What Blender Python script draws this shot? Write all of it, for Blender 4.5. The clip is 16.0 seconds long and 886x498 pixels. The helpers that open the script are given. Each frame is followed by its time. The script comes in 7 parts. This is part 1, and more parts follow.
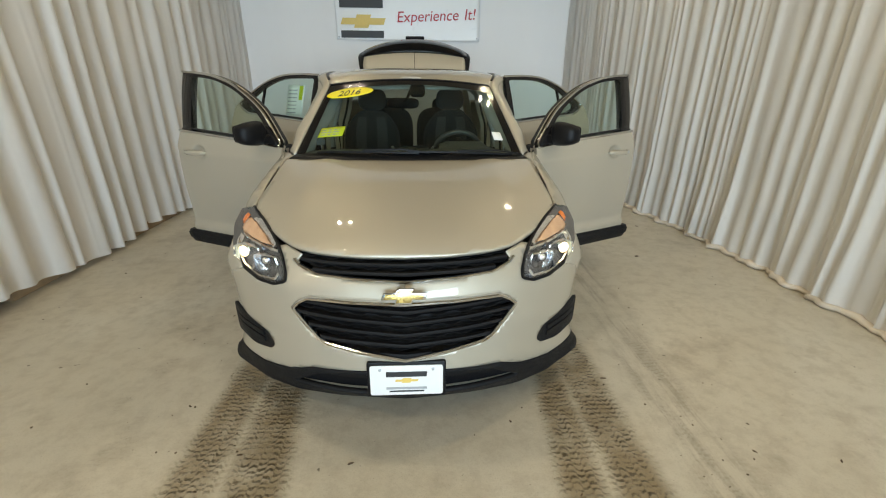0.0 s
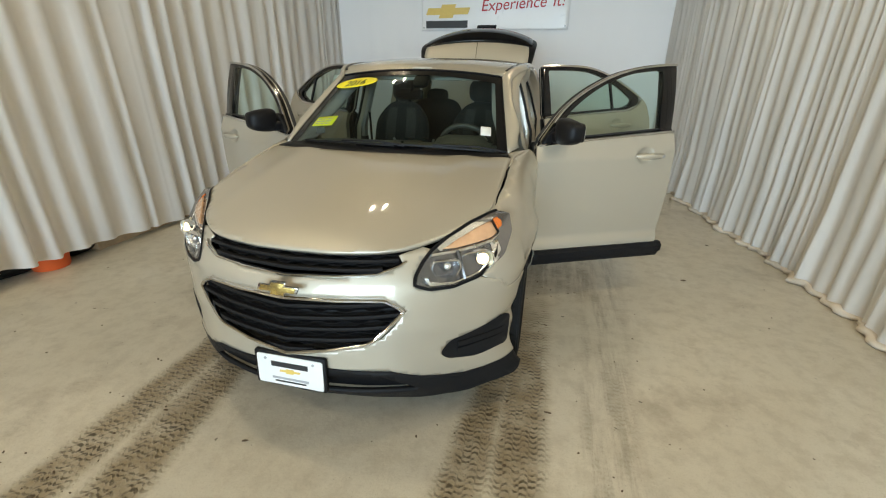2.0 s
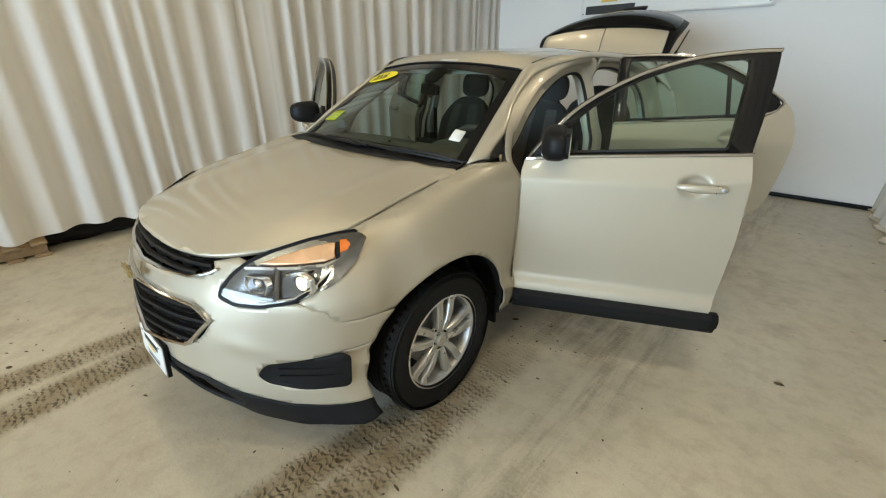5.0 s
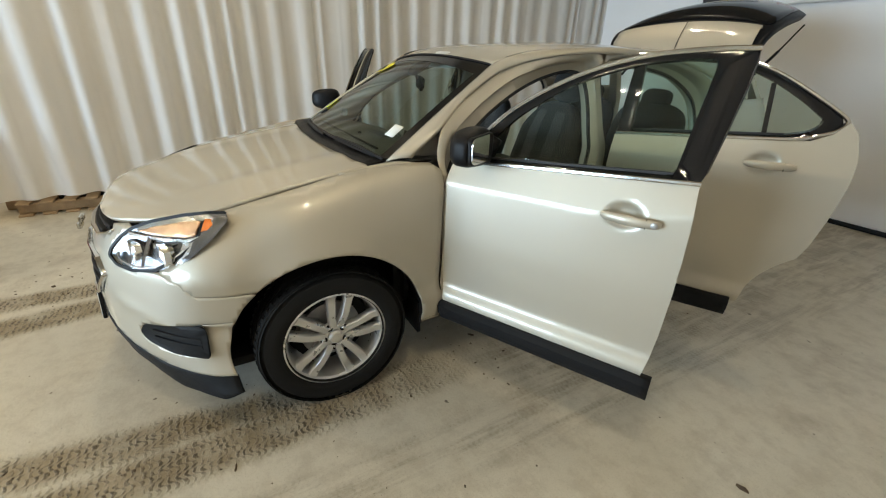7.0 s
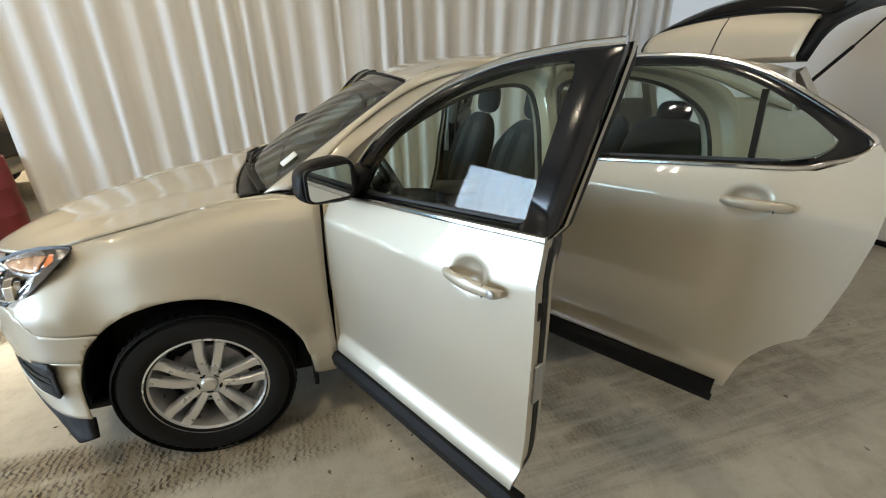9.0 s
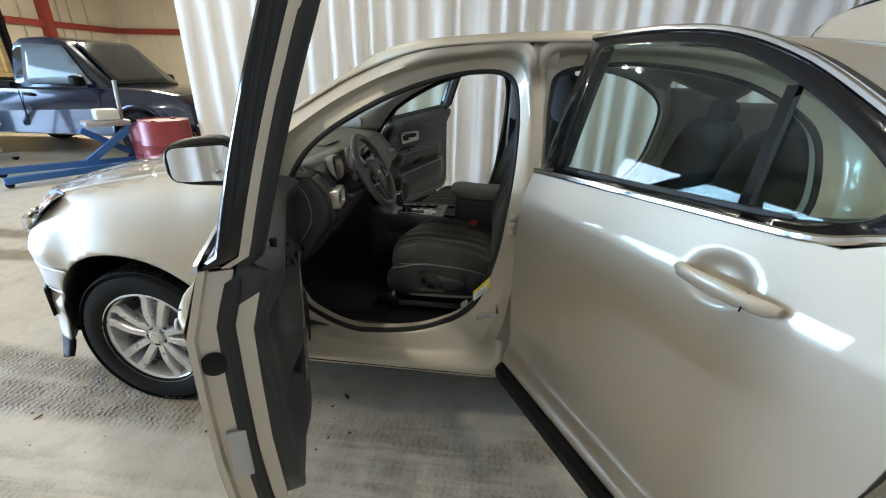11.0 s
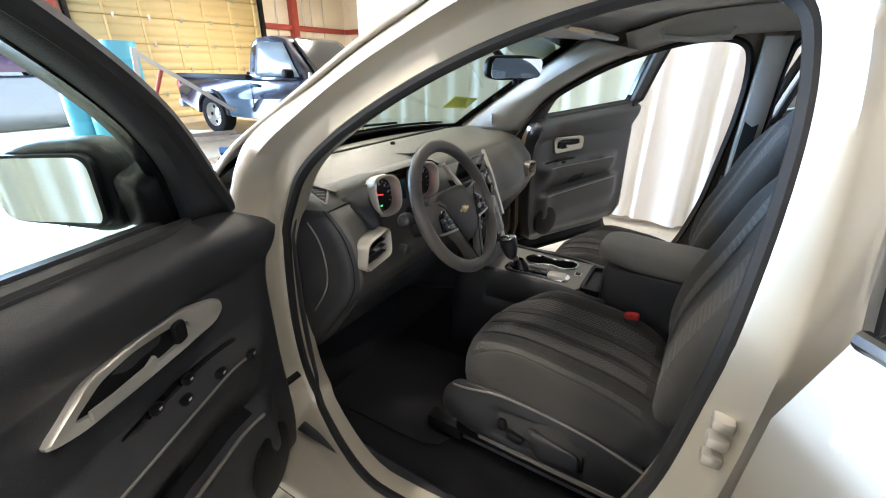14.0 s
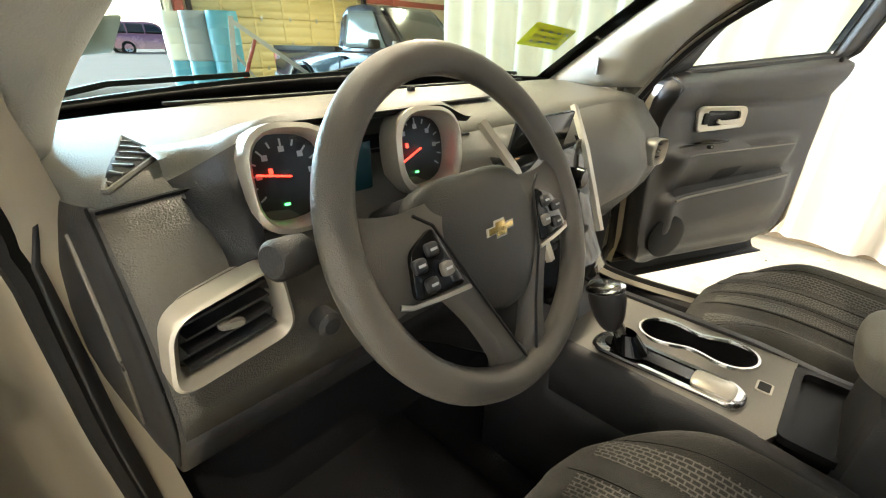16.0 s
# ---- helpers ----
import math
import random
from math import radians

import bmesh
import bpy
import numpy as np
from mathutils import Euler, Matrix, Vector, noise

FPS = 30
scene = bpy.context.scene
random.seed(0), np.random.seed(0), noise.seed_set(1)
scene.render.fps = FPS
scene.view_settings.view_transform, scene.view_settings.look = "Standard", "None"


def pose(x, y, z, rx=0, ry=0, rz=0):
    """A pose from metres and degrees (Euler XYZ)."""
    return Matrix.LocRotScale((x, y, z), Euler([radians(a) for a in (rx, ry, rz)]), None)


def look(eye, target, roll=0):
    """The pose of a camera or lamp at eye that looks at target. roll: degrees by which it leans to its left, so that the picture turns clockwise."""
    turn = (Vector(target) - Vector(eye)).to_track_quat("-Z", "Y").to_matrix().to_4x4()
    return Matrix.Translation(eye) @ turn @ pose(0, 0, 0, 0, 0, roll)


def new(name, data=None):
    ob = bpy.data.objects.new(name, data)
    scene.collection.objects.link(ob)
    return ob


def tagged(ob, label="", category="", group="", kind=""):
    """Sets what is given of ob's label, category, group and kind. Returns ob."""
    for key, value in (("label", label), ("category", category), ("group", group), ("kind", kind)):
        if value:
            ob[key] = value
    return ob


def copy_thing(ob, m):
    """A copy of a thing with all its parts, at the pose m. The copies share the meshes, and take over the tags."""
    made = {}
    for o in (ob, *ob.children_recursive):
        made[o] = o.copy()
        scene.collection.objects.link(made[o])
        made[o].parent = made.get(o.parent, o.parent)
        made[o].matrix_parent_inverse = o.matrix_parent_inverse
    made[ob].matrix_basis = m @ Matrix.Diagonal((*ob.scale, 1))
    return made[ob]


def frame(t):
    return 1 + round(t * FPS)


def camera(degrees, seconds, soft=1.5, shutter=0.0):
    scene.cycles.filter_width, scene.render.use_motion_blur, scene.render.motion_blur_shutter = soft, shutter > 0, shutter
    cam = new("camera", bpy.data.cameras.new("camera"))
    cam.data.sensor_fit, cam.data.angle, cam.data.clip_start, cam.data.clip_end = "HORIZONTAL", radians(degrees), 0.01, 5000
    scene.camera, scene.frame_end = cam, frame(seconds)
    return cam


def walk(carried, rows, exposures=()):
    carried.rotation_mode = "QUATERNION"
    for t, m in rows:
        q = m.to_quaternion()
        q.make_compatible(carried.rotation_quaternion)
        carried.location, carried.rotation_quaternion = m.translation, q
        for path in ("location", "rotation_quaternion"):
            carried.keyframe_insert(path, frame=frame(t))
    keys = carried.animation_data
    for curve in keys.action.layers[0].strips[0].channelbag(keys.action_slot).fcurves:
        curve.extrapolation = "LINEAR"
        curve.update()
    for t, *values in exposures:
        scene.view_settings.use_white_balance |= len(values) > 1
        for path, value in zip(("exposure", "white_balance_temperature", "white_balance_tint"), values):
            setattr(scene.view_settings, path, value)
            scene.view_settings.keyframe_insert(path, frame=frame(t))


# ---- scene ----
cam = camera(93.2, 16.0, soft=1.1)
METRES, EYE, TILT, LEAN, TURN = 6.96, 1.545, 0.0, 0.0, -3.0
EXPOSURES = [(0.0, .11, 6850, 12), (4.0, .22, 6800, 11), (6.5, .22, 6600, 12), (9.0, .30, 6500, 15), (11.5, 1.0, 5600, 16), (12.5, 1.40, 6050, 23), (13.5, 1.60, 5550, 20), (14.5, 2.42, 5800, 20), (15.5, 2.72, 6000, 16), (16.0, 2.82, 6600, 15)]
ROWS = [
    (0.0, 0.0000, 0.0000, 0.0000, 0.15, -21.42, -0.38),
    (0.5, 0.0290, 0.0066, 0.0001, 4.16, -21.37, -0.64),
    (1.0, 0.0686, 0.0072, 0.0030, 9.26, -21.41, -0.96),
    (1.5, 0.0966, 0.0162, 0.0017, 13.06, -21.85, -0.76),
    (2.0, 0.1236, 0.0359, 0.0004, 16.66, -22.60, -0.59),
    (2.5, 0.1511, 0.0543, 0.0010, 21.21, -23.18, -0.30),
    (3.0, 0.1905, 0.0731, 0.0024, 26.17, -23.44, -0.56),
    (3.5, 0.2150, 0.0921, 0.0011, 30.87, -23.38, -0.67),
    (4.0, 0.2325, 0.1232, 0.0018, 35.76, -23.46, -0.69),
    (6.5, 0.3219, 0.2685, 0.0004, 58.61, -24.00, -0.92),
    (7.0, 0.3363, 0.3049, 0.0023, 63.19, -24.49, -1.88),
    (7.5, 0.3374, 0.3336, -0.0007, 66.19, -24.10, -1.64),
    (8.0, 0.3326, 0.3669, -0.0002, 68.81, -22.69, -0.75),
    (8.5, 0.3298, 0.3992, -0.0001, 70.61, -22.01, 0.35),
    (9.0, 0.3348, 0.4387, 0.0019, 75.11, -22.39, 0.62),
]
LATE = [
    (11.3, (2.261, 1.535, 1.501), (0.439, 1.262, 0.723), 1.2),
    (11.5, (2.193, 1.547, 1.489), (0.375, 1.226, 0.719), 1.0),
    (12, (2.023, 1.556, 1.483), (0.227, 1.115, 0.722), 0.7),
    (12.5, (1.886, 1.545, 1.477), (0.133, 0.932, 0.734), 0.1),
    (13, (1.693, 1.581, 1.472), (0.008, 0.825, 0.703), -0.5),
    (13.5, (1.55, 1.586, 1.461), (-0.059, 0.727, 0.641), -0.5),
    (14, (1.356, 1.493, 1.427), (-0.208, 0.548, 0.616), 0.5),
    (14.5, (1.155, 1.407, 1.404), (-0.357, 0.374, 0.601), 0.5),
    (15, (0.976, 1.324, 1.345), (-0.448, 0.158, 0.561), -0.2),
    (15.5, (0.804, 1.243, 1.288), (-0.523, -0.032, 0.504), 0.2),
    (16, (0.696, 1.201, 1.225), (-0.604, -0.043, 0.352), 0.9),
]
walk(cam, [(t, pose(0.073, -2.403, EYE, TILT, LEAN, TURN) @ pose(METRES * x, METRES * y, METRES * z, 90 + pitch, roll, yaw)) for t, x, y, z, yaw, pitch, roll in ROWS]
     + [(t, look(eye, target, roll)) for t, eye, target, roll in LATE], EXPOSURES)

# ---- world, sun and lamps ----
world = bpy.data.worlds.new("world")
scene.world = world
world.use_nodes = True
_sky = world.node_tree.nodes.new("ShaderNodeTexSky")
_sky.sky_type, _sky.sun_disc, _sky.sun_elevation, _sky.sun_rotation = "NISHITA", False, radians(42), radians(200)
world.node_tree.links.new(_sky.outputs[0], world.node_tree.nodes["Background"].inputs[0])
world.node_tree.nodes["Background"].inputs[1].default_value = 0.15


def lamp(name, kind, m, energy, colour, **more):
    data = bpy.data.lights.new(name, kind)
    data.energy, data.color = energy, colour
    for key, value in more.items():
        if key == "size":
            data.size = value
        if key == "size_y":
            data.shape, data.size_y = "RECTANGLE", value
        if key == "angle":
            data.angle = value
        if key == "spread":
            data.spread = value
    ob = new(name, data)
    ob.matrix_world = m
    return ob


lamp("sun", "SUN", look((6, -14, 13), (0, -2, 0)), 3.0, (1, .95, .87), angle=radians(.5))
DAY, TUBE = (.58, .81, 1), (1, .885, .62)
lamp("bay_daylight", "AREA", look((.75, -10.75, 1.80), (.75, 0, 1.5)), 370, DAY, size=6.6, size_y=3.4, spread=radians(105))
LIGHT_ROWS = [(-1.3, -3.4), (2.2, -3.4), (-1.3, -.4), (2.2, -.4), (-1.3, 2.6), (1.7, 2.6)]
for _x, _y in LIGHT_ROWS:
    for _d in (-.12, .12):
        lamp("tube_light", "AREA", look((_x + _d, _y, 4.0), (_x + _d, _y, 0)), (6.5 if _y > 1 else 10.5) * ((1.3 if _y < -1 else .95) if _x < 0 else 1.05), TUBE, size=.05, size_y=.10)
lamp("tube_light", "AREA", look((-7.0, -6.0, 4.02), (-7.0, -6.0, 0)), 240, TUBE, size=.22, size_y=1.2)

# ---- mesh helpers ----
def thing(name, label, category, at=(0, 0, 0), group="", kind=""):
    ob = new(name)
    ob.empty_display_size = .1
    ob.location = at
    return tagged(ob, label, category, group, kind)


def part(name, bm, mat, parent=None, label="", mirror=False, sharp=35, solid=0.0, bevel=0.0):
    """Links a bmesh as one mesh object under a thing or a part."""
    if mirror:
        for v in bm.verts:
            v.co.x = -v.co.x
        bmesh.ops.reverse_faces(bm, faces=bm.faces)
    me = bpy.data.meshes.new(name)
    bm.to_mesh(me)
    bm.free()
    me.materials.append(mat)
    me.shade_smooth()
    me.set_sharp_from_angle(angle=radians(sharp))
    ob = new(name, me)
    ob.parent = parent
    if label:
        ob["label"] = label
    if solid:
        mod = ob.modifiers.new("thickness", "SOLIDIFY")
        mod.thickness, mod.offset = abs(solid), -1 if solid > 0 else 1
    if bevel:
        mod = ob.modifiers.new("edges", "BEVEL")
        mod.width, mod.segments, mod.limit_method, mod.angle_limit = bevel, 2, "ANGLE", radians(40)
    return ob


def join(*meshes):
    """Several bmeshes as one."""
    out = bmesh.new()
    for b in meshes:
        me = bpy.data.meshes.new("join")
        b.to_mesh(me)
        out.from_mesh(me)
        bpy.data.meshes.remove(me)
        b.free()
    return out


def moved(bm, m):
    bmesh.ops.transform(bm, matrix=m, verts=bm.verts)
    return bm


def spun(pts, r, seg=5):
    """A closed outline with its corners rounded by r."""
    out, n = [], len(pts)
    for i in range(n):
        p, a, b = Vector(pts[i]), Vector(pts[i - 1]), Vector(pts[(i + 1) % n])
        k = min(r, (a - p).length * .45, (b - p).length * .45)
        p0, p1 = p + (a - p).normalized() * k, p + (b - p).normalized() * k
        for j in range(seg + 1):
            t = j / seg
            out.append(tuple(p0 * (1 - t) ** 2 + p * 2 * t * (1 - t) + p1 * t * t))
    return out


def soft(pts, n=8, closed=False):
    """A smooth line through the points."""
    P = [Vector(p) for p in pts]
    out, m = [], len(P)
    for i in range(m if closed else m - 1):
        b, c = P[i], P[(i + 1) % m]
        a = P[i - 1] if closed or i else b * 2 - c
        d = P[(i + 2) % m] if closed or i + 2 < m else c * 2 - b
        for j in range(n):
            t = j / n
            out.append(.5 * (2 * b + (c - a) * t + (2 * a - 5 * b + 4 * c - d) * t * t + (3 * b - a - 3 * c + d) * t ** 3))
    if not closed:
        out.append(P[-1])
    return out


def even(pts, n, closed=True):
    """n points at even steps along a line."""
    P = [Vector(p) for p in pts] + ([Vector(pts[0])] if closed else [])
    L = np.concatenate([[0], np.cumsum([(b - a).length for a, b in zip(P, P[1:])])])
    out = []
    for s in np.linspace(0, L[-1], n + (1 if closed else 0))[:n]:
        i = min(max(int(np.searchsorted(L, s)) - 1, 0), len(P) - 2)
        out.append(P[i].lerp(P[i + 1], (s - L[i]) / max(L[i + 1] - L[i], 1e-9)))
    return out


def panel(outline, f, step=.03, flip=False):
    """A curved sheet: the outline in two numbers, cut along a grid and laid on the surface f."""
    bm = bmesh.new()
    bm.faces.new([bm.verts.new((p[0], p[1], 0)) for p in outline])
    us, vs = [p[0] for p in outline], [p[1] for p in outline]
    for lo, hi, axis in ((min(us), max(us), 0), (min(vs), max(vs), 1)):
        for k in range(1, int((hi - lo) / step) + 1):
            co, no = [0, 0, 0], [0, 0, 0]
            co[axis], no[axis] = lo + k * step - .37 * step, 1
            bmesh.ops.bisect_plane(bm, geom=bm.verts[:] + bm.edges[:] + bm.faces[:], plane_co=co, plane_no=no, dist=1e-5)
    for v in bm.verts:
        v.co = f(v.co.x, v.co.y)
    if flip:
        bmesh.ops.reverse_faces(bm, faces=bm.faces)
    return bm


def loft(rings, closed=True, caps=False, loop=False):
    """Skins rows of points; closed joins each row's ends."""
    bm = bmesh.new()
    V = [[bm.verts.new(p) for p in r] for r in rings]
    n = len(V[0])
    pairs = list(zip(V, V[1:])) + ([(V[-1], V[0])] if loop else [])
    for a, b in pairs:
        for i in range(n if closed else n - 1):
            j = (i + 1) % n
            bm.faces.new((a[i], a[j], b[j], b[i]))
    if caps:
        bm.faces.new(V[0][::-1])
        bm.faces.new(V[-1])
    return bm


def sweep(path, prof, closed=False, up=(0, 0, 1)):
    """A bar of section prof (side, up) along a line."""
    P, rings = [Vector(p) for p in path], []
    n = len(P)
    for i in range(n):
        t = (P[(i + 1) % n] - P[i - 1]) if closed else (P[min(i + 1, n - 1)] - P[max(i - 1, 0)])
        t.normalize()
        u = Vector(up(P[i]) if callable(up) else up)
        s = t.cross(u).normalized()
        w = s.cross(t)
        rings.append([P[i] + s * a + w * b for a, b in prof])
    return loft(rings, True, not closed, closed)


def circle(r, n=8, ry=None):
    return [(r * math.cos(2 * math.pi * i / n), (ry or r) * math.sin(2 * math.pi * i / n)) for i in range(n)]


def rbox(x0, x1, y0, y1, z0, z1, r=.004, seg=2):
    bm = bmesh.new()
    bmesh.ops.create_cube(bm, size=1)
    for v in bm.verts:
        v.co = Vector(((x0 + x1) / 2 + v.co.x * (x1 - x0), (y0 + y1) / 2 + v.co.y * (y1 - y0), (z0 + z1) / 2 + v.co.z * (z1 - z0)))
    if r:
        bmesh.ops.bevel(bm, geom=bm.edges[:], offset=r, segments=seg, profile=.5, affect="EDGES")
    return bm


def blob(sx, sy, sz, e=4.0, n=12, shape=None):
    """A cushion-like body of half sizes sx, sy, sz; a higher e is boxier; shape moves its points."""
    bm = bmesh.new()
    bmesh.ops.create_cube(bm, size=2)
    bmesh.ops.subdivide_edges(bm, edges=bm.edges[:], cuts=n, use_grid_fill=True)
    for v in bm.verts:
        p = v.co
        d = (abs(p.x) ** e + abs(p.y) ** e + abs(p.z) ** e) ** (1 / e)
        v.co = Vector((p.x / d * sx, p.y / d * sy, p.z / d * sz))
        if shape:
            v.co = Vector(shape(*v.co))
    return bm


def lathe(prof, n=32, axis="z", caps=True):
    """Turns (radius, height) points about an axis."""
    rings = []
    for r, h in prof:
        ring = []
        for i in range(n):
            c, s = r * math.cos(2 * math.pi * i / n), r * math.sin(2 * math.pi * i / n)
            ring.append((c, s, h) if axis == "z" else (h, c, s) if axis == "x" else (s, h, c))
        rings.append(ring)
    bm = loft(rings, True, caps)
    bmesh.ops.recalc_face_normals(bm, faces=bm.faces)
    return bm


def slab(outline, thick, r=0.0):
    """A flat plate in x and y, thick along z, from its outline."""
    bm = bmesh.new()
    f = bm.faces.new([bm.verts.new((p[0], p[1], 0)) for p in outline])
    if f.normal.z < 0 or sum(a[0] * b[1] - b[0] * a[1] for a, b in zip(outline, outline[1:] + outline[:1])) < 0:
        bmesh.ops.reverse_faces(bm, faces=[f])
    ex = bmesh.ops.extrude_face_region(bm, geom=bm.faces[:])
    bmesh.ops.translate(bm, vec=(0, 0, thick), verts=[g for g in ex["geom"] if isinstance(g, bmesh.types.BMVert)])
    bmesh.ops.recalc_face_normals(bm, faces=bm.faces)
    if r:
        bmesh.ops.bevel(bm, geom=[e for e in bm.edges if abs(e.verts[0].co.z - e.verts[1].co.z) < 1e-6 and e.verts[0].co.z > thick * .5], offset=r, segments=2, profile=.5, affect="EDGES")
    return bm


def lettering(text, size, mat, parent, m, label="", shear=0.0, depth=.001, name="lettering"):
    cu = bpy.data.curves.new("words", "FONT")
    cu.body, cu.size, cu.align_x, cu.align_y, cu.shear, cu.extrude = text, size, "CENTER", "CENTER", shear, depth
    ob = new("words", cu)
    me = bpy.data.meshes.new_from_object(ob)
    bpy.data.objects.remove(ob)
    me.materials.clear()
    me.materials.append(mat)
    out = new(name, me)
    out.parent, out.matrix_basis = parent, m
    if label:
        out["label"] = label
    return out

# ---- materials ----
def shader(name, base, rough=.5, metal=0.0, vary=.12, scale=6.0, fine=120.0, bump=.05, coat=0.0, rvary=.1, tint=None, spec=.5, sheen=0.0, stretch=(1, 1, 1), coat_rough=.07):
    """A surface with broad stains, fine grain and relief; base is linear colour."""
    m = bpy.data.materials.new(name)
    m.use_nodes = True
    nt = m.node_tree
    b = nt.nodes["Principled BSDF"]
    tc = nt.nodes.new("ShaderNodeTexCoord")
    mp = nt.nodes.new("ShaderNodeMapping")
    mp.inputs["Scale"].default_value = stretch
    nt.links.new(tc.outputs["Object"], mp.inputs[0])
    n1, n2 = nt.nodes.new("ShaderNodeTexNoise"), nt.nodes.new("ShaderNodeTexNoise")
    n1.inputs["Scale"].default_value, n1.inputs["Detail"].default_value = scale, 6
    n2.inputs["Scale"].default_value, n2.inputs["Detail"].default_value = fine, 3
    for n in (n1, n2):
        nt.links.new(mp.outputs[0], n.inputs["Vector"])
    mix = nt.nodes.new("ShaderNodeMix")
    mix.data_type = "RGBA"
    mix.inputs[6].default_value = (*[c * (1 - vary) for c in base], 1)
    mix.inputs[7].default_value = (*[min(c * (1 + vary), 1) for c in (tint or base)], 1)
    nt.links.new(n1.outputs[0], mix.inputs[0])
    nt.links.new(mix.outputs[2], b.inputs["Base Color"])
    mr = nt.nodes.new("ShaderNodeMapRange")
    mr.inputs[3].default_value, mr.inputs[4].default_value = max(rough - rvary, .02), min(rough + rvary, 1)
    nt.links.new(n1.outputs[0], mr.inputs[0])
    nt.links.new(mr.outputs[0], b.inputs["Roughness"])
    if bump:
        bp = nt.nodes.new("ShaderNodeBump")
        bp.inputs["Strength"].default_value, bp.inputs["Distance"].default_value = min(bump * 4, 1), .002
        nt.links.new(n2.outputs[0], bp.inputs["Height"])
        nt.links.new(bp.outputs[0], b.inputs["Normal"])
    b.inputs["Metallic"].default_value = metal
    b.inputs["Coat Weight"].default_value = coat
    b.inputs["Coat Roughness"].default_value = coat_rough
    b.inputs["Specular IOR Level"].default_value = spec
    b.inputs["Sheen Weight"].default_value = sheen
    return m


def glassy(name, tint, gloss=.075):
    """Thin clear sheet: lets light through tinted, and mirrors at a slant."""
    m = bpy.data.materials.new(name)
    m.use_nodes = True
    nt = m.node_tree
    nt.nodes.remove(nt.nodes["Principled BSDF"])
    tr, gl, mx, lw, pw, ma = (nt.nodes.new("ShaderNode" + k) for k in ("BsdfTransparent", "BsdfGlossy", "MixShader", "LayerWeight", "Math", "Math"))
    tr.inputs[0].default_value = (*tint, 1)
    gl.inputs["Roughness"].default_value = .01
    lw.inputs[0].default_value = .5
    pw.operation, ma.operation = "POWER", "MULTIPLY_ADD"
    pw.inputs[1].default_value, ma.inputs[1].default_value, ma.inputs[2].default_value = 4.5, .85, gloss
    nt.links.new(lw.outputs["Facing"], pw.inputs[0])
    nt.links.new(pw.outputs[0], ma.inputs[0])
    nt.links.new(ma.outputs[0], mx.inputs[0])
    nt.links.new(tr.outputs[0], mx.inputs[1])
    nt.links.new(gl.outputs[0], mx.inputs[2])
    nt.links.new(mx.outputs[0], nt.nodes["Material Output"].inputs[0])
    return m


def glow(name, colour, strength):
    m = shader(name, colour, .4, bump=0)
    b = m.node_tree.nodes["Principled BSDF"]
    b.inputs["Emission Color"].default_value = (*colour, 1)
    b.inputs["Emission Strength"].default_value = strength
    return m


PAINT = shader("champagne_paint", (.49, .445, .36), .50, .50, .03, 2.0, 2500, .010, coat=1.0, rvary=.03, coat_rough=.02)
BLACK = shader("black_plastic", (.007, .007, .008), .45, 0, .2, 9, 900, .05, spec=.18)
CLAD = shader("grained_cladding", (.010, .010, .011), .55, 0, .15, 7, 700, .08, spec=.15)
GLOSSBLACK = shader("gloss_black", (.005, .005, .006), .12, 0, .2, 8, 300, .0, coat=.2, spec=.35)
TINTED = shader("tinted_glass", (.004, .004, .005), .12, 0, .1, 8, 300, 0, spec=.25)
CHROME = shader("chrome", (.64, .64, .64), .12, 1, .03, 10, 300, 0, rvary=.03)
SATIN = shader("satin_silver", (.55, .52, .46), .36, .55, .05, 12, 900, .02)
ALLOY = shader("alloy", (.60, .60, .60), .30, .7, .08, 14, 600, .03)
RUBBER = shader("rubber", (.010, .010, .010), .8, 0, .3, 9, 260, .12, spec=.2)
SEAL = shader("door_seal", (.012, .012, .013), .62, 0, .2, 12, 400, .05)


def see_through(m, colour, amount):
    """Lets light seep through a thin sheet."""
    nt = m.node_tree
    b, t, a = nt.nodes["Principled BSDF"], nt.nodes.new("ShaderNodeBsdfTranslucent"), nt.nodes.new("ShaderNodeMixShader")
    t.inputs[0].default_value, a.inputs[0].default_value = (*colour, 1), amount
    nt.links.new(b.outputs[0], a.inputs[1])
    nt.links.new(t.outputs[0], a.inputs[2])
    nt.links.new(a.outputs[0], nt.nodes["Material Output"].inputs[0])


GLASS = glassy("window_glass", (.66, .80, .74), .045)
SCREEN = glassy("windscreen_glass", (.33, .41, .37), .03)
LENS = glassy("clear_lens", (.96, .97, .98))
MIRROR = shader("mirror", (.85, .87, .88), .02, 1, .01, 5, 100, 0, rvary=.01)
AMBER = shader("amber_reflector", (.75, .19, .03), .18, .15, .2, 30, 220, .25, coat=.8)
PALEAMBER = shader("pale_indicator", (.86, .50, .30), .14, .45, .25, 30, 220, .25, coat=.8)
REFLECTOR = shader("reflector", (.86, .86, .86), .24, 1, .04, 20, 200, .03)
DARKLAMP = shader("lamp_cavity", (.24, .24, .25), .22, .9, .2, 20, 200, .03)
# chrome bowl; the bulb's warm light is put into its base colour
WARMBOWL = shader("lamplight_tinted_reflector", (.95, .88, .66), .42, .7, .06, 20, 200, .04)
BULB = glow("bulb", (1, .80, .48), 3)
GOLD = shader("gold_badge", (.55, .40, .13), .25, .8, .08, 40, 600, .05, coat=.6)
WHITEPLATE = shader("white_plate", (.78, .78, .77), .35, 0, .03, 9, 300, .01)
BLACKINK = shader("black_ink", (.02, .02, .022), .5, 0, .1, 20, 300, 0)
GREYINK = shader("grey_ink", (.35, .36, .37), .5, 0, .1, 20, 300, 0)
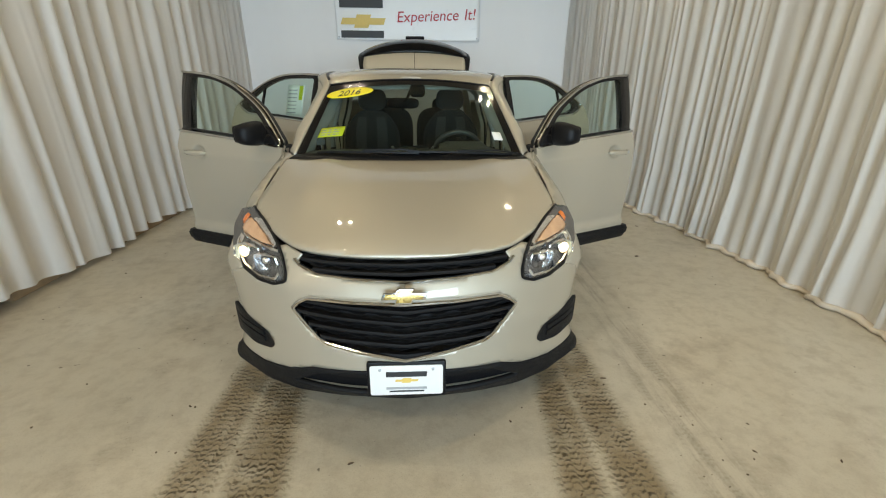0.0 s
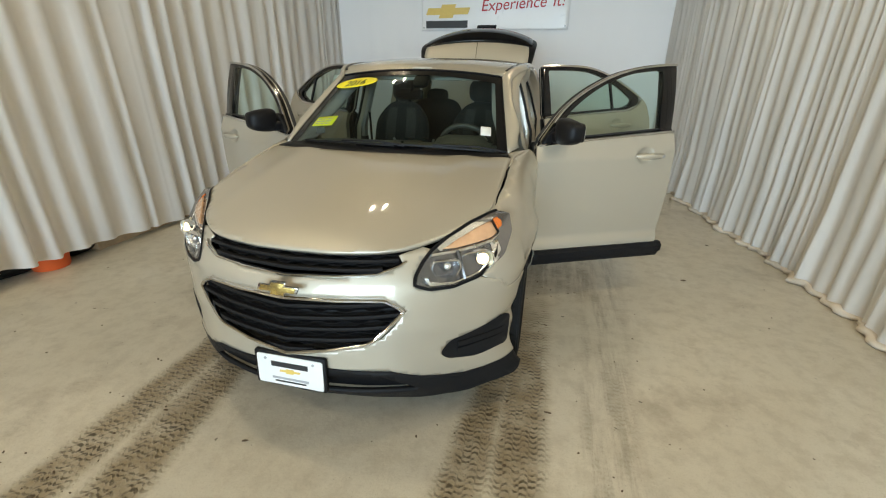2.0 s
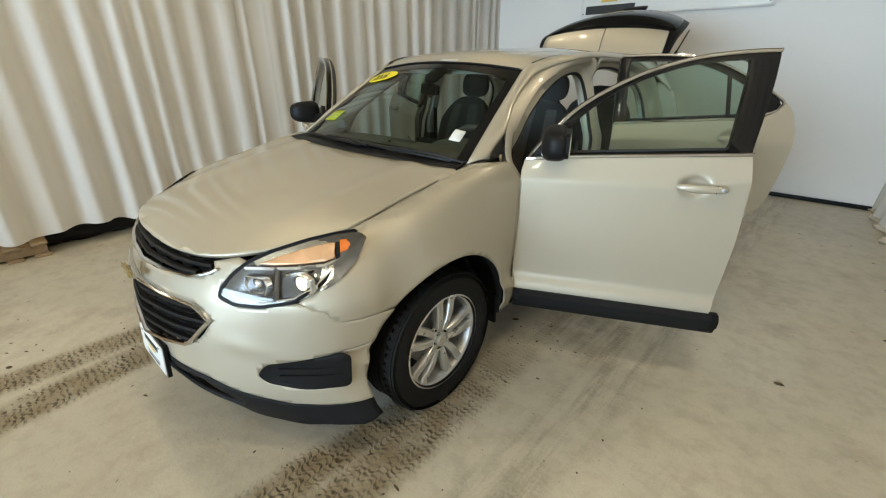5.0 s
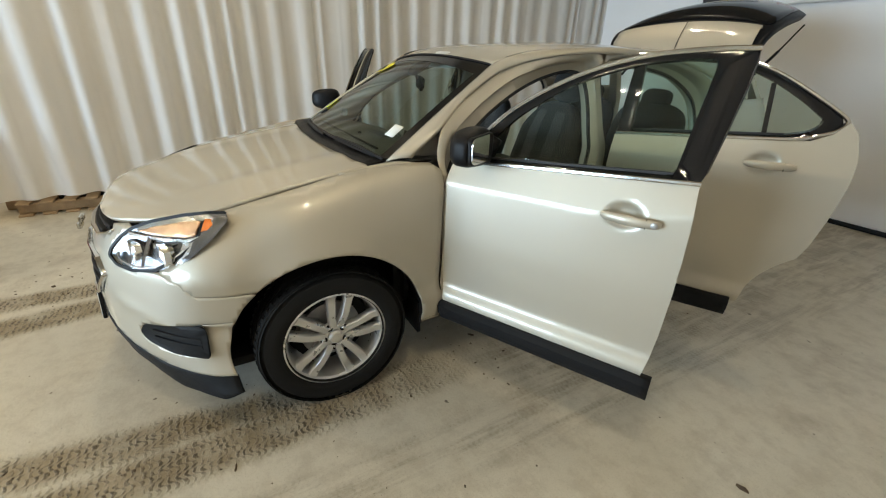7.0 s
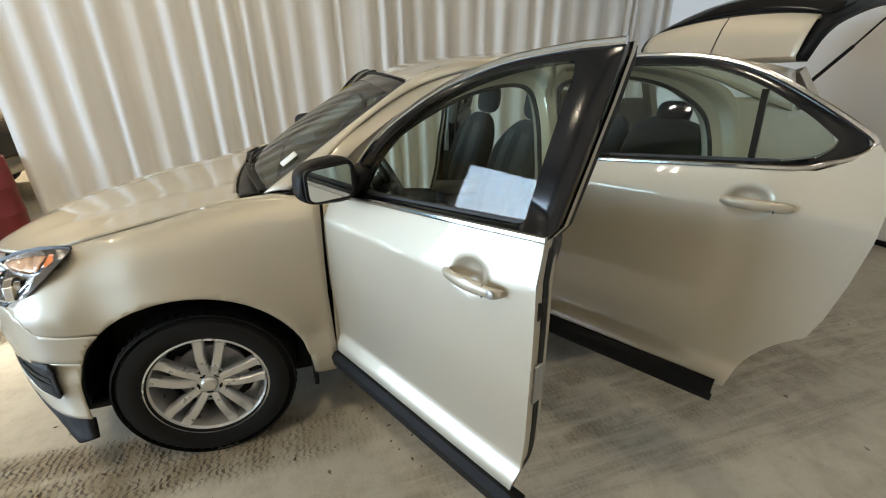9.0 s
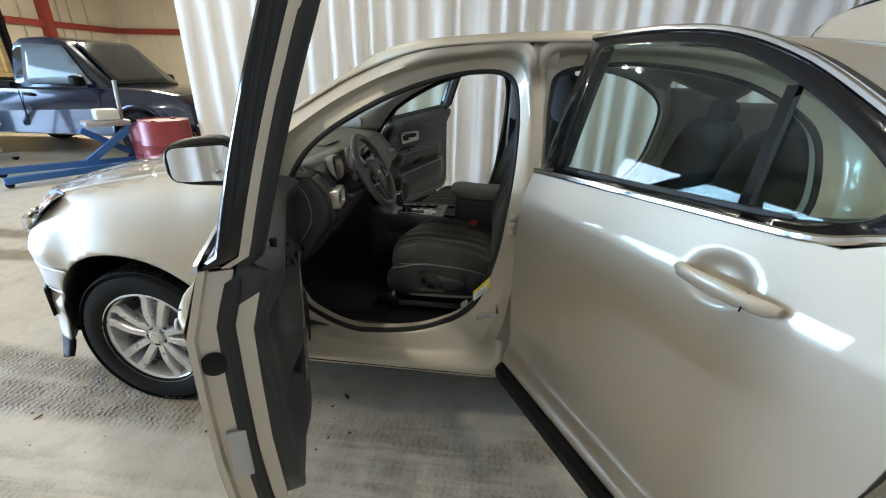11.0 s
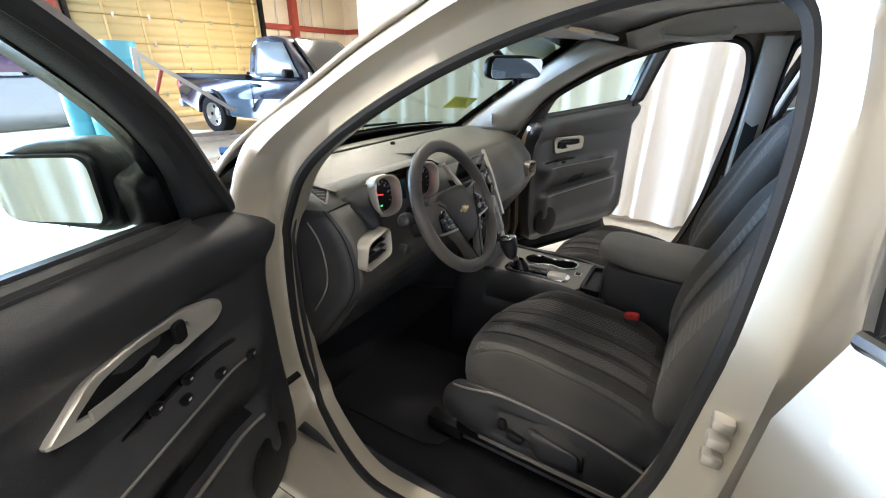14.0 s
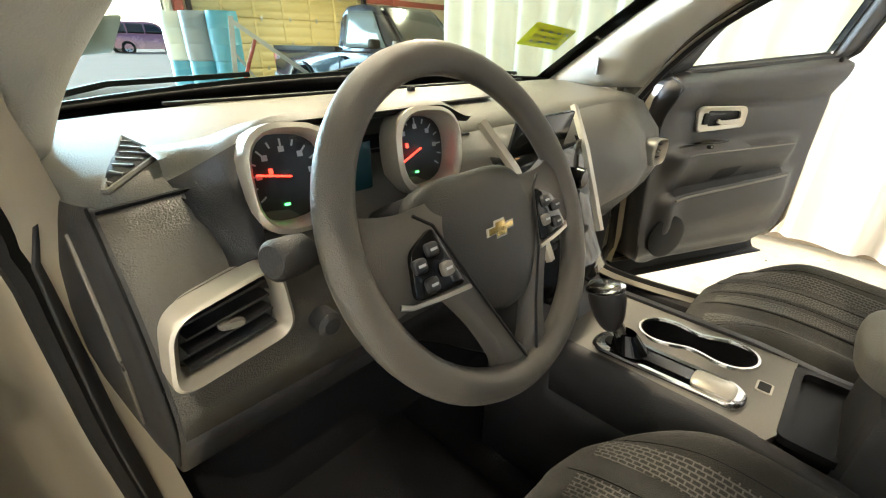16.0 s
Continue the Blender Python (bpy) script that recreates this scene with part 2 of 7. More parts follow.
REDINK = shader("red_ink", (.45, .02, .03), .5, 0, .1, 20, 300, 0)
GOLDINK = shader("gold_ink", (.70, .50, .12), .45, 0, .1, 20, 300, 0)
YELLOW = shader("yellow_sticker", (.86, .72, .02), .45, 0, .05, 12, 300, .01)
WHITEINK = shader("white_sticker", (.72, .72, .69), .45, 0, .05, 12, 300, .01)
LIME = shader("lime_sticker", (.62, .80, .03), .5, 0, .06, 14, 300, .01)
see_through(LIME, (.80, .70, .06), .45)
PAPER = shader("paper", (.78, .80, .78), .6, 0, .05, 14, 300, .01)
CURTAIN = shader("curtain_cloth", (.785, .77, .75), .85, 0, .05, 1.4, 340, .10, tint=(.815, .80, .78), sheen=.2)
see_through(CURTAIN, (.72, .67, .60), .25)
SOILED = shader("soiled_hem", (.64, .57, .48), .9, 0, .25, 6, 200, .15, tint=(.70, .62, .53))
SHEET = shader("white_sheet", (.83, .82, .82), .75, 0, .04, .9, 200, .05)
VINYL = shader("banner_vinyl", (.82, .82, .82), .30, 0, .03, 3, 60, .05)
STEELWALL = shader("painted_steel_wall", (.66, .60, .48), .55, 0, .12, 1.2, 60, .05)
DOORSTEEL = shader("garage_door_steel", (.62, .50, .25), .5, 0, .12, 1.5, 90, .05)
REDSTEEL = shader("red_primer_steel", (.30, .05, .035), .5, 0, .2, 3, 70, .08)
DIRT = shader("dried_dirt", (.10, .07, .045), .9, 0, .3, 30, 200, .2)
WOOD = shader("rough_timber", (.34, .23, .13), .8, 0, .35, 3, 60, .2, stretch=(1, 8, 8))
BLUEDRUM = shader("blue_drum", (.09, .36, .52), .42, 0, .15, 2.5, 80, .06)
WHITEDRUM = shader("white_drum", (.72, .72, .68), .45, 0, .12, 2.5, 80, .06)
GREYDRUM = shader("grey_drum", (.28, .32, .38), .45, 0, .2, 2.5, 80, .06)
REDDRUM = shader("red_drum", (.22, .025, .03), .4, .1, .25, 3, 70, .08)
ORANGE = shader("orange_bucket", (.78, .13, .03), .42, 0, .1, 6, 120, .04)
NAVY = shader("navy_paint", (.012, .018, .045), .22, .3, .1, 2, 1500, .01, coat=1)
STEEL = shader("grey_steel", (.42, .42, .42), .42, .7, .2, 6, 120, .08)
BLUESTEEL = shader("blue_steel", (.04, .13, .36), .42, .1, .25, 6, 120, .1)
ASPHALT = shader("asphalt", (.17, .165, .16), .85, 0, .25, .6, 45, .3)
MAROON = shader("maroon_paint", (.30, .10, .14), .25, .3, .1, 2, 1500, .01, coat=1)
GREYCAR = shader("grey_car_paint", (.35, .37, .40), .25, .4, .1, 2, 1500, .01, coat=1)
DASH = shader("dash_vinyl", (.095, .091, .081), .38, 0, .12, 5, 520, .16)
DASHTOP = shader("dash_top_vinyl", (.175, .169, .145), .36, 0, .10, 5, 520, .16)
TRIM = shader("dark_trim", (.028, .028, .031), .42, 0, .15, 5, 600, .12)
GREYTRIM = shader("grey_trim", (.18, .171, .155), .5, 0, .10, 4, 520, .12)
CARPET = shader("carpet", (.016, .016, .018), .95, 0, .35, 8, 330, .5, spec=.1)
LINER = shader("headliner", (.55, .53, .48), .9, 0, .06, 5, 420, .2, sheen=.3)
HUB = shader("airbag_vinyl", (.040, .038, .035), .38, 0, .12, 9, 800, .12)
LEATHER = shader("moulded_rim", (.115, .106, .093), .34, 0, .12, 9, 800, .10)
SEATCLOTH = shader("seat_cloth", (.042, .040, .036), .9, 0, .15, 5, 700, .35, sheen=.15)
BELT = shader("belt_webbing", (.02, .02, .021), .8, 0, .1, 20, 900, .3)
REDPLASTIC = shader("red_button", (.62, .03, .02), .35, 0, .05, 20, 300, 0)
DIAL = shader("dial_face", (.006, .007, .009), .35, 0, .1, 30, 300, 0)
NEEDLE = glow("needle", (.9, .04, .02), .9)
GREENLAMP = glow("green_tell_tale", (.05, .7, .12), 1.2)
TICK = shader("dial_marks", (.55, .56, .58), .5, 0, .05, 30, 300, 0)


def perforated():
    """Seat insert cloth with rows of pale dashes."""
    m = shader("seat_insert", (.040, .038, .034), .88, 0, .15, 5, 700, .3, sheen=.15)
    nt = m.node_tree
    b = nt.nodes["Principled BSDF"]
    old = b.inputs["Base Color"].links[0].from_socket
    tc, br, mx = nt.nodes.new("ShaderNodeTexCoord"), nt.nodes.new("ShaderNodeTexBrick"), nt.nodes.new("ShaderNodeMix")
    mp = nt.nodes.new("ShaderNodeMapping")
    mp.inputs["Rotation"].default_value = (0, 0, radians(90))
    br.inputs["Scale"].default_value = 1
    br.inputs["Brick Width"].default_value, br.inputs["Row Height"].default_value, br.inputs["Mortar Size"].default_value = .011, .0065, .0011
    br.inputs["Color1"].default_value = br.inputs["Color2"].default_value = (0, 0, 0, 1)
    br.inputs["Mortar"].default_value = (1, 1, 1, 1)
    mx.data_type = "RGBA"
    mx.inputs[7].default_value = (.17, .16, .145, 1)
    nt.links.new(tc.outputs["Object"], mp.inputs[0])
    nt.links.new(mp.outputs[0], br.inputs["Vector"])
    nt.links.new(br.outputs["Color"], mx.inputs[0])
    nt.links.new(old, mx.inputs[6])
    nt.links.new(mx.outputs[2], b.inputs["Base Color"])
    return m


SEATINSERT = perforated()


def concrete():
    """Trodden pale concrete with dirt, and muddy tyre trails where cars have driven in."""
    m = shader("concrete", (.53, .49, .395), .36, 0, .16, .8, 70, .12, tint=(.59, .545, .455), rvary=.16)
    nt = m.node_tree
    b = nt.nodes["Principled BSDF"]
    L = nt.links.new

    def op(kind, a, c=None):
        n = nt.nodes.new("ShaderNodeMath")
        n.operation = kind
        for i, v in enumerate((a, c)):
            if v is None:
                continue
            if isinstance(v, (int, float)):
                n.inputs[i].default_value = v
            else:
                L(v, n.inputs[i])
        return n.outputs[0]

    def noise_at(scale, detail=5, vec=None, rough=.55):
        n = nt.nodes.new("ShaderNodeTexNoise")
        n.inputs["Scale"].default_value, n.inputs["Detail"].default_value, n.inputs["Roughness"].default_value = scale, detail, rough
        L(vec or tc.outputs["Object"], n.inputs["Vector"])
        return n.outputs[0]

    def ramp(v, lo, hi):
        n = nt.nodes.new("ShaderNodeMapRange")
        n.interpolation_type = "SMOOTHSTEP"
        L(v, n.inputs[0])
        n.inputs[1].default_value, n.inputs[2].default_value = lo, hi
        return n.outputs[0]

    tc = nt.nodes.new("ShaderNodeTexCoord")
    sp = nt.nodes.new("ShaderNodeSeparateXYZ")
    L(tc.outputs["Object"], sp.inputs[0])
    wob = op("MULTIPLY", op("SUBTRACT", noise_at(.9, 2), .5), .10)
    X, Y = op("ADD", sp.outputs[0], wob), sp.outputs[1]

    def band(centre, half, blur, lean=0.0):
        x = op("ABSOLUTE", op("SUBTRACT", op("SUBTRACT", X, centre), op("MULTIPLY", Y, lean)))
        return op("SUBTRACT", 1.0, ramp(x, half - blur, half + blur))

    # tread print: columns of slanted bars, each column leaning the other way
    U = op("ADD", X, op("MULTIPLY", op("SUBTRACT", noise_at(9, 3), .5), .018))
    cell = op("DIVIDE", U, .036)
    odd = op("SUBTRACT", op("MULTIPLY", op("FLOORED_MODULO", op("FLOOR", cell), 2.0), 2.0), 1.0)
    across = op("ABSOLUTE", op("SUBTRACT", op("FRACT", cell), .5))
    turn = op("MULTIPLY", op("ADD", op("ADD", Y, op("MULTIPLY", op("MULTIPLY", odd, across), .014)), op("MULTIPLY", op("SUBTRACT", noise_at(17, 4), .5), .05)), 2 * math.pi / .030)
    bars = ramp(op("SINE", turn), -.25, .8)
    groove = ramp(across, .40, .47)
    print_marks = op("MAXIMUM", op("MULTIPLY", bars, op("SUBTRACT", 1.0, groove)), op("MULTIPLY", groove, .45))
    lugs = op("MULTIPLY", print_marks, ramp(noise_at(11, 8, rough=.8), .38, .58))
    ahead = op("SUBTRACT", 1.0, ramp(Y, -.2, 1.0))
    sand = None
    for c, h, lean in ((.840, .085, .10), (.965, .105, .0), (-.90, .10, .0), (-.735, .11, -.10)):
        v = band(c, h, .05, lean)
        sand = v if sand is None else op("MAXIMUM", sand, v)
    sand = op("MULTIPLY", sand, ahead)
    mud = op("MULTIPLY", sand, op("MULTIPLY", ramp(noise_at(2.2, 7, rough=.7), .22, .60), .95))
    dark = op("MULTIPLY", sand, lugs)
    drag = nt.nodes.new("ShaderNodeMapping")
    drag.inputs["Scale"].default_value = (9, .9, 1)
    L(tc.outputs["Object"], drag.inputs[0])
    streak = noise_at(1.6, 7, drag.outputs[0], .65)
    faint = op("MULTIPLY", band(1.42, .13, .06, .06), op("MULTIPLY", ramp(streak, .42, .62), .55))
    faint = op("MAXIMUM", faint, op("MULTIPLY", op("MULTIPLY", band(1.15, .30, .12), ramp(Y, .5, 1.1)), op("MULTIPLY", ramp(streak, .36, .58), op("MULTIPLY", ramp(noise_at(3.5, 7, rough=.7), .30, .60), .9))))
    faint = op("MAXIMUM", faint, op("MULTIPLY", band(-1.55, .12, .06, -.2), op("MULTIPLY", ramp(noise_at(4, 5), .46, .66), .3)))
    specks = op("MAXIMUM", ramp(noise_at(14, 2), .735, .765), op("MULTIPLY", ramp(noise_at(46, 2), .73, .76), .6))
    mottle = op("MULTIPLY", ramp(noise_at(9, 8, rough=.7), .42, .66), .42)
    pale = op("MULTIPLY", ramp(noise_at(.55, 5, rough=.6), .50, .68), .5)
    scuff = op("MULTIPLY", ramp(noise_at(1.7, 6, rough=.65), .52, .72), .50)
    grit = op("MULTIPLY", ramp(noise_at(150, 4, rough=.75), .50, .72), .48)
    damp = op("MULTIPLY", ramp(noise_at(.38, 6, rough=.62), .48, .66), .20)
    col = b.inputs["Base Color"].links[0].from_socket
    for mask, colour, amount in ((pale, (.66, .63, .55), 1), (damp, (.34, .285, .19), 1), (grit, (.30, .25, .17), 1), (mottle, (.36, .31, .235), 1), (scuff, (.26, .21, .15), 1), (mud, (.225, .165, .085), .9), (faint, (.19, .15, .10), .62), (op("MULTIPLY", faint, lugs), (.10, .075, .045), .5), (dark, (.055, .038, .018), .92), (specks, (.07, .055, .04), .8)):
        mx = nt.nodes.new("ShaderNodeMix")
        mx.data_type = "RGBA"
        L(op("MULTIPLY", mask, amount), mx.inputs[0])
        L(col, mx.inputs[6])
        mx.inputs[7].default_value = (*colour, 1)
        col = mx.outputs[2]
    L(col, b.inputs["Base Color"])
    bp = nt.nodes.new("ShaderNodeBump")
    bp.inputs["Strength"].default_value, bp.inputs["Distance"].default_value = .6, .006
    L(op("ADD", dark, op("MULTIPLY", noise_at(60, 4), .25)), bp.inputs["Height"])
    L(bp.outputs[0], b.inputs["Normal"])
    return m


CONCRETE = concrete()
# ---- shape curves of the car; x to its driver's side, y to its rear, z up, origin under the front axle ----
def curve(*pts):
    """A smooth curve through (a, b) points, flat beyond its ends."""
    A, B = np.array([p[0] for p in pts], float), np.array([p[1] for p in pts], float)
    h, d = np.diff(A), np.diff(B) / np.diff(A)
    m = np.concatenate([[d[0]], np.where(d[:-1] * d[1:] > 0, 2 * d[:-1] * d[1:] / (d[:-1] + d[1:] + 1e-12 * np.sign(d[1:])), 0), [d[-1]]])

    def f(a):
        a = min(max(a, A[0]), A[-1])
        i = min(max(int(np.searchsorted(A, a)) - 1, 0), len(h) - 1)
        t = (a - A[i]) / h[i]
        return float((1 + 2 * t) * (1 - t) ** 2 * B[i] + t * (1 - t) ** 2 * h[i] * m[i] + t * t * (3 - 2 * t) * B[i + 1] + t * t * (t - 1) * h[i] * m[i + 1])
    return f


def smooth(a, lo, hi):
    t = min(max((a - lo) / (hi - lo), 0), 1)
    return t * t * (3 - 2 * t)


half_width = curve((-.6, .79), (-.45, .862), (-.2, .905), (0, .92), (.3, .918), (.56, .912), (1.5, .918), (2.4, .92), (2.86, .925), (3.3, .89), (3.7, .78))
side_top = curve((-.45, .965), (-.375, .985), (-.1, 1.045), (.25, 1.115), (.56, 1.135), (1.54, 1.205), (2.5, 1.27), (3.4, 1.33))
side_inset = curve((-.45, .135), (-.375, .145), (0, .17), (.25, .15), (.45, .09), (.62, .045), (1.5, .04), (2.5, .05), (3.4, .08))
side_low = curve((.2, -.05), (.33, -.010), (.40, .016), (.455, .013), (.515, -.016), (.66, -.007), (.82, 0), (.9, 0))


def side(y, z):
    """The car's half width at y and z, sills to roof."""
    zt, z0 = side_top(y), .8 + .12 * smooth(y, .3, .7)
    t = min(max((z - z0) / (zt - z0), 0), 1)
    w = 1 - smooth(y, .25, .62)
    zc = 1.04 + .085 * smooth(y, 1.2, 1.75)
    door = .14 * t * t + .86 * max(0, z - zc) / (zt - zc) if z < zt else 1
    x = half_width(y) + side_low(z) - side_inset(y) * ((1 - w) * door + w * (1 - math.sqrt(max(1 - t * t, 0))))
    r = math.hypot(y, z - .345)
    x += .030 * math.exp(-((r - .445) / .062) ** 2) * smooth(z, .4, .5) * (1 - smooth(y, .36, .52))
    if z > zt:
        x -= (z - zt) * (.26 + .16 * (z - zt))
    return x


nose_y = curve((0, -.945), (.2, -.93), (.4, -.877), (.55, -.795), (.68, -.695), (.78, -.60), (.835, -.52), (.875, -.40), (.893, -.30), (.905, -.20))
nose_in = curve((.16, .12), (.2, .10), (.28, .035), (.40, 0), (.55, 0), (.65, .008), (.74, .03), (.78, .048), (.83, .085), (.88, .105), (.92, .12), (.98, .145))
_plan = [(x, nose_y(x)) for x in np.linspace(0, .9045, 64)]
_arc = np.concatenate([[0], np.cumsum([math.dist(a, b) for a, b in zip(_plan, _plan[1:])])])


brow_x = curve((0, 0), (.4, .385), (.6, .52), (.8, .64), (1.02, .742), (1.12, .75))
brow_y = curve((0, -.838), (.2, -.828), (.4, -.785), (.6, -.69), (.8, -.54), (1.02, -.375), (1.12, -.30))
brow_z = curve((0, .893), (.4, .888), (.6, .915), (.8, .952), (1.02, .984), (1.12, 1.0))


def nose(s, z, out=0.0):
    """A point of the front end, s metres along its plan from the middle, at height z, lifted off by out."""
    a = abs(s)
    x = float(np.interp(a, _arc, [p[0] for p in _plan]))
    x2 = float(np.interp(a + .01, _arc, [p[0] for p in _plan])) + 1e-6
    x1 = float(np.interp(max(a - .01, 0), _arc, [p[0] for p in _plan]))
    n = Vector((-(nose_y(x2) - nose_y(x1)), x2 - x1)).normalized()
    d = -nose_in(min(z, .74))
    y = nose_y(x) - n.y * d - .012 * math.exp(-(a / .16) ** 2)
    x = x + n.x * d
    if z > .74:
        v = ((z - .74) / (brow_z(a) - .74)) ** 1.5
        x, y = x + (brow_x(a) - x) * v, y + (brow_y(a) - y) * v
    x, y = x + n.x * out, y - n.y * out
    return (math.copysign(max(x, 0), s) if a > 1e-6 else 0.0, y, z)


def flank(y, z):
    """The half width of the side, which runs over into the front end ahead of the wheel."""
    if y > -.12:
        return side(y, z)
    lo, hi = 0.0, 1.12
    for _ in range(22):
        mid = (lo + hi) / 2
        lo, hi = (mid, hi) if nose(mid, z)[1] < y else (lo, mid)
    w = smooth(y, -.42, -.12)
    return w * side(y, z) + (1 - w) * nose(lo, z)[0]


hood_mid = curve((-.9, .86), (-.84, .905), (-.75, .945), (-.5, 1.005), (-.2, 1.062), (.1, 1.105), (.3, 1.128))


def hood(x, y, out=0.0):
    a = abs(x) / .745
    z = hood_mid(y) - .035 * a ** 2.6 * (1 - .8 * smooth(y, -.4, .3)) - .07 * a ** 3 * smooth(-y, .3, .8)
    z += .007 * math.exp(-((abs(x) - .50) / .07) ** 2) * smooth(y, -.75, -.45)
    return (x, y, z + out)


roof_mid = curve((.9, 1.52), (1.0, 1.575), (1.15, 1.63), (1.3, 1.655), (1.8, 1.685), (2.4, 1.68), (3.0, 1.64), (3.4, 1.59))


def roof(x, y, out=0.0):
    return (x, y, roof_mid(y) - .045 * (abs(x) / .72) ** 3 + out)

# ---- the room: floor, walls, ceiling ----
def structure(name, bm, mat, label, **kw):
    return tagged(part(name, bm, mat, None, label, **kw), label, name.split("_")[0], kind="structure")


structure("floor", rbox(-12, 4.6, -11.2, 6.4, -.12, 0, 0), CONCRETE, "pale dusty concrete floor with muddy tyre trails")
structure("ground", loft([[(x, y, z) for x in (-200, 200)] for y, z in ((-300, .62), (-60, .60), (-31, .50), (-22, .30), (-14, .02), (-11.2, -.02))], False), ASPHALT, "sunlit grey asphalt yard rising away from the bay", solid=-.1)
structure("wall_north", rbox(-12, 4.6, 5.78, 5.95, 0, 4.6, 0), SHEET, "white painted rear wall of the photo bay")
structure("wall_east", rbox(4.6, 4.75, -11.2, 5.95, 0, 4.6, 0), STEELWALL, "cream painted steel side wall")
structure("wall_west", rbox(-12.15, -12, -11.2, 5.95, 0, 4.6, 0), STEELWALL, "cream painted corrugated steel wall")
structure("wall_south", join(rbox(-3.34, -2.75, -11.2, -11.04, 0, 4.6, 0), rbox(-2.75, 4.2, -11.2, -11.04, 3.6, 4.6, 0), rbox(4.2, 4.6, -11.2, -11.04, 0, 4.6, 0),
                              rbox(-8.2, -3.34, -11.2, -11.04, 3.62, 4.6, 0), rbox(-12, -8.2, -11.2, -11.04, 0, 4.6, 0)), STEELWALL, "cream steel front wall with an open bay doorway")
structure("ceiling", rbox(-12.15, 4.75, -11.2, 5.95, 4.6, 4.75, 0), shader("ceiling_paint", (.40, .32, .21), .7, 0, .15, 1, 30, .1), "dim beige insulated workshop ceiling")


def light_fixture(x, y):
    lt = thing("tube_lamp", "white twin-tube fluorescent ceiling lamp, switched on", "lamp", (x, y, 4.06), "ceiling tube lamps")
    part("housing", rbox(-.18, .18, -.09, .09, 0, .07, .01), WHITEPLATE, lt)
    for dx in (-.12, .12):
        part("tube", moved(lathe([(.020, -.075), (.024, -.07), (.024, .07), (.020, .075)], 10, "y"), pose(dx, 0, -.03)), TUBEGLOW, lt)
    part("hanger", rbox(-.01, .01, -.01, .01, .07, .54, 0), STEEL, lt)


TUBEGLOW = glow("lit_tube", (1, .93, .8), 14)
for _x, _y in LIGHT_ROWS + [(-7.0, -6.0)]:
    light_fixture(_x, _y)


def curtain(name, line, z0, z1, label, folds=.15, deep=.04, seed=1, hem=.03, lift=0.0, broad=0.0, side=1):
    """A hanging cloth along a line in plan, gathered into uneven folds."""
    rnd = random.Random(seed)
    P = soft([(a, b, 0) for a, b in line], 12)
    L = sum((q - p).length for p, q in zip(P, P[1:]))
    pts = even(P, int(L / .012), False)
    ph, wl, amp, phase = [], [], [], 0.0
    wave = a0 = 0
    k = 0
    for i in range(len(pts)):
        if phase >= 2 * math.pi * k:
            k += 1
            wave, a0 = folds * rnd.uniform(.45, 1.9), deep * rnd.uniform(.25, 1.35)
        phase += 2 * math.pi * .012 / wave
        ph.append(phase)
        amp.append(a0)
    amp = np.convolve(np.pad(amp, 8, mode="edge"), np.ones(17) / 17, "valid")
    rows = []
    levels = [z1 - (z1 - z0) * j / 14 for j in range(15)]
    for j, z in enumerate(levels):
        t = j / 14
        row = []
        for i, p in enumerate(pts):
            q = pts[min(i + 1, len(pts) - 1)] - pts[max(i - 1, 0)]
            n = Vector((-q.y, q.x, 0)).normalized()
            s = math.sin(ph[i] + .35 * math.sin(t * 2.2 + i * .013))
            s = math.copysign(abs(s) ** .8, s)
            wide = .55 + .65 * t
            calm = 1 - .75 * smooth(noise.noise((i * .018, t * .8, seed + 4)), -.15, .35) * (.35 + .65 * t) * (broad > 0)
            turns = i * .012 / .42 + .8 * noise.noise((i * .008, 0, seed + 2)) + .05 * math.sin(t * 2)
            lap = (turns % 1) ** 2 if turns % 1 < .88 else .7744 * (1 - (turns % 1 - .88) / .12)
            dx = amp[i] * wide * s * calm + broad * (.4 + .6 * t) * lap - side * broad * smooth(t, .86, 1) * (.5 + noise.noise((i * .05, 3, seed))) + .05 * noise.noise((i * .012, t * 1.1, seed)) + .02 * noise.noise((i * .06, t * 3, seed + 9))
            zz = z + (hem * noise.noise((i * .02, seed * 3.1, 0)) + lift * smooth(-p.y, -1.4, .5) if t > .9 else 0)
            row.append((p.x + n.x * dx, p.y + n.y * dx, zz))
        rows.append(row)
    bm = loft(rows, closed=False)
    ob = part(name, bm, CURTAIN, None, label, sharp=180)
    if broad:
        foot = [Vector((x, y, 0)) for x, y, z in rows[-1][::4]]
        rings = []
        for i, p in enumerate(foot):
            q = foot[min(i + 1, len(foot) - 1)] - foot[max(i - 1, 0)]
            n = Vector((-q.y, q.x, 0)).normalized() * -side
            w, h = .030 + .030 * noise.noise((i * .22, 1, seed)), .022 + .016 * noise.noise((i * .35, 5, seed))
            rings.append([(p.x + n.x * w * math.cos(a) + n.x * .012, p.y + n.y * w * math.cos(a), max(.002, h + h * math.sin(a))) for a in np.linspace(0, 2 * math.pi, 9)[:-1]])
        part("hem", loft(rings, True, True), SOILED, ob, "soiled hem bunched on the floor", sharp=180)
    return tagged(ob, label, "curtain")


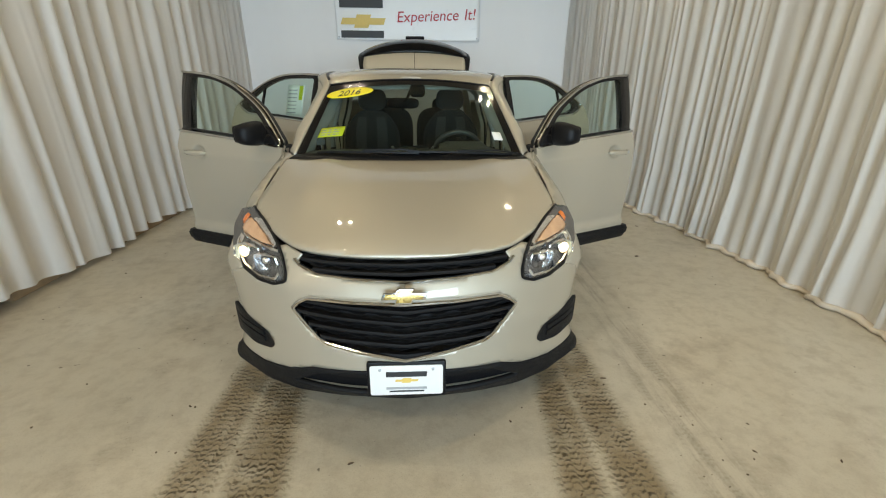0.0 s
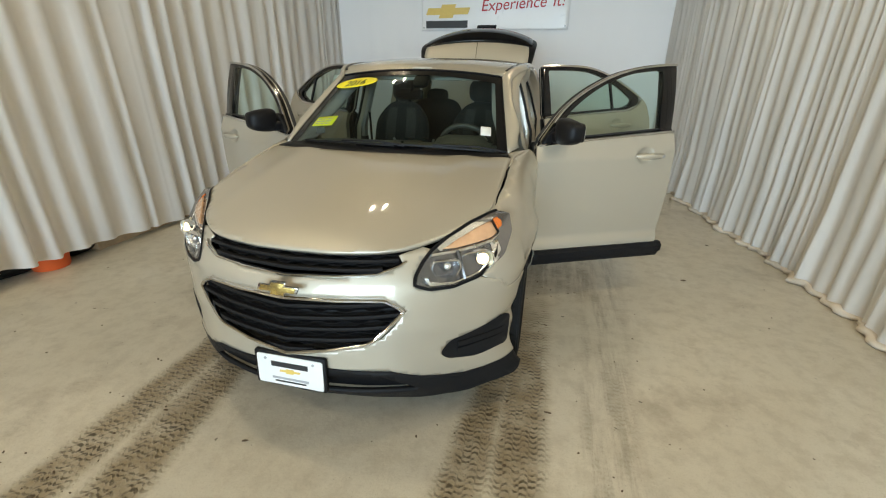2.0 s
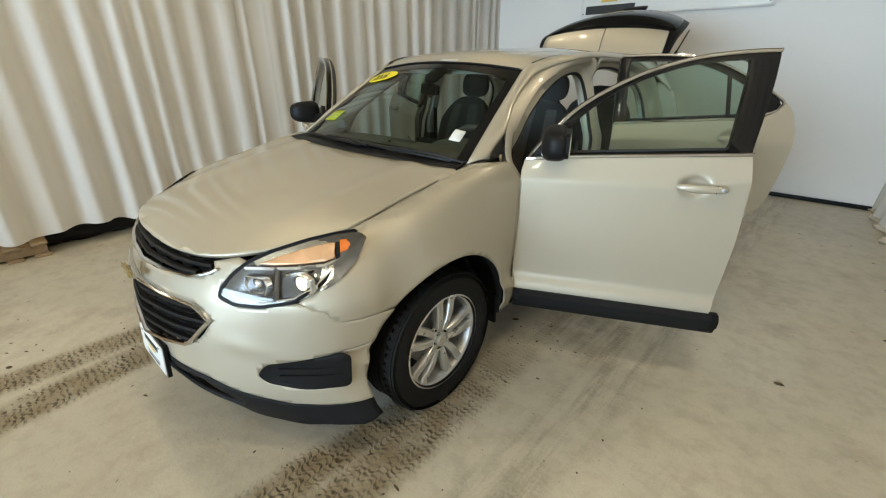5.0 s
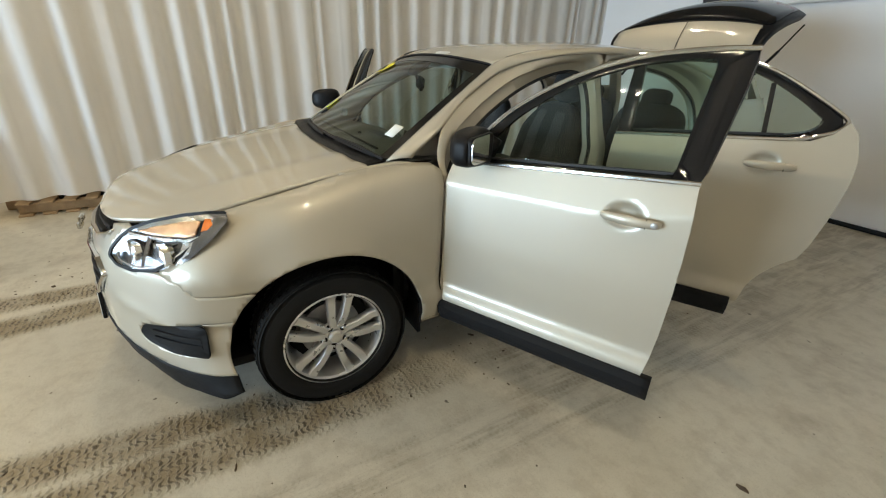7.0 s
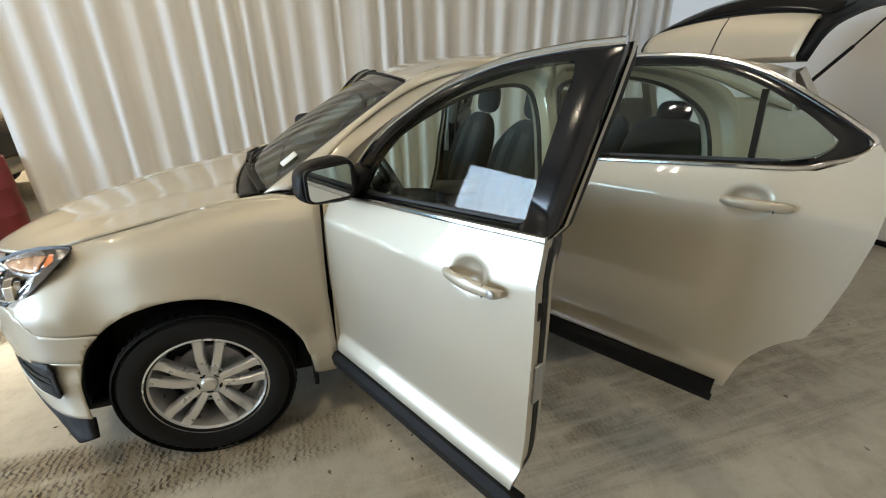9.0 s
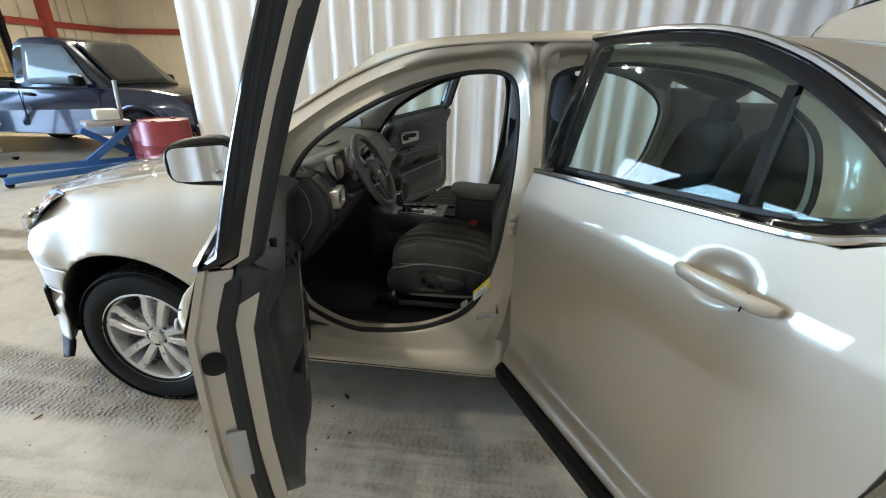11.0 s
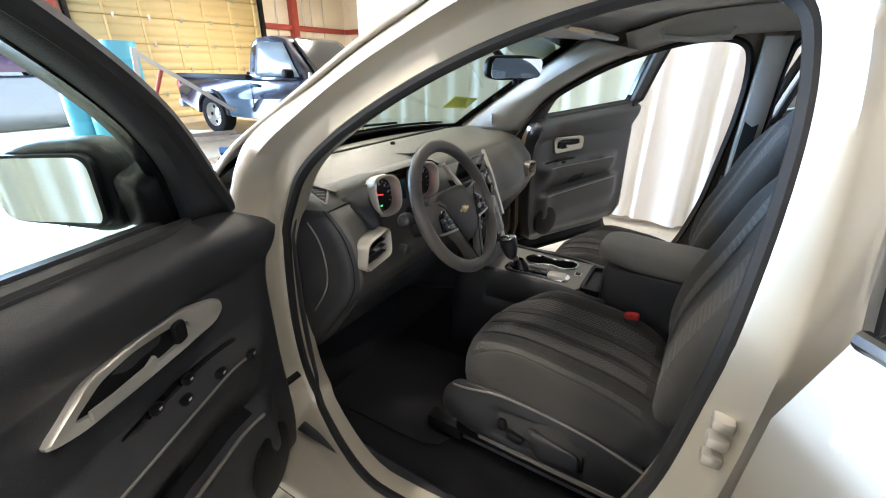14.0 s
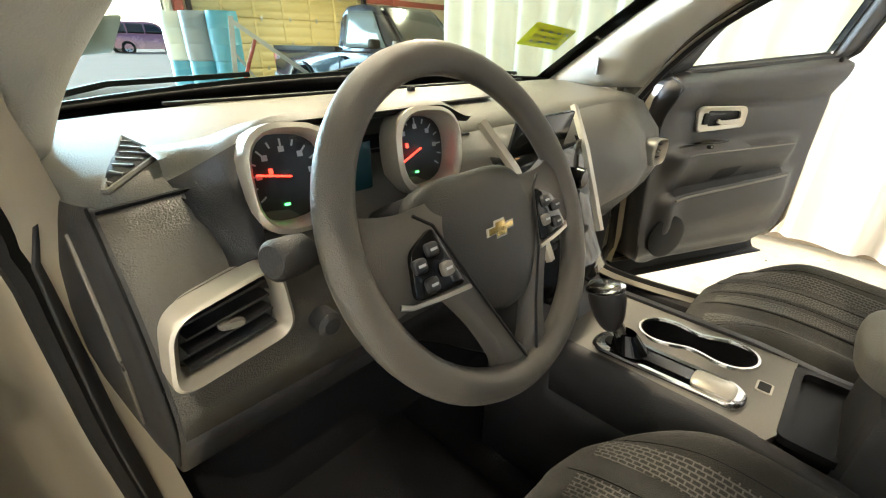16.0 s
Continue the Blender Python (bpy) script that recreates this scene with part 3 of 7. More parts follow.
curtain("curtain", [(-2.95, 5.72), (-2.92, 4.2), (-2.95, 2.4), (-2.88, .6), (-2.86, -.9), (-2.9, -2.3)], .05, 4.3, "off-white gathered cloth curtain hanging beside the car", folds=.19, deep=.046, seed=3, hem=.05, lift=.13)
curtain("curtain", [(2.66, 5.72), (2.72, 4.9), (2.86, 3.2), (3.08, 1.7), (3.14, .2), (3.12, -2.6)], .0, 4.3, "off-white gathered cloth curtain reaching the concrete floor", folds=.125, deep=.030, seed=8, hem=.012, broad=.075)
structure("trim_rail", join(rbox(-2.93, -2.89, -2.4, 5.7, 4.3, 4.34, .005), rbox(2.85, 2.89, -2.6, 5.7, 4.3, 4.34, .005)), STEEL, "steel curtain rail under the ceiling")
structure("backdrop", panel([(-3.1, 0.02), (2.75, 0.02), (2.75, 4.3), (-3.1, 4.3)], lambda u, v: (u, 5.70 + .03 * noise.noise((u * 1.7, v * .5, 2)) + .012 * noise.noise((u * 6, v * .8, 5)), v), .08, True), SHEET, "white cloth sheet hung over the rear wall", solid=-.006, sharp=180)
structure("baseboard", rbox(-3.1, 2.75, 5.66, 5.69, 0, .05, .006), BLACK, "dark strip along the foot of the rear wall")


def banner():
    bn = thing("banner", "white vinyl dealer banner with red script on the rear wall", "banner", (0, 0, 0))
    f = lambda u, v: (u, 5.645 + .012 * noise.noise((u * 2.1, v * 1.5, 4)) + .004 * noise.noise((u * 7, v * 5, 1)), v)
    part("sheet", panel([(-1.34, 2.25), (1.10, 2.235), (1.09, 3.35), (-1.35, 3.35)], f, .06, True), VINYL, bn, solid=-.003, sharp=180)
    front = lambda x, z: pose(x, 5.622, z, 90, 0, 0)
    lettering("Experience", .235, REDINK, bn, front(.20, 2.613) @ pose(0, 0, 0, 0, 0, 2.5), "red script word", .18)
    lettering("It!", .235, REDINK, bn, front(.915, 2.644) @ pose(0, 0, 0, 0, 0, 2.5), "red script word", .18)
    part("name_bar", moved(slab([(-.36, -.055), (.36, -.055), (.36, .055), (-.36, .055)], .002, 0), front(-.90, 2.335)), BLACKINK, bn, "black line of print")
    part("name_bar", moved(slab([(-.36, -.07), (.36, -.07), (.36, .07), (-.36, .07)], .002, 0), front(-.90, 2.80)), BLACKINK, bn, "black line of print")
    part("emblem", moved(slab([(-.36, -.05), (-.12, -.05), (-.14, -.10), (.10, -.10), (.12, -.05), (.36, -.05), (.40, .05), (.14, .05), (.16, .10), (-.08, .10), (-.10, .05), (-.32, .05)], .002, 0), front(-.90, 2.53)), GOLDINK, bn, "gold emblem shape")
    for x in (-1.30, 1.05):
        part("grommet", moved(lathe([(.014, 0), (.014, .004)], 12, "y"), pose(x, 5.62, 2.29)), STEEL, bn)


banner()

# ---- the car's outer body ----
car = thing("suv", "champagne metallic mid-size SUV with all doors and tailgate open", "car")


def flat(y, z, out=0.0):
    return (flank(y, z) + out, y, z)


def s_at(y):
    """How far along the front end's plan it reaches y."""
    return float(np.interp(y, [p[1] for p in _plan], _arc))


def both(name, make, mat, label="", **kw):
    """The same part on either side of the car."""
    for flipped in (False, True):
        part(name, make(), mat, car, label, mirror=flipped, **kw)


def arc(cy, cz, r, a0, a1, n=24):
    return [(cy + r * math.cos(radians(a0 + (a1 - a0) * i / n)), cz + r * math.sin(radians(a0 + (a1 - a0) * i / n))) for i in range(n + 1)]


def fine(pts, n=6):
    return [(p.x, p.y) for p in soft([(a, b, 0) for a, b in pts], n)]


# bonnet, cowl, windscreen, roof
HOOD_EDGE = fine([(0, -.846), (.2, -.836), (.39, -.79), (.52, -.695), (.635, -.548), (.728, -.385), (.742, -.1), (.752, .12), (.748, .235), (.6, .212), (.3, .185), (0, .175)])
part("bonnet", panel([(x, y) for x, y in HOOD_EDGE] + [(-x, y) for x, y in HOOD_EDGE[::-1][1:-1]], hood, .03), PAINT, car, "curved bonnet with soft creases", solid=.018, sharp=60)


def screen_at(u, v, out=0.0):
    """The windscreen: u from -1 to 1 across, v from its foot to its top."""
    x = u * (.728 + (.598 - .728) * v)
    y = (.228 + .11 * u * u) * (1 - v) + (.935 + .06 * u * u) * v
    z = (1.14 - .025 * u * u) * (1 - v) + (1.578 - .042 * u * u) * v + .028 * math.sin(math.pi * v) * (1 - .9 * u * u)
    return (x, y - .8 * out, z + .6 * out)


_ws = part("windscreen", panel([(-1, 0), (1, 0), (1, 1), (-1, 1)], screen_at, .07), SCREEN, car, "clear windscreen with stickers")
_ws.visible_shadow = False


def frit(a, b):
    return loft([[screen_at(u, v, .0015) for u, v in a], [screen_at(u, v, .0015) for u, v in b]], False)


_n = 24
_us = [-1 + 2 * i / _n for i in range(_n + 1)]
part("windscreen_border", join(frit([(u, .0) for u in _us], [(u, .02) for u in _us]), frit([(u, .90 - .03 * u * u) for u in _us], [(u, 1) for u in _us]),
                               frit([(-1, v / 12) for v in range(13)], [(-.915, v / 12) for v in range(13)]), frit([(.915, v / 12) for v in range(13)], [(1, v / 12) for v in range(13)])), GLOSSBLACK, _ws)
part("windscreen_trim", sweep([screen_at(u, 1, .004) for u in _us], circle(.006, 6)), BLACK, car)
part("cowl", loft([[hood(x * 1.0, .165 + .06 * (x / .74) ** 2, -.02) for x in np.linspace(-.74, .74, 25)], [(x, .20 + .05 * (x / .74) ** 2, 1.118) for x in np.linspace(-.74, .74, 25)],
                   [screen_at(x / .74, .03, .0)for x in np.linspace(-.74, .74, 25)]], False), BLACK, car, "black plastic cowl below the windscreen", solid=.006)


def fender_cap():
    """The painted corner between bonnet, screen foot and pillar."""
    a = [Vector(flat(y, side_top(y) - .001)) for y in np.linspace(.10, .44, 14)]
    corner = Vector(screen_at(1, 0, .004))
    b = [Vector(hood(.757, .10, -.004)).lerp(Vector(hood(.755, .235, -.002)), min(t * 2.2, 1)).lerp(corner, smooth(t, .45, 1)) for t in np.linspace(0, 1, 14)]
    return loft([[p.lerp(q, t) + Vector((0, 0, .006 * math.sin(math.pi * t))) for p, q in zip(a, b)] for t in np.linspace(0, 1, 5)], False)


both("fender_cap", fender_cap, PAINT, "painted corner under the windscreen pillar", solid=.004, sharp=60)
both("bonnet_gutter", lambda: loft([[hood(x - .010, y, -.012) for x, y in HOOD_EDGE[24:49]], [(flank(y, side_top(y)) - .001, y, side_top(y) - .010) for x, y in HOOD_EDGE[24:49]]], False), PAINT, "painted gutter beside the bonnet", sharp=60)


def wiper(u0, u1, v0, v1, lift):
    pts = [screen_at(u0 + (u1 - u0) * t, v0 + (v1 - v0) * t, .012 + lift * math.sin(math.pi * t)) for t in np.linspace(0, 1, 14)]
    w = part("wiper", sweep(pts, [(-.008, -.004), (.008, -.004), (.006, .006), (-.006, .006)]), BLACK, car, "black wiper at rest")
    p0 = Vector(screen_at(u0 + (u1 - u0) * .05, v0 - .0, .03))
    base = Vector(screen_at(u0 - .1 * (u1 - u0), .005, .02))
    mid = Vector(pts[7]) + Vector((0, -.01, .012))
    part("wiper_arm", sweep([base, base.lerp(mid, .4) + Vector((0, -.012, .016)), mid], [(-.009, -.004), (.009, -.004), (.007, .005), (-.007, .005)]), BLACK, w)


wiper(.90, -.02, .006, .022, .003)
wiper(.08, -.80, .006, .028, .003)
ROOF_EDGE = [(.60, .985), (.655, 1.15), (.695, 1.4), (.712, 1.8), (.708, 2.4), (.68, 2.95), (.63, 3.33)]
_re = fine(ROOF_EDGE)
_front = [(u * .598, .935 + .06 * u * u) for u in np.linspace(-1, 1, 15)]
part("roof_panel", panel(_front[:-1] + _re + [(0, 3.41)] + [(-x, y) for x, y in _re[::-1]][:-1], roof, .05), PAINT, car, "smooth champagne roof skin", solid=.012, sharp=60)
RAIL = [(.44, 1.135), (.62, 1.27), (.80, 1.40), (1.0, 1.508), (1.2, 1.573), (1.45, 1.603), (1.8, 1.612), (2.2, 1.597), (2.5, 1.54), (2.8, 1.44), (3.1, 1.36)]


def tuck(y, z):
    """The windscreen pillar stands in from the shoulder at its foot."""
    return -(.062 * smooth(y, .36, .50) + .045 * smooth(y, .55, .80)) * (1 - smooth(y, .98, 1.30)) * smooth(z, 1.03, 1.12)


def pillar():
    top = [screen_at(1, v) for v in np.linspace(0, 1, 12)] + [roof(x, y, -.002) for x, y in _re[2:]]
    low = [Vector(flat(y, z, tuck(y, z))) for y, z in fine(RAIL)]
    a, b = even(top, 60, False), even(low, 60, False)
    rows = []
    for j in range(7):
        t = j / 6
        rows.append([p.lerp(q, t) + Vector((.6, -.1, .6)) * (.014 * math.sin(math.pi * t) ** .8) for p, q in zip(a, b)])
    return loft(rows, False)


both("pillar_and_roof_rail", pillar, PAINT, "windscreen pillar running into the roof edge", solid=.01, sharp=60)
both("roof_seam", lambda: sweep([roof(x - .01, y, .003) for x, y in _re[3:]], [(-.009, -.003), (.009, -.003), (.009, .003), (-.009, .003)]), BLACK)

# fenders and front end
HEADLAMP = [(1.055, .980), (.95, .978), (.844, .962), (.705, .930), (.614, .895), (.557, .858), (.515, .812), (.507, .780), (.567, .757), (.669, .755), (.79, .775), (.899, .837), (.994, .915)]
ARCH = .440


def fender():
    back = [(nose(s, z)[1] + .004, z) for s, z in [(1.045, .972), (.994, .91), (.899, .83), (.80, .772)]]
    out = back + [(-.602, .752), (-.525, .686), (-.43, .678)] + arc(-.005, .355, ARCH, 133, -4, 40) + [(.448, .31), (.543, .31), (.540, .50), (.534, .713), (.538, .9), (.545, 1.095), (.50, 1.126)]
    out += [(y, side_top(y) - .001) for y in np.linspace(.44, -.36, 22)]
    return panel(out, flat, .028)


both("front_fender", fender, PAINT, "front fender with a flared wheel arch", solid=.006, sharp=60)


def bumper():
    o = [(0, .812), (.2, .818), (.36, .826), (.452, .852), (.466, .866), (.453, .889), (.50, .898), (.575, .909), (.610, .899), (.552, .862), (.509, .815), (.501, .778), (.567, .753), (.669, .751), (.80, .770)]
    o += [(s_at(-.585), .735), (s_at(-.525), .684), (s_at(-.43), .676), (s_at(-.33), .675)]
    rim = [(s_at(y), z) for y, z in arc(-.005, .355, ARCH, 134, 180, 12)]
    o += [p for p in rim if p[1] > .5515] + [(s_at(-.40), .5505)]
    fog = spun([(.985, .550), (.82, .525), (.672, .503), (.63, .45), (.672, .413), (.81, .384), (.975, .392)], .03)
    k = min(range(len(fog)), key=lambda i: -fog[i][0] - fog[i][1] * .8)
    ring = fog[k:] + fog[:k]
    o += [(ring[0][0] + .002, .5505)] + ring + [(ring[0][0] + .001, .5490), (s_at(-.40), .5490)]
    o += [p for p in rim if p[1] < .547] + [(s_at(-.44), .30)]
    o += [(1.0, .302), (.733, .312), (.55, .354), (.42, .405), (.16, .423), (0, .428), (0, .489)]
    o += [(.15, .502), (.295, .527), (.388, .565), (.44, .62), (.480, .682), (.44, .71), (.391, .735), (.2, .737), (0, .737)]
    return panel(o, lambda s, z: nose(s, z, crease(s, z)), .022, True)


def crease(s, z):
    """Relief of the bumper skin: a shoulder that runs down round the fog pocket."""
    a = abs(s)
    return .017 * math.exp(-((z - (.60 - .08 * smooth(a, .45, .95))) / .030) ** 2) * smooth(a, .45, .65) - .006 * smooth(a, .5, .7) * math.exp(-((z - .49) / .05) ** 2)


both("front_bumper", bumper, PAINT, "painted front bumper skin", solid=.006, sharp=60)


def valance():
    o = [(0, .426), (.16, .421), (.42, .403), (.55, .352), (.733, .310), (1.0, .30), (s_at(-.44), .297), (s_at(-.44), .235), (.95, .205), (.7, .185), (.4, .20), (.2, .215), (0, .22), (0, .282), (.36, .284), (.515, .283), (.46, .33), (.38, .383), (.2, .386), (0, .386)]
    return panel(o, lambda s, z: nose(s, z, .004), .03, True)


both("lower_valance", valance, CLAD, "grained dark grey lower bumper", solid=.02, sharp=60)


def backing(outline, out):
    return panel(outline, lambda s, z: nose(s, z, out), .05, True)


def whole(half):
    return half + [(-s, z) for s, z in half[::-1] if s > 1e-6]


LOWER = [(0, .494), (.17, .520), (.330, .550), (.362, .568), (.420, .628), (.472, .682), (.436, .708), (.392, .729), (.2, .731), (0, .731)]
UPPER = [(0, .893), (.25, .892), (.438, .887), (.452, .865), (.372, .840), (.197, .836), (0, .825)]


def inside(outline, s, z):
    hit = False
    for (a, b), (c, d) in zip(outline, outline[1:] + outline[:1]):
        if (b > z) != (d > z) and s < (c - a) * (z - b) / (d - b) + a:
            hit = not hit
    return hit


def grille(outline, z_rows, rise, name, label):
    g = part(name, backing(whole(outline), -.045), BLACK, car, label)
    full = whole(outline)
    for i, z0 in enumerate(z_rows):
        run = []
        for s in np.linspace(-.5, .5, 161):
            wave = .0065 * (i % 2) * max(-.75, min(.75, 1.3 * math.sin(s / .105 * 2 * math.pi + (i // 2 % 2) * math.pi)))
            z = z0 + rise * abs(s) + wave
            if inside(full, s, z):
                run.append(nose(s, z, -.008 - .016 * (i % 2)))
        if len(run) > 6:
            k = .55 if i % 2 else 1.5
            part("bar", sweep(run, [(-.012, -.004 * k), (.010, -.005 * k), (.012, .0), (.008, .0045 * k), (-.010, .004 * k)]), CLAD, g)
    return g


lower_grille = grille(LOWER, [.506, .530, .554, .578, .602, .626, .650, .674, .698, .720], .045, "lower_grille", "black lower grille with wavy bars")
upper_grille = grille(UPPER, [.838, .853, .868, .883], .012, "upper_grille", "black upper grille slot")
part("chrome_frame", sweep([nose(s, z, .006) for s, z in spun([(a, b) for a, b in whole([(0, .4915), (.17, .5175), (.332, .547), (.366, .565), (.425, .626), (.477, .682), (.44, .7105), (.394, .733), (.2, .735), (0, .735)])], .012)],
                            [(-.0085, -.006), (.0085, -.006), (.008, .008), (.004, .012), (-.004, .012), (-.008, .008)], True, up=lambda p: (p.x * .7, -1, 0)), CHROME, lower_grille, "bright chrome surround")
part("chrome_strip", sweep([nose(s, z, .006) for s, z in [(-.49, .868), (-.452, .853), (-.36, .829), (-.2, .822), (0, .816), (.2, .822), (.36, .829), (.452, .853), (.49, .868)]], [(-.006, -.006), (.006, -.006), (.006, .006), (.003, .010), (-.003, .010), (-.006, .006)], up=lambda p: (p.x * .7, -1, 0)), CHROME, upper_grille, "thin chrome strip")
part("intake", backing(whole([(0, .284), (.36, .286), (.51, .285), (.455, .33), (.375, .381), (.2, .384), (0, .384)]), -.04), BLACK, car, "black lower air intake")




def bowtie(w, h, d, bevel=.002):
    o = [(-.5, -.22), (-.17, -.22), (-.21, -.5), (.15, -.5), (.19, -.22), (.44, -.22), (.5, .22), (.17, .22), (.21, .5), (-.15, .5), (-.19, .22), (-.44, .22)]
    return slab([(a * w, b * h) for a, b in o], d, bevel)


_bm = pose(0, -.958, .783, 82, 0, 0)
_badge = part("badge", moved(bowtie(.182, .062, .008), _bm), CHROME, car, "gold emblem with a chrome edge")
part("badge_face", moved(bowtie(.160, .050, .011), _bm), GOLD, _badge)


def fog_pocket():
    o = spun([(.985, .550), (.82, .525), (.672, .503), (.63, .45), (.672, .413), (.81, .384), (.975, .392)], .03)
    c = (.83, .465)
    rows = [[nose(c[0] + (s - c[0]) * k, c[1] + (z - c[1]) * k, d) for s, z in o] for k, d in ((1.02, -.004), (.97, -.030), (.90, -.036), (.45, -.034), (.05, -.034))]
    bars = [sweep([nose(s, z0 + .035 * (s - .83), -.022) for s in np.linspace(.70, .95, 10)], [(-.012, -.006), (.012, -.006), (.010, .005), (-.010, .005)], up=lambda p: (p.x, -1, 0)) for z0 in (.445, .478)]
    return join(loft(rows), *bars)


both("fog_pocket", fog_pocket, CLAD, "black blank where a fog lamp would sit")


def headlamp(flipped):
    lamp_ = part("headlamp", panel(HEADLAMP, lambda s, z: nose(s, z, .003), .03, True), LENS, car, "lit projector headlamp with amber indicator", mirror=flipped)
    lamp_.visible_shadow = False
    part("lamp_gasket", sweep([nose(s, z, .001) for s, z in spun(HEADLAMP, .01, 2)], [(-.007, -.003), (.007, -.003), (.006, .004), (-.006, .004)], True, up=lambda p: (p.x, -.6, .2)), BLACK, lamp_, "black seal round the lens", mirror=flipped)
    cs, cz = .77, .865
    bowl = loft([[nose(cs + (s - cs) * k, cz + (z - cz) * k, d) for s, z in spun(HEADLAMP, .01, 2)] for k, d in ((1.0, .0), (.98, -.03), (.93, -.06), (.5, -.075), (.05, -.08))])
    part("bowl", bowl, DARKLAMP, lamp_, mirror=flipped)
    inner = [(.93, .952), (.85, .940), (.73, .914), (.655, .891), (.70, .886), (.80, .890), (.90, .898), (.935, .910)]
    outer = [(1.025, .962), (.96, .957), (.955, .920), (.985, .925)]
    part("indicator", panel(inner, lambda s, z: nose(s, z, -.012 + .003 * math.sin(s * 420)), .012, True), PALEAMBER, lamp_, "pale orange ribbed indicator", mirror=flipped, solid=.01)
    part("side_reflector", panel(outer, lambda s, z: nose(s, z, -.008 + .002 * math.sin(s * 420)), .012, True), AMBER, lamp_, "amber side reflector", mirror=flipped, solid=.01)
    lid = [(1.02, .968), (.94, .966), (.85, .952), (.72, .922), (.64, .894)]
    part("lamp_lid", loft([[nose(s, z + dz, d) for s, z in lid] for dz, d in ((.006, .001), (-.004, -.006), (-.010, -.014))], False), REFLECTOR, lamp_, "bright upper lamp trim", mirror=flipped)
    part("eyebrow", sweep([nose(s, z, -.004) for s, z in [(.60, .878), (.70, .878), (.80, .881), (.90, .889), (.97, .905)]], [(-.006, -.004), (.006, -.004), (.006, .004), (-.006, .004)], up=lambda p: (p.x, -.6, 0)), REFLECTOR, lamp_, mirror=flipped)
    part("indicator_divider", panel([(.955, .955), (.93, .953), (.935, .905), (.985, .922), (.955, .918)], lambda s, z: nose(s, z, -.014), .02, True), BLACK, lamp_, mirror=flipped, solid=.004)
    part("outer_plate", panel([(.875, .882), (.965, .898), (.935, .862), (.890, .822), (.862, .806), (.868, .845)], lambda s, z: nose(s, z, -.020), .02, True), REFLECTOR, lamp_, "plain silver outer reflector", mirror=flipped, solid=.004)
    turn = Vector((.28, -1, .05)).to_track_quat("Z", "Y").to_matrix().to_4x4()
    hexes = ((.785, .832, [(-.070, .030), (.020, .046), (.058, .030), (.066, -.020), (.020, -.048), (-.062, -.050), (-.082, -.030)], True),
             (.632, .826, [(-.055, .030), (.045, .036), (.058, .010), (.036, -.038), (-.046, -.040), (-.066, -.005)], False))
    for s, z, o, lit in hexes:
        m = Matrix.Translation(Vector(nose(s, z, -.030))) @ turn
        o = spun(o, .010, 3)
        rows = [[(a * k, b * k, d) for a, b in o] for k, d in ((1.0, -.01), (1.0, .012), (.93, .015), (.88, .006), (.60, -.022), (.40, -.030), (.05, -.032))]
        part("bezel", moved(loft(rows[:4]), m), REFLECTOR, lamp_, "chrome lamp bezel" if lit else "", mirror=flipped, sharp=30)
        part("reflector_bowl", moved(loft(rows[3:]), m), WARMBOWL if lit else REFLECTOR, lamp_, "reflector bowl coloured with the lamp's warm light" if lit else "", mirror=flipped, sharp=30)
        r = .026 if lit else .020
        ring = lathe([(r * 1.02, -.03), (r * 1.16, -.004), (r * 1.16, .006), (r * 1.0, .008), (r * .96, .0)], 28)
        part("lens_ring", moved(ring, m @ pose(.012 if lit else 0, .006, 0)), CHROME if lit else DARKLAMP, lamp_, mirror=flipped)
        eye = lathe([(r * .98, -.004), (r * .92, .004), (r * .6, .011), (r * .25, .014), (.001, .0145)], 24)
        part("projector" if lit else "reflector", moved(eye, m @ pose(.012 if lit else 0, .006, 0)), BULB if lit else REFLECTOR, lamp_, "lit projector lens" if lit else "", mirror=flipped)
    part("web", sweep([nose(.705, z, -.02) for z in (.775, .80, .83, .86, .88)], [(-.010, -.006), (.010, -.006), (.005, .008), (-.005, .008)], up=(.3, -1, 0)), DARKLAMP, lamp_, mirror=flipped)
    part("lower_trim", sweep([nose(s, z, -.012) for s, z in [(.545, .80), (.56, .775), (.66, .768), (.78, .786), (.86, .822), (.90, .86)]], [(-.006, -.004), (.006, -.004), (.006, .004), (-.006, .004)], up=lambda p: (p.x, -.6, 0)), REFLECTOR, lamp_, mirror=flipped)


headlamp(False)
headlamp(True)

# number plate holder with a dealer plate
_pm = pose(0, -.948, .392, 86, 0, 0)
_holder = part("plate_holder", moved(slab(spun([(-.165, -.078), (.165, -.078), (.165, .085), (-.165, .085)], .012), .016, .004), _pm), BLACK, car, "black plate holder")
part("dealer_plate", moved(slab(spun([(-.152, -.070), (.152, -.070), (.152, .070), (-.152, .070)], .012), .020, .001), _pm), WHITEPLATE, _holder, "white dealer plate")
part("print", moved(slab([(-.085, .018), (.085, .018), (.085, .042), (-.085, .042)], .0215), _pm), BLACKINK, _holder, "dark bar of print")
part("print", moved(slab([(-.085, -.042), (.085, -.042), (.085, -.032), (-.085, -.032)], .0215), _pm), GREYINK, _holder, "grey bar of print")
part("print", moved(slab([(-.072, -.055), (.072, -.055), (.072, -.048), (-.072, -.048)], .0215), _pm), BLACKINK, _holder, "dark bar of print")
part("emblem", moved(bowtie(.10, .022, .0215, 0), _pm), GOLDINK, _holder)
for _x in (-.11, .11):
    part("screw", moved(lathe([(.006, 0), (.006, .023), (.003, .024)], 10), _pm @ pose(_x, .052, 0)), STEEL, _holder)

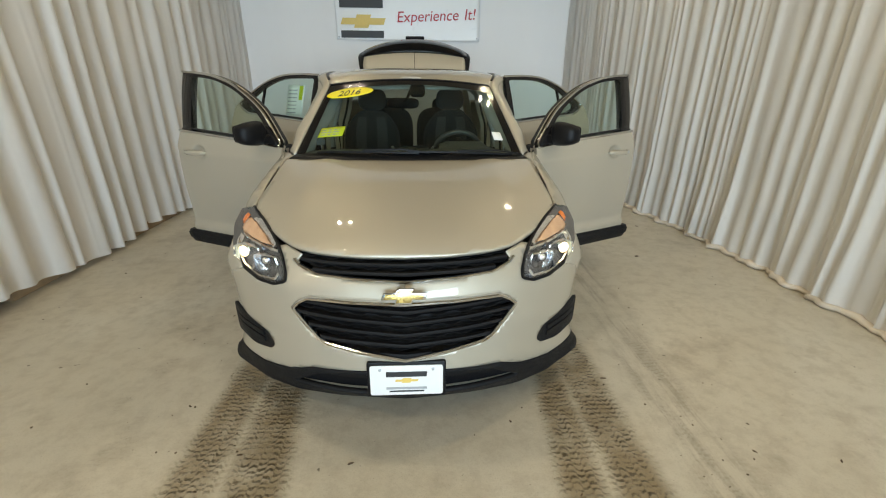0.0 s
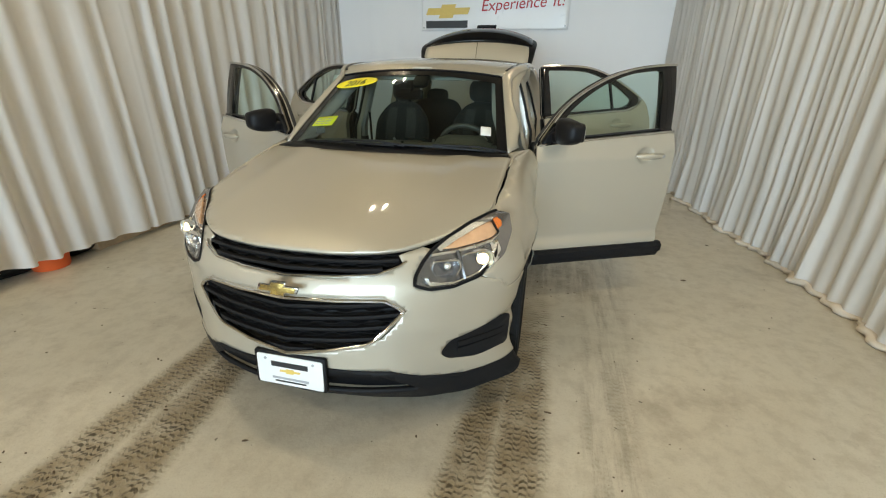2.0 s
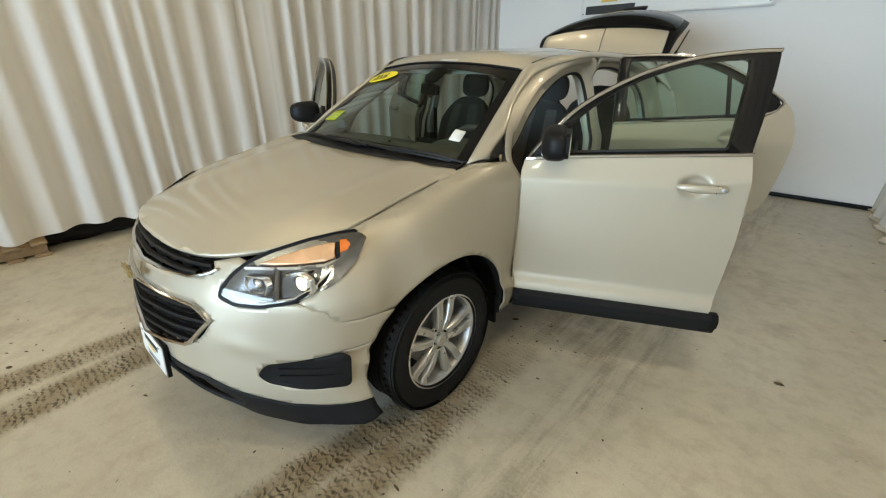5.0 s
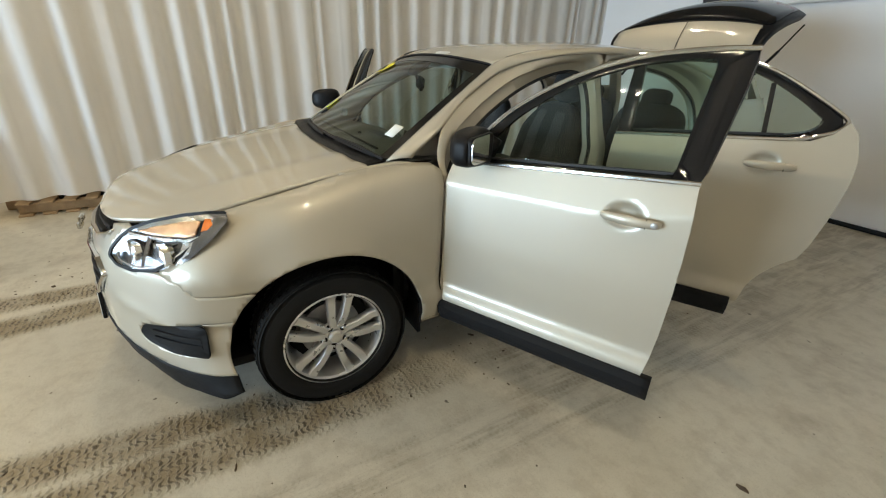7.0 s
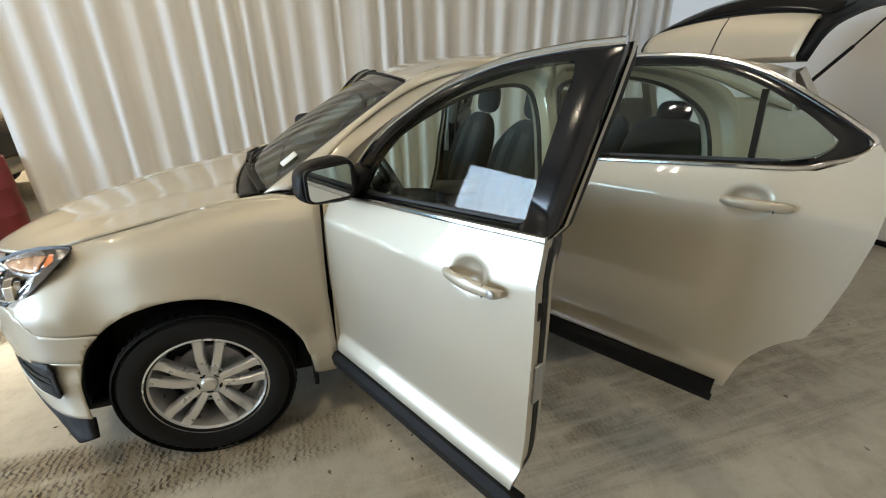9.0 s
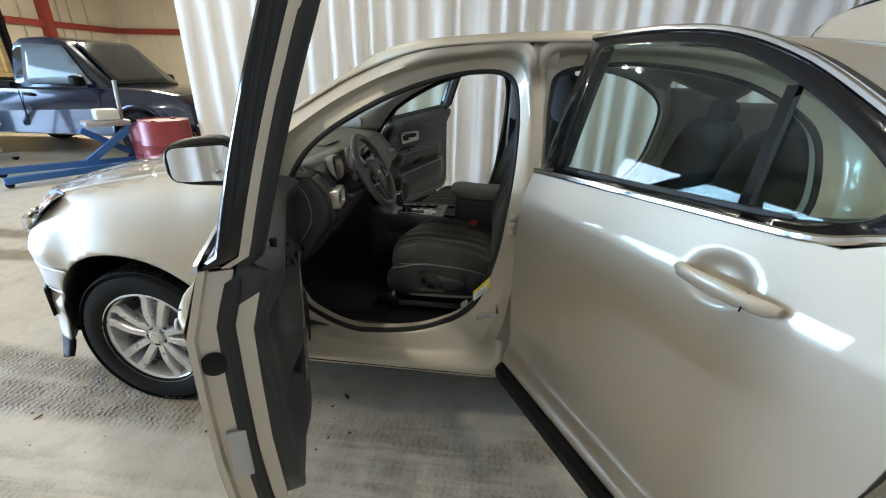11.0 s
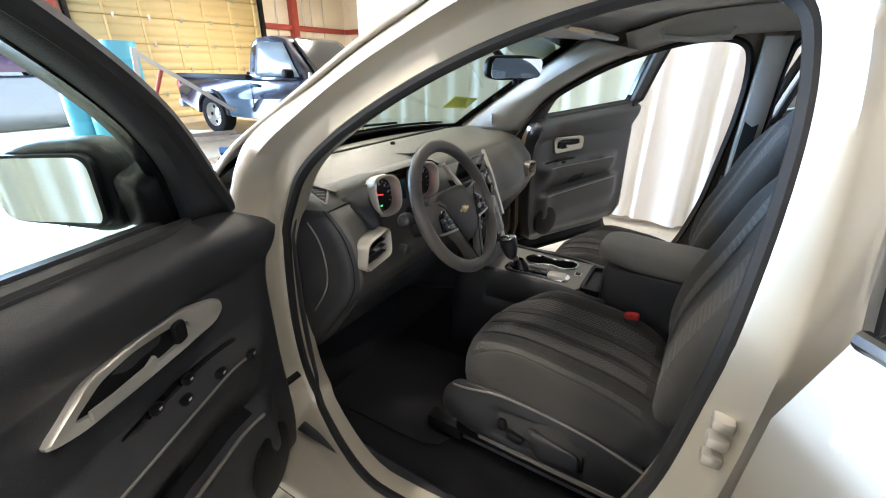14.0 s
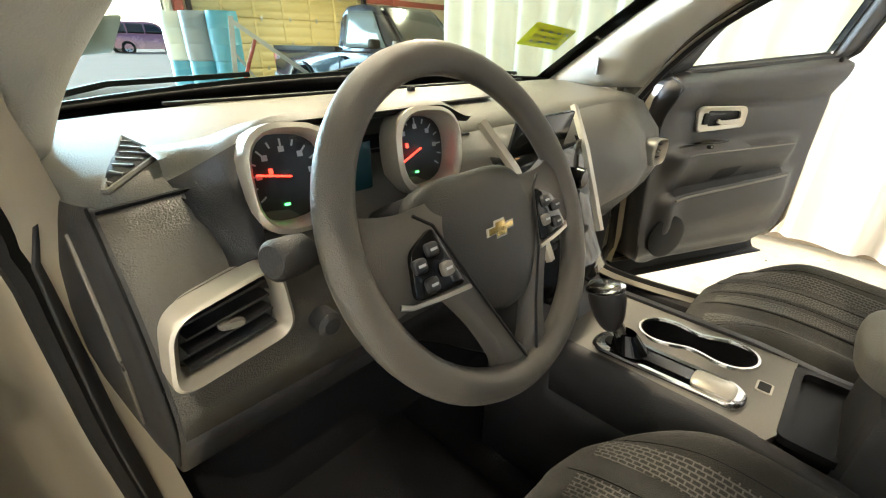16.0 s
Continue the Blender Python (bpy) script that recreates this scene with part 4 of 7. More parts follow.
# door openings, sills, quarter panels
GAP_F = [(.655, .53), (.632, .70), (.650, 1.0), (.70, 1.125), (.82, 1.262), (1.02, 1.387), (1.22, 1.472), (1.42, 1.518), (1.545, 1.503), (1.583, 1.42), (1.588, 1.25), (1.567, 1.03), (1.535, .82), (1.455, .60), (1.29, .49), (.98, .447), (.74, .472)]
OUT_F = [(.56, .34), (.552, .72), (.556, 1.06), (.612, 1.268), (.80, 1.40), (1.0, 1.508), (1.2, 1.573), (1.45, 1.603), (1.60, 1.608), (1.655, 1.45), (1.668, 1.2), (1.668, .95), (1.66, .70), (1.64, .45), (1.62, .325), (1.1, .315), (.70, .315)]
GAP_R = [(1.715, .47), (1.70, .75), (1.698, 1.02), (1.692, 1.25), (1.69, 1.43), (1.73, 1.52), (1.95, 1.555), (2.2, 1.535), (2.40, 1.48), (2.58, 1.36), (2.62, 1.2), (2.58, .98), (2.48, .82), (2.38, .68), (2.28, .52), (2.15, .43), (1.9, .42)]
OUT_R = [(1.62, .325), (1.66, .72), (1.668, 1.02), (1.66, 1.25), (1.655, 1.45), (1.66, 1.608), (1.95, 1.608), (2.2, 1.597), (2.5, 1.54), (2.68, 1.44), (2.74, 1.22), (2.70, .98), (2.58, .80), (2.48, .66), (2.39, .50), (2.34, .325), (1.9, .315)]


def aperture(outer, gap):
    o = [(p.x, p.y) for p in soft([(a, b, 0) for a, b in outer], 8, True)]
    g = [(p.x, p.y) for p in soft([(a, b, 0) for a, b in gap], 8, True)]
    c = (sum(p[0] for p in g) / len(g), sum(p[1] for p in g) / len(g))
    rows = []
    deep = lambda y, z: 1 + .75 * (1 - smooth(y, .65, 1.0)) * (1 - smooth(z, 1.0, 1.25))
    for k, d in ((0, -.0), (.2, -.004), (.38, -.022), (.50, -.070), (.60, -.086), (.93, -.094), (1.0, -.105)):
        rows.append([flat(a + (b - a) * k, z + (w - z) * k, tuck(a + (b - a) * k, z + (w - z) * k) * (1 - k) ** 2 + min(d * deep(b, w), -.082 * math.exp(-((a + (b - a) * k - 1.655) / .06) ** 4) * (1 - smooth(z + (w - z) * k, 1.46, 1.59)) * smooth(z + (w - z) * k, .36, .50))) for (a, z), (b, w) in zip(o, g)])
    rows.append([flat(a, z, -.105 * deep(a, z) - .055) for a, z in g])
    bm = loft(rows)
    bmesh.ops.reverse_faces(bm, faces=bm.faces)
    bmesh.ops.recalc_face_normals(bm, faces=bm.faces)
    return bm


def seal(gap):
    g = [(p.x, p.y) for p in soft([(a, b, 0) for a, b in gap], 8, True)]
    return sweep([flat(a, z, -.108 * (1 + .72 * (1 - smooth(a, .65, 1.0)) * (1 - smooth(z, 1.0, 1.25)))) for a, z in g], [(-.012, -.008), (.0, -.012), (.012, -.004), (.012, .006), (.003, .011), (-.009, .009)], True, up=(1, 0, 0))


both("front_door_aperture", lambda: aperture(OUT_F, GAP_F), PAINT, "painted door frame of the body", sharp=70)
both("rear_door_aperture", lambda: aperture(OUT_R, GAP_R), PAINT, "painted door frame of the body", sharp=70)
both("pillar_head", lambda: panel([(1.615, 1.53), (1.705, 1.53), (1.705, 1.612), (1.615, 1.612)], lambda y, z: flat(y, z, -.022 - .06 * (1 - smooth(z, 1.50, 1.58))), .03), PAINT, "painted head of the centre pillar", sharp=60)
both("front_door_seal", lambda: seal(GAP_F), SEAL, "black rubber door seal")
both("rear_door_seal", lambda: seal(GAP_R), SEAL, "black rubber door seal")


def quarter():
    o = [(2.39, .33), (2.40, .40)] + arc(2.857, .355, .445, 172, 8, 36) + [(3.32, .38), (3.7, .42), (3.72, 1.0), (3.55, 1.36), (3.1, 1.36), (2.8, 1.44), (2.68, 1.44), (2.74, 1.22), (2.70, .98), (2.58, .80), (2.48, .66), (2.40, .50)]
    return panel(o, flat, .05)


both("quarter_panel", quarter, PAINT, "rear quarter panel", solid=.006, sharp=60)
both("side_sill", lambda: loft([[flat(y, z, d) for y in np.linspace(.44, 2.42, 30)] for z, d in ((.33, -.004), (.30, -.012), (.27, -.05), (.25, -.16))], False), CLAD, "dark sill under the doors", solid=.004)
part("rear_bumper", loft([[(math.sin(a) * .84, 3.45 + .36 * math.cos(a), z) for a in np.linspace(-1.57, 1.57, 24)] for z in (.30, .45, .66, .70)], False), PAINT, car, "rear bumper", solid=.01)
both("tailgate_pillar", lambda: sweep([(.60, 3.38, 1.56), (.70, 3.58, 1.25), (.78, 3.70, .75)], [(-.05, -.03), (.05, -.03), (.05, .03), (-.05, .03)], up=(0, 1, 0)), PAINT)
# undertray, wheel wells and firewall close the body
part("undertray", rbox(-.72, .72, -.60, 3.6, .22, .27, .01), BLACK, car, "dark underside")
part("front_crash_structure", rbox(-.62, .62, -.66, -.45, .28, .80, .03), BLACK, car)
part("firewall", rbox(-.72, .72, .36, .42, .25, 1.10, .01), BLACK, car)


def well(cy):
    rows = []
    for x, r in ((0, .437), (-.06, .45), (.50, .45), (.50, .05)):
        row = []
        for a in range(-6, 190, 7):
            y, z = cy + r * math.cos(radians(a)), .355 + r * math.sin(radians(a))
            row.append((x if x > 0 else flank(y, max(z, .36)) - .014 + x, y, z))
        rows.append(row)
    return loft(rows, False)


both("wheel_well", lambda: well(-.005), BLACK, "black wheel arch liner", solid=.004)
both("wheel_well", lambda: well(2.857), BLACK, "black wheel arch liner", solid=.004)
both("mud_flap", lambda: rbox(.72, .885, .425, .445, .235, .42, .006), BLACK)


# open tailgate
gate_y = curve((0, 3.32), (.15, 3.36), (.3, 3.45), (.5, 3.60), (.75, 3.85), (1, 4.08))
gate_z = curve((0, 1.63), (.15, 1.76), (.3, 1.86), (.5, 1.93), (.75, 1.985), (1, 2.01))


def gate_at(u, v, out=0.0):
    """u across from -1 to 1, v from the hinge to the lower edge."""
    w = .66 - .05 * v + .08 * math.sin(math.pi * v)
    x = u * w
    bow = (1 - u * u)
    y = gate_y(v) + (.08 * v + .05) * bow
    z = gate_z(v) + .13 * bow * smooth(v, .05, .5) - .03 * u ** 4 * smooth(v, .1, .5)
    return (x, y - out * .45, z + out * .85)


gate = part("tailgate", panel([(-1, .0), (1, .0), (1, 1), (-1, 1)], gate_at, .08), BLACK, car, "raised black tailgate with a painted spoiler", solid=.05, sharp=60)
part("rear_glass", panel(spun([(-.95, .30), (.95, .30), (.90, .93), (-.90, .93)], .08), lambda u, v: gate_at(u, v, .006), .07), TINTED, gate, "dark tinted rear glass", solid=.004)
part("roof_spoiler", loft([[gate_at(u * (.95 - .9 * v * v), v, d) for u in np.linspace(-1, 1, 25)] for v, d in ((.0, -.02), (.0, .02), (.04, .028), (.12, .032), (.22, .030), (.265, .020), (.275, .0), (.25, -.01))], False), PAINT, gate, "painted roof spoiler", solid=.004)
part("spoiler_seam", sweep([gate_at(0, v, .036) for v in (.0, .06, .12, .18, .25)], circle(.003, 5)), BLACK, gate)
part("high_brake_lamp", moved(rbox(-.13, .13, -.03, .03, -.012, .012, .005), Matrix.Translation(gate_at(0, .985, .02)) @ pose(0, 0, 0, 28)), BLACK, gate)
both("gas_strut", lambda: join(sweep([(.60, 3.50, 1.47), (.63, 3.78, 1.70)], circle(.011, 8)), sweep([(.63, 3.76, 1.685), (.645, 4.02, 1.90)], circle(.006, 8))), BLACK, "black gas strut")


# things stuck to the windscreen
def sticker(name, u0, u1, v0, v1, mat, label, oval=False, skew=0.0):
    if oval:
        o = [((u0 + u1) / 2 + (u1 - u0) / 2 * math.cos(a), (v0 + v1) / 2 + (v1 - v0) / 2 * math.sin(a)) for a in np.linspace(0, 2 * math.pi, 37)[:-1]]
    else:
        o = spun([(u0, v0), (u1, v0), (u1 + skew, v1), (u0 + skew, v1)], .01)
    return part(name, panel(o, lambda u, v: screen_at(u, v, .009), .05), mat, _ws, label, solid=-.0006)


_year = sticker("year_sticker", -.97, -.42, .725, .885, YELLOW, "yellow oval sticker with black numerals", True)
_c = Vector(screen_at(-.70, .790, .013))
_t = (Vector(screen_at(-.62, .790)) - Vector(screen_at(-.78, .790))).normalized()
_n2 = Vector((0, -.55, .84)).normalized()
_u2 = _n2.cross(_t).normalized()
_m = Matrix((_t, _u2, _t.cross(_u2))).transposed().to_4x4()
_m.translation = _c
lettering("2016", .085, BLACKINK, _ws, _m, "black italic numerals", .25, .0006)
_ls = sticker("inspection_sticker", -.86, -.62, .20, .315, LIME, "lime green paper sticker", skew=.01)
for _k in range(3):
    sticker("print", -.84, -.66, .222 + .028 * _k, .233 + .028 * _k, GREYINK, "grey line of print")
sticker("service_sticker", .78, .87, .17, .27, PAPER, "small white sticker")

# ---- doors, swung open about their front hinges ----
def shrink(o, k):
    """An outline drawn in by k metres, roughly."""
    c = (sum(p[0] for p in o) / len(o), sum(p[1] for p in o) / len(o))
    w, h = max(p[0] for p in o) - min(p[0] for p in o), max(p[1] for p in o) - min(p[1] for p in o)
    return [(c[0] + (a - c[0]) * (1 - 2 * k / w), c[1] + (b - c[1]) * (1 - 2 * k / h)) for a, b in o]


def door_skin(outline, flipped, name, label):
    skin = part(name, panel(outline, lambda y, z: flat(y, z, dent(y, z)), .014), PAINT, car, label, mirror=flipped, sharp=60)
    o2 = shrink(outline, .012)
    o3 = shrink(outline, .022)
    rows = [[flat(y, z, d) for y, z in o] for o, d in ((outline, 0), (outline, -.012), (o2, -.016), (o2, -.055), (o3, -.060), (o3, -.105))]
    bm = loft(rows)
    bmesh.ops.recalc_face_normals(bm, faces=bm.faces)
    part("shut_face", bm, PAINT, skin, "painted inner edge of the door", mirror=flipped, sharp=50)
    part("shut_seal", sweep([flat(y, z, -.06) for y, z in even([Vector((*p, 0)).to_2d() for p in o3], 90)], circle(.017, 8), True, up=(1, 0, 0)), SEAL, skin, mirror=flipped)
    return skin


DENTS = [(1.340, 1.058), (2.330, 1.148)]


def dent(y, z):
    """The finger cups behind the handles."""
    return -sum(.026 * math.exp(-(((y - a) / .056) ** 2 + ((z - b) / .040) ** 2) ** 3) for a, b in DENTS)


def cladding(y0, y1, flipped, skin):
    rows = [[flat(y, z, d) for y in np.linspace(y0, y1, 24)] for z, d in ((.425, -.02), (.424, .010), (.405, .026), (.365, .030), (.362, .018), (.335, .022), (.318, .014), (.318, -.03))]
    part("cladding", loft(rows, False), CLAD, skin, "grained black lower cladding", mirror=flipped, solid=.006)


def inset(y, z, out=0.0):
    """A point of the window frame, which stands in a little from the door's shoulder."""
    return flat(y, z, out - .028 * smooth(z, side_top(y) - .003, side_top(y) + .022))


def window(frame_out, glass_out, flipped, skin, chrome, n=7):
    o, g = [(p.x, p.y) for p in even([Vector((a, b, 0)) for a, b in frame_out], 96)], [(p.x, p.y) for p in even([Vector((a, b, 0)) for a, b in glass_out], 96)]
    rows = [[inset(y, z, d) for y, z in q] for q, d in ((o, -.035), (o, .0), (shrink(o, .006), .004), (g, .0), (g, -.012), (shrink(g, .004), -.030), (shrink(o, .02), -.045), (shrink(o, .004), -.040))]
    bm = loft(rows, loop=True)
    bmesh.ops.recalc_face_normals(bm, faces=bm.faces)
    part("window_frame", bm, GLOSSBLACK, skin, "gloss black window frame", mirror=flipped, sharp=50)
    rows = [[inset(y, z, d) for y, z in q] for q, d in ((shrink(g, .002), -.024), (shrink(g, -.008), -.056), (shrink(o, .018), -.066), (shrink(o, .004), -.060), (shrink(o, .002), -.04))]
    bm = loft(rows)
    bmesh.ops.recalc_face_normals(bm, faces=bm.faces)
    part("frame_lining", bm, TRIM, skin, "matt black inner window frame", mirror=flipped, sharp=50, solid=.003)
    bm = loft([[inset(y, z, d) for y, z in shrink(o, k)] for k, d in ((-.0015, -.034), (-.0025, -.038), (-.0025, -.050), (.006, -.054))])
    bmesh.ops.recalc_face_normals(bm, faces=bm.faces)
    part("frame_edge", bm, PAINT, skin, "painted edge of the window frame", mirror=flipped, sharp=50)
    part("frame_seal", sweep([inset(y, z, -.058) for y, z in shrink(o, .012)], circle(.016, 8), True, up=(1, 0, 0)), SEAL, skin, mirror=flipped)
    pane = part("pane", panel([p for p in shrink(g, -.004)], lambda y, z: flat(y, z, -.042 + .05 * (z - side_top(y))), .06), GLASS, skin, "clear door glass", mirror=flipped, sharp=60)
    pane.visible_shadow = False
    for line in chrome:
        part("chrome_strip", sweep([inset(y, z, .006) for y, z in fine(line, 8)], [(-.009, -.004), (.009, -.004), (.008, .003), (.004, .006), (-.004, .006), (-.008, .003)], up=(1, 0, .2)), CHROME, skin, "chrome window trim", mirror=flipped)
    return pane


def handle(y, z, flipped, skin, lock):
    n = 15
    pts = [flat(y - .105 + .21 * t, z - .012 * (t - .5) * 0 + .004, .012 + .022 * math.sin(math.pi * min(max(t, 0), 1)) ** .5) for t in np.linspace(0, 1, n)]
    rings = []
    for i, p in enumerate(pts):
        w = .020 * (1 - .25 * abs(i / (n - 1) - .5) * 2) * (.55 if i in (0, n - 1) else 1)
        rings.append([(p[0] + .011 * math.cos(a), p[1], p[2] + w * math.sin(a)) for a in np.linspace(0, 2 * math.pi, 13)[:-1]])
    part("handle", loft(rings, True, True), PAINT, skin, "body-coloured pull handle", mirror=flipped)
    part("handle_seam", sweep([flat(y + .055, z + .004 + dz, .036) for dz in (-.018, 0, .018)], circle(.0018, 5)), BLACK, skin, mirror=flipped)
    if lock:
        part("key_lock", moved(lathe([(.012, 0), (.012, .004), (.009, .006)], 16, "x"), Matrix.Translation(flat(y + .083, z + .004, .034))), STEEL, skin, mirror=flipped)


FRONT = [(.556, .405), (.550, .55), (.546, .75), (.550, .95), (.556, 1.08), (.566, 1.128)] + [(y, side_top(y) - .002) for y in np.linspace(.60, 1.545, 18)] + [(1.556, 1.08), (1.560, .95), (1.560, .80), (1.554, .62), (1.545, .50), (1.53, .418), (1.50, .405), (1.2, .404), (.85, .404)]
FRONT_FRAME = fine([(.578, 1.128), (.63, 1.195), (.80, 1.372), (1.03, 1.510), (1.25, 1.585), (1.45, 1.614), (1.60, 1.622)], 8) + [(1.590, 1.50), (1.570, 1.35), (1.548, 1.206)] + [(y, side_top(y) - .004) for y in np.linspace(1.5, .64, 14)]
FRONT_PANE = fine([(.700, 1.160), (.762, 1.275), (.87, 1.380), (1.05, 1.490), (1.25, 1.560), (1.42, 1.585)], 8) + [(1.485, 1.588), (1.495, 1.572), (1.478, 1.40), (1.460, 1.220)] + [(y, side_top(y) + .014) for y in np.linspace(1.41, .74, 12)]
REAR = [(1.622, .405), (1.616, .55), (1.612, .75), (1.614, .95), (1.620, 1.10), (1.624, 1.206)] + [(y, side_top(y) - .002) for y in np.linspace(1.68, 2.48, 14)] + [(2.555, 1.305), (2.600, 1.36), (2.640, 1.31), (2.666, 1.20), (2.664, 1.08), (2.645, .93), (2.620, .80), (2.592, .712)] + arc(2.857, .355, .445, 127, 168, 14)[1:] + [(2.415, .415), (2.36, .405), (1.9, .404)]
REAR_FRAME = fine([(1.628, 1.204), (1.632, 1.40), (1.640, 1.618)], 4)[:-1] + fine([(1.640, 1.618), (1.90, 1.624), (2.10, 1.607), (2.27, 1.555), (2.43, 1.470), (2.57, 1.378)], 6) + fine([(2.582, 1.352), (2.54, 1.305), (2.44, 1.266)], 5) + [(y, side_top(y) - .004) for y in np.linspace(2.37, 1.70, 12)]
REAR_PANE = [(1.700, 1.226), (1.697, 1.40), (1.692, 1.574), (1.704, 1.590)] + fine([(1.76, 1.592), (1.95, 1.591), (2.10, 1.575), (2.25, 1.524), (2.40, 1.440), (2.510, 1.358)], 6) + fine([(2.504, 1.335), (2.47, 1.305), (2.39, 1.283)], 5) + [(y, side_top(y) + .016) for y in np.linspace(2.32, 1.78, 9)]


def inner_trim(flipped, skin, y0, y1, front):
    """The lining of a door, one moulding: rolled shoulder, crease, arm rest and pocket, with its fittings."""
    rest = lambda y: .895 + .02 * (y - y0) / .9 + (0 if front else .05)
    pouch = lambda y: .715 + .07 * (y - y0) / .9
    top = lambda y: side_top(y) + .016

    def lined(y, z, out=0.0):
        d = .132 + .045 * (1 - smooth(y, y0, y0 + .22)) * front + .016 * math.exp(-((z - top(y) + .075) / .055) ** 2)
        d -= .085 * smooth(z, top(y) - .045, top(y)) ** 2
        d -= .007 * math.exp(-((z - (top(y) - .135 - .02 * (y - y0))) / .011) ** 2) * smooth(y, y0 + .05, y0 + .14)
        ends = smooth(y, y0 + .03, y0 + .14) * (1 - smooth(y, y1 - .26, y1 - .12))
        fall = rest(y) - z
        d += .058 * ends * smooth(fall, -.012, .008) * (1 - .85 * smooth(fall, .03, .17))
        ends = smooth(y, y0 + .05, y0 + .13) * (1 - smooth(y, y1 - .20, y1 - .08))
        fall = pouch(y) - z
        d += .038 * ends * smooth(fall, -.010, .006) * (1 - smooth(fall, .10, .24))
        d -= .028 * smooth(y, y1 - .035, y1 + .005)
        return flat(y, z, -d - out)

    o = spun([(y0 + .03, .47), (y0, .60), (y0, .85), (y0 + .005, 1.05), (y0 + .012, top(y0) - .004)] + [(y, top(y)) for y in np.linspace(y0 + .15, y1 - .05, 8)] + [(y1 + .004, top(y1)), (y1 + .002, 1.06), (y1 - .022, .82), (y1 - .06, .60), (y1 - .12, .47), (y1 - .2, .44), (y0 + .12, .44)], .035, 3)
    part("lining", panel(o, lined, .0145, True), TRIM, skin, "dark grained door lining with a moulded arm rest", mirror=flipped, solid=-.004, sharp=70)
    rim = [(p.x, p.y) for p in even([Vector((a, b, 0)) for a, b in o], 110)]
    part("lining_edge", loft([[flat(y, z, -.060) for y, z in shrink(rim, -.004)], [lined(y, z) for y, z in rim]]), TRIM, skin, "dark folded edge of the lining", mirror=flipped, solid=.002, sharp=50)
    part("sill_wiper", sweep([flat(y, top(y) + .004, -.040) for y in np.linspace(y0 + .16, y1 - .06, 24)], [(-.010, -.004), (.010, -.004), (.008, .005), (-.008, .005)]), SEAL, skin, "black rubber strip along the window sill", mirror=flipped)
    ys = np.linspace(y0 + .14, y1 - .24, 26)
    # highlight on the arm rest, drawn as a paler strip
    part("arm_rest_highlight", sweep([lined(y, rest(y) - .012, .001) for y in ys], circle(.0025, 6)), GREYTRIM, skin, "pale line painted as the arm rest's highlight", mirror=flipped)
    part("pocket_lip", sweep([lined(y, pouch(y) - .008, .001) for y in np.linspace(y0 + .14, y1 - .20, 24)], circle(.004, 6)), GREYTRIM, skin, mirror=flipped)
    # the pocket's mouth is a black strip on the lining, its shade as colour
    part("pocket_shade", loft([[lined(y, pouch(y) + dz, .0015) for y in np.linspace(y0 + .15, y1 - .22, 20)] for dz in (.001, .022)], False), BLACK, skin, "black strip for the shade in the map pocket's mouth", mirror=flipped)
    slot = spun([(y0 + .33, .770), (y0 + .45, .782), (y0 + .46, .826), (y0 + .345, .818)], .010, 3)
    # black patch on the surface in place of a shaded slot
    part("pull_slot_shade", panel(slot, lambda y, z: lined(y, z, .002), .03, True), BLACK, skin, "black patch for the shaded slot under the arm rest", mirror=flipped)
    if front:
        cy, cz = .90, 1.0
        lay = lambda p, d: lined(cy + p[0], cz + p[1], -d)
        bez = spun([(-.186, -.014), (-.180, .012), (-.10, .032), (.0, .042), (.09, .037), (.168, -.006), (.12, -.022), (.0, -.032), (-.10, -.038), (-.165, -.034)], .02, 3)
        if flipped:
            bez = spun([(-.125, .047), (.125, .040), (.130, -.036), (-.110, -.047)], .022, 3)
        hole = [(a * .66 + .012, b * .60 + .001) for a, b in bez]
        bm = loft([[lay(p, d) for p in q] for q, d in ((bez, .01), (bez, -.008), ([(a * .97, b * .93) for a, b in bez], -.012), (hole, -.008), (hole, .012))])
        bmesh.ops.recalc_face_normals(bm, faces=bm.faces)
        part("pull_bezel", bm, SATIN, skin, "satin silver bezel round the inner handle", mirror=flipped, sharp=40)
        # flush black sheet gives the handle recess its shade
        part("bezel_shade", panel(hole, lambda p, q: lay((p, q), -.001), .05, True), BLACK, skin, mirror=flipped)
        part("inner_handle", sweep([lay(p, -.012) for p in ((.100, -.008), (.06, -.012), (.0, -.014), (-.02, -.006))], [(-.007, -.003), (.007, -.003), (.007, .003), (-.007, .003)], up=(1, 0, 0)), SATIN, skin, "silver door release", mirror=flipped)
        part("lock_switch", moved(blob(.006, .014, .020, 5, 3), Matrix.Translation(lay((-.080, .002), -.010))), BLACK, skin, mirror=flipped)
        # switches on the front of the arm rest: four windows on the driver's side, one on the other
        plate = spun([(.70, .905), (.96, .915), (.98, .948), (.86, .955), (.72, .930)], .014, 3)
        part("switch_panel", panel(plate, lambda y, z: lined(y, z - .028 * smooth(z, .905, .95), .010), .02, True), GLOSSBLACK, skin, "gloss black switch panel", mirror=flipped)
        for yy, zz in ((.85, .925),) if flipped else ((.735, .915), (.80, .920), (.835, .932), (.875, .925), (.910, .937)):
            c = Vector(lined(yy, zz - .02, .016))
            part("window_switch", moved(blob(.007, .012, .008, 4, 3), Matrix.Translation(c)), BLACK, skin, mirror=flipped)
            part("switch_mark", moved(rbox(-.001, .001, -.003, .003, -.0015, .0015, 0), Matrix.Translation(c - Vector((.0072, 0, -.002)))), TICK, skin, mirror=flipped)
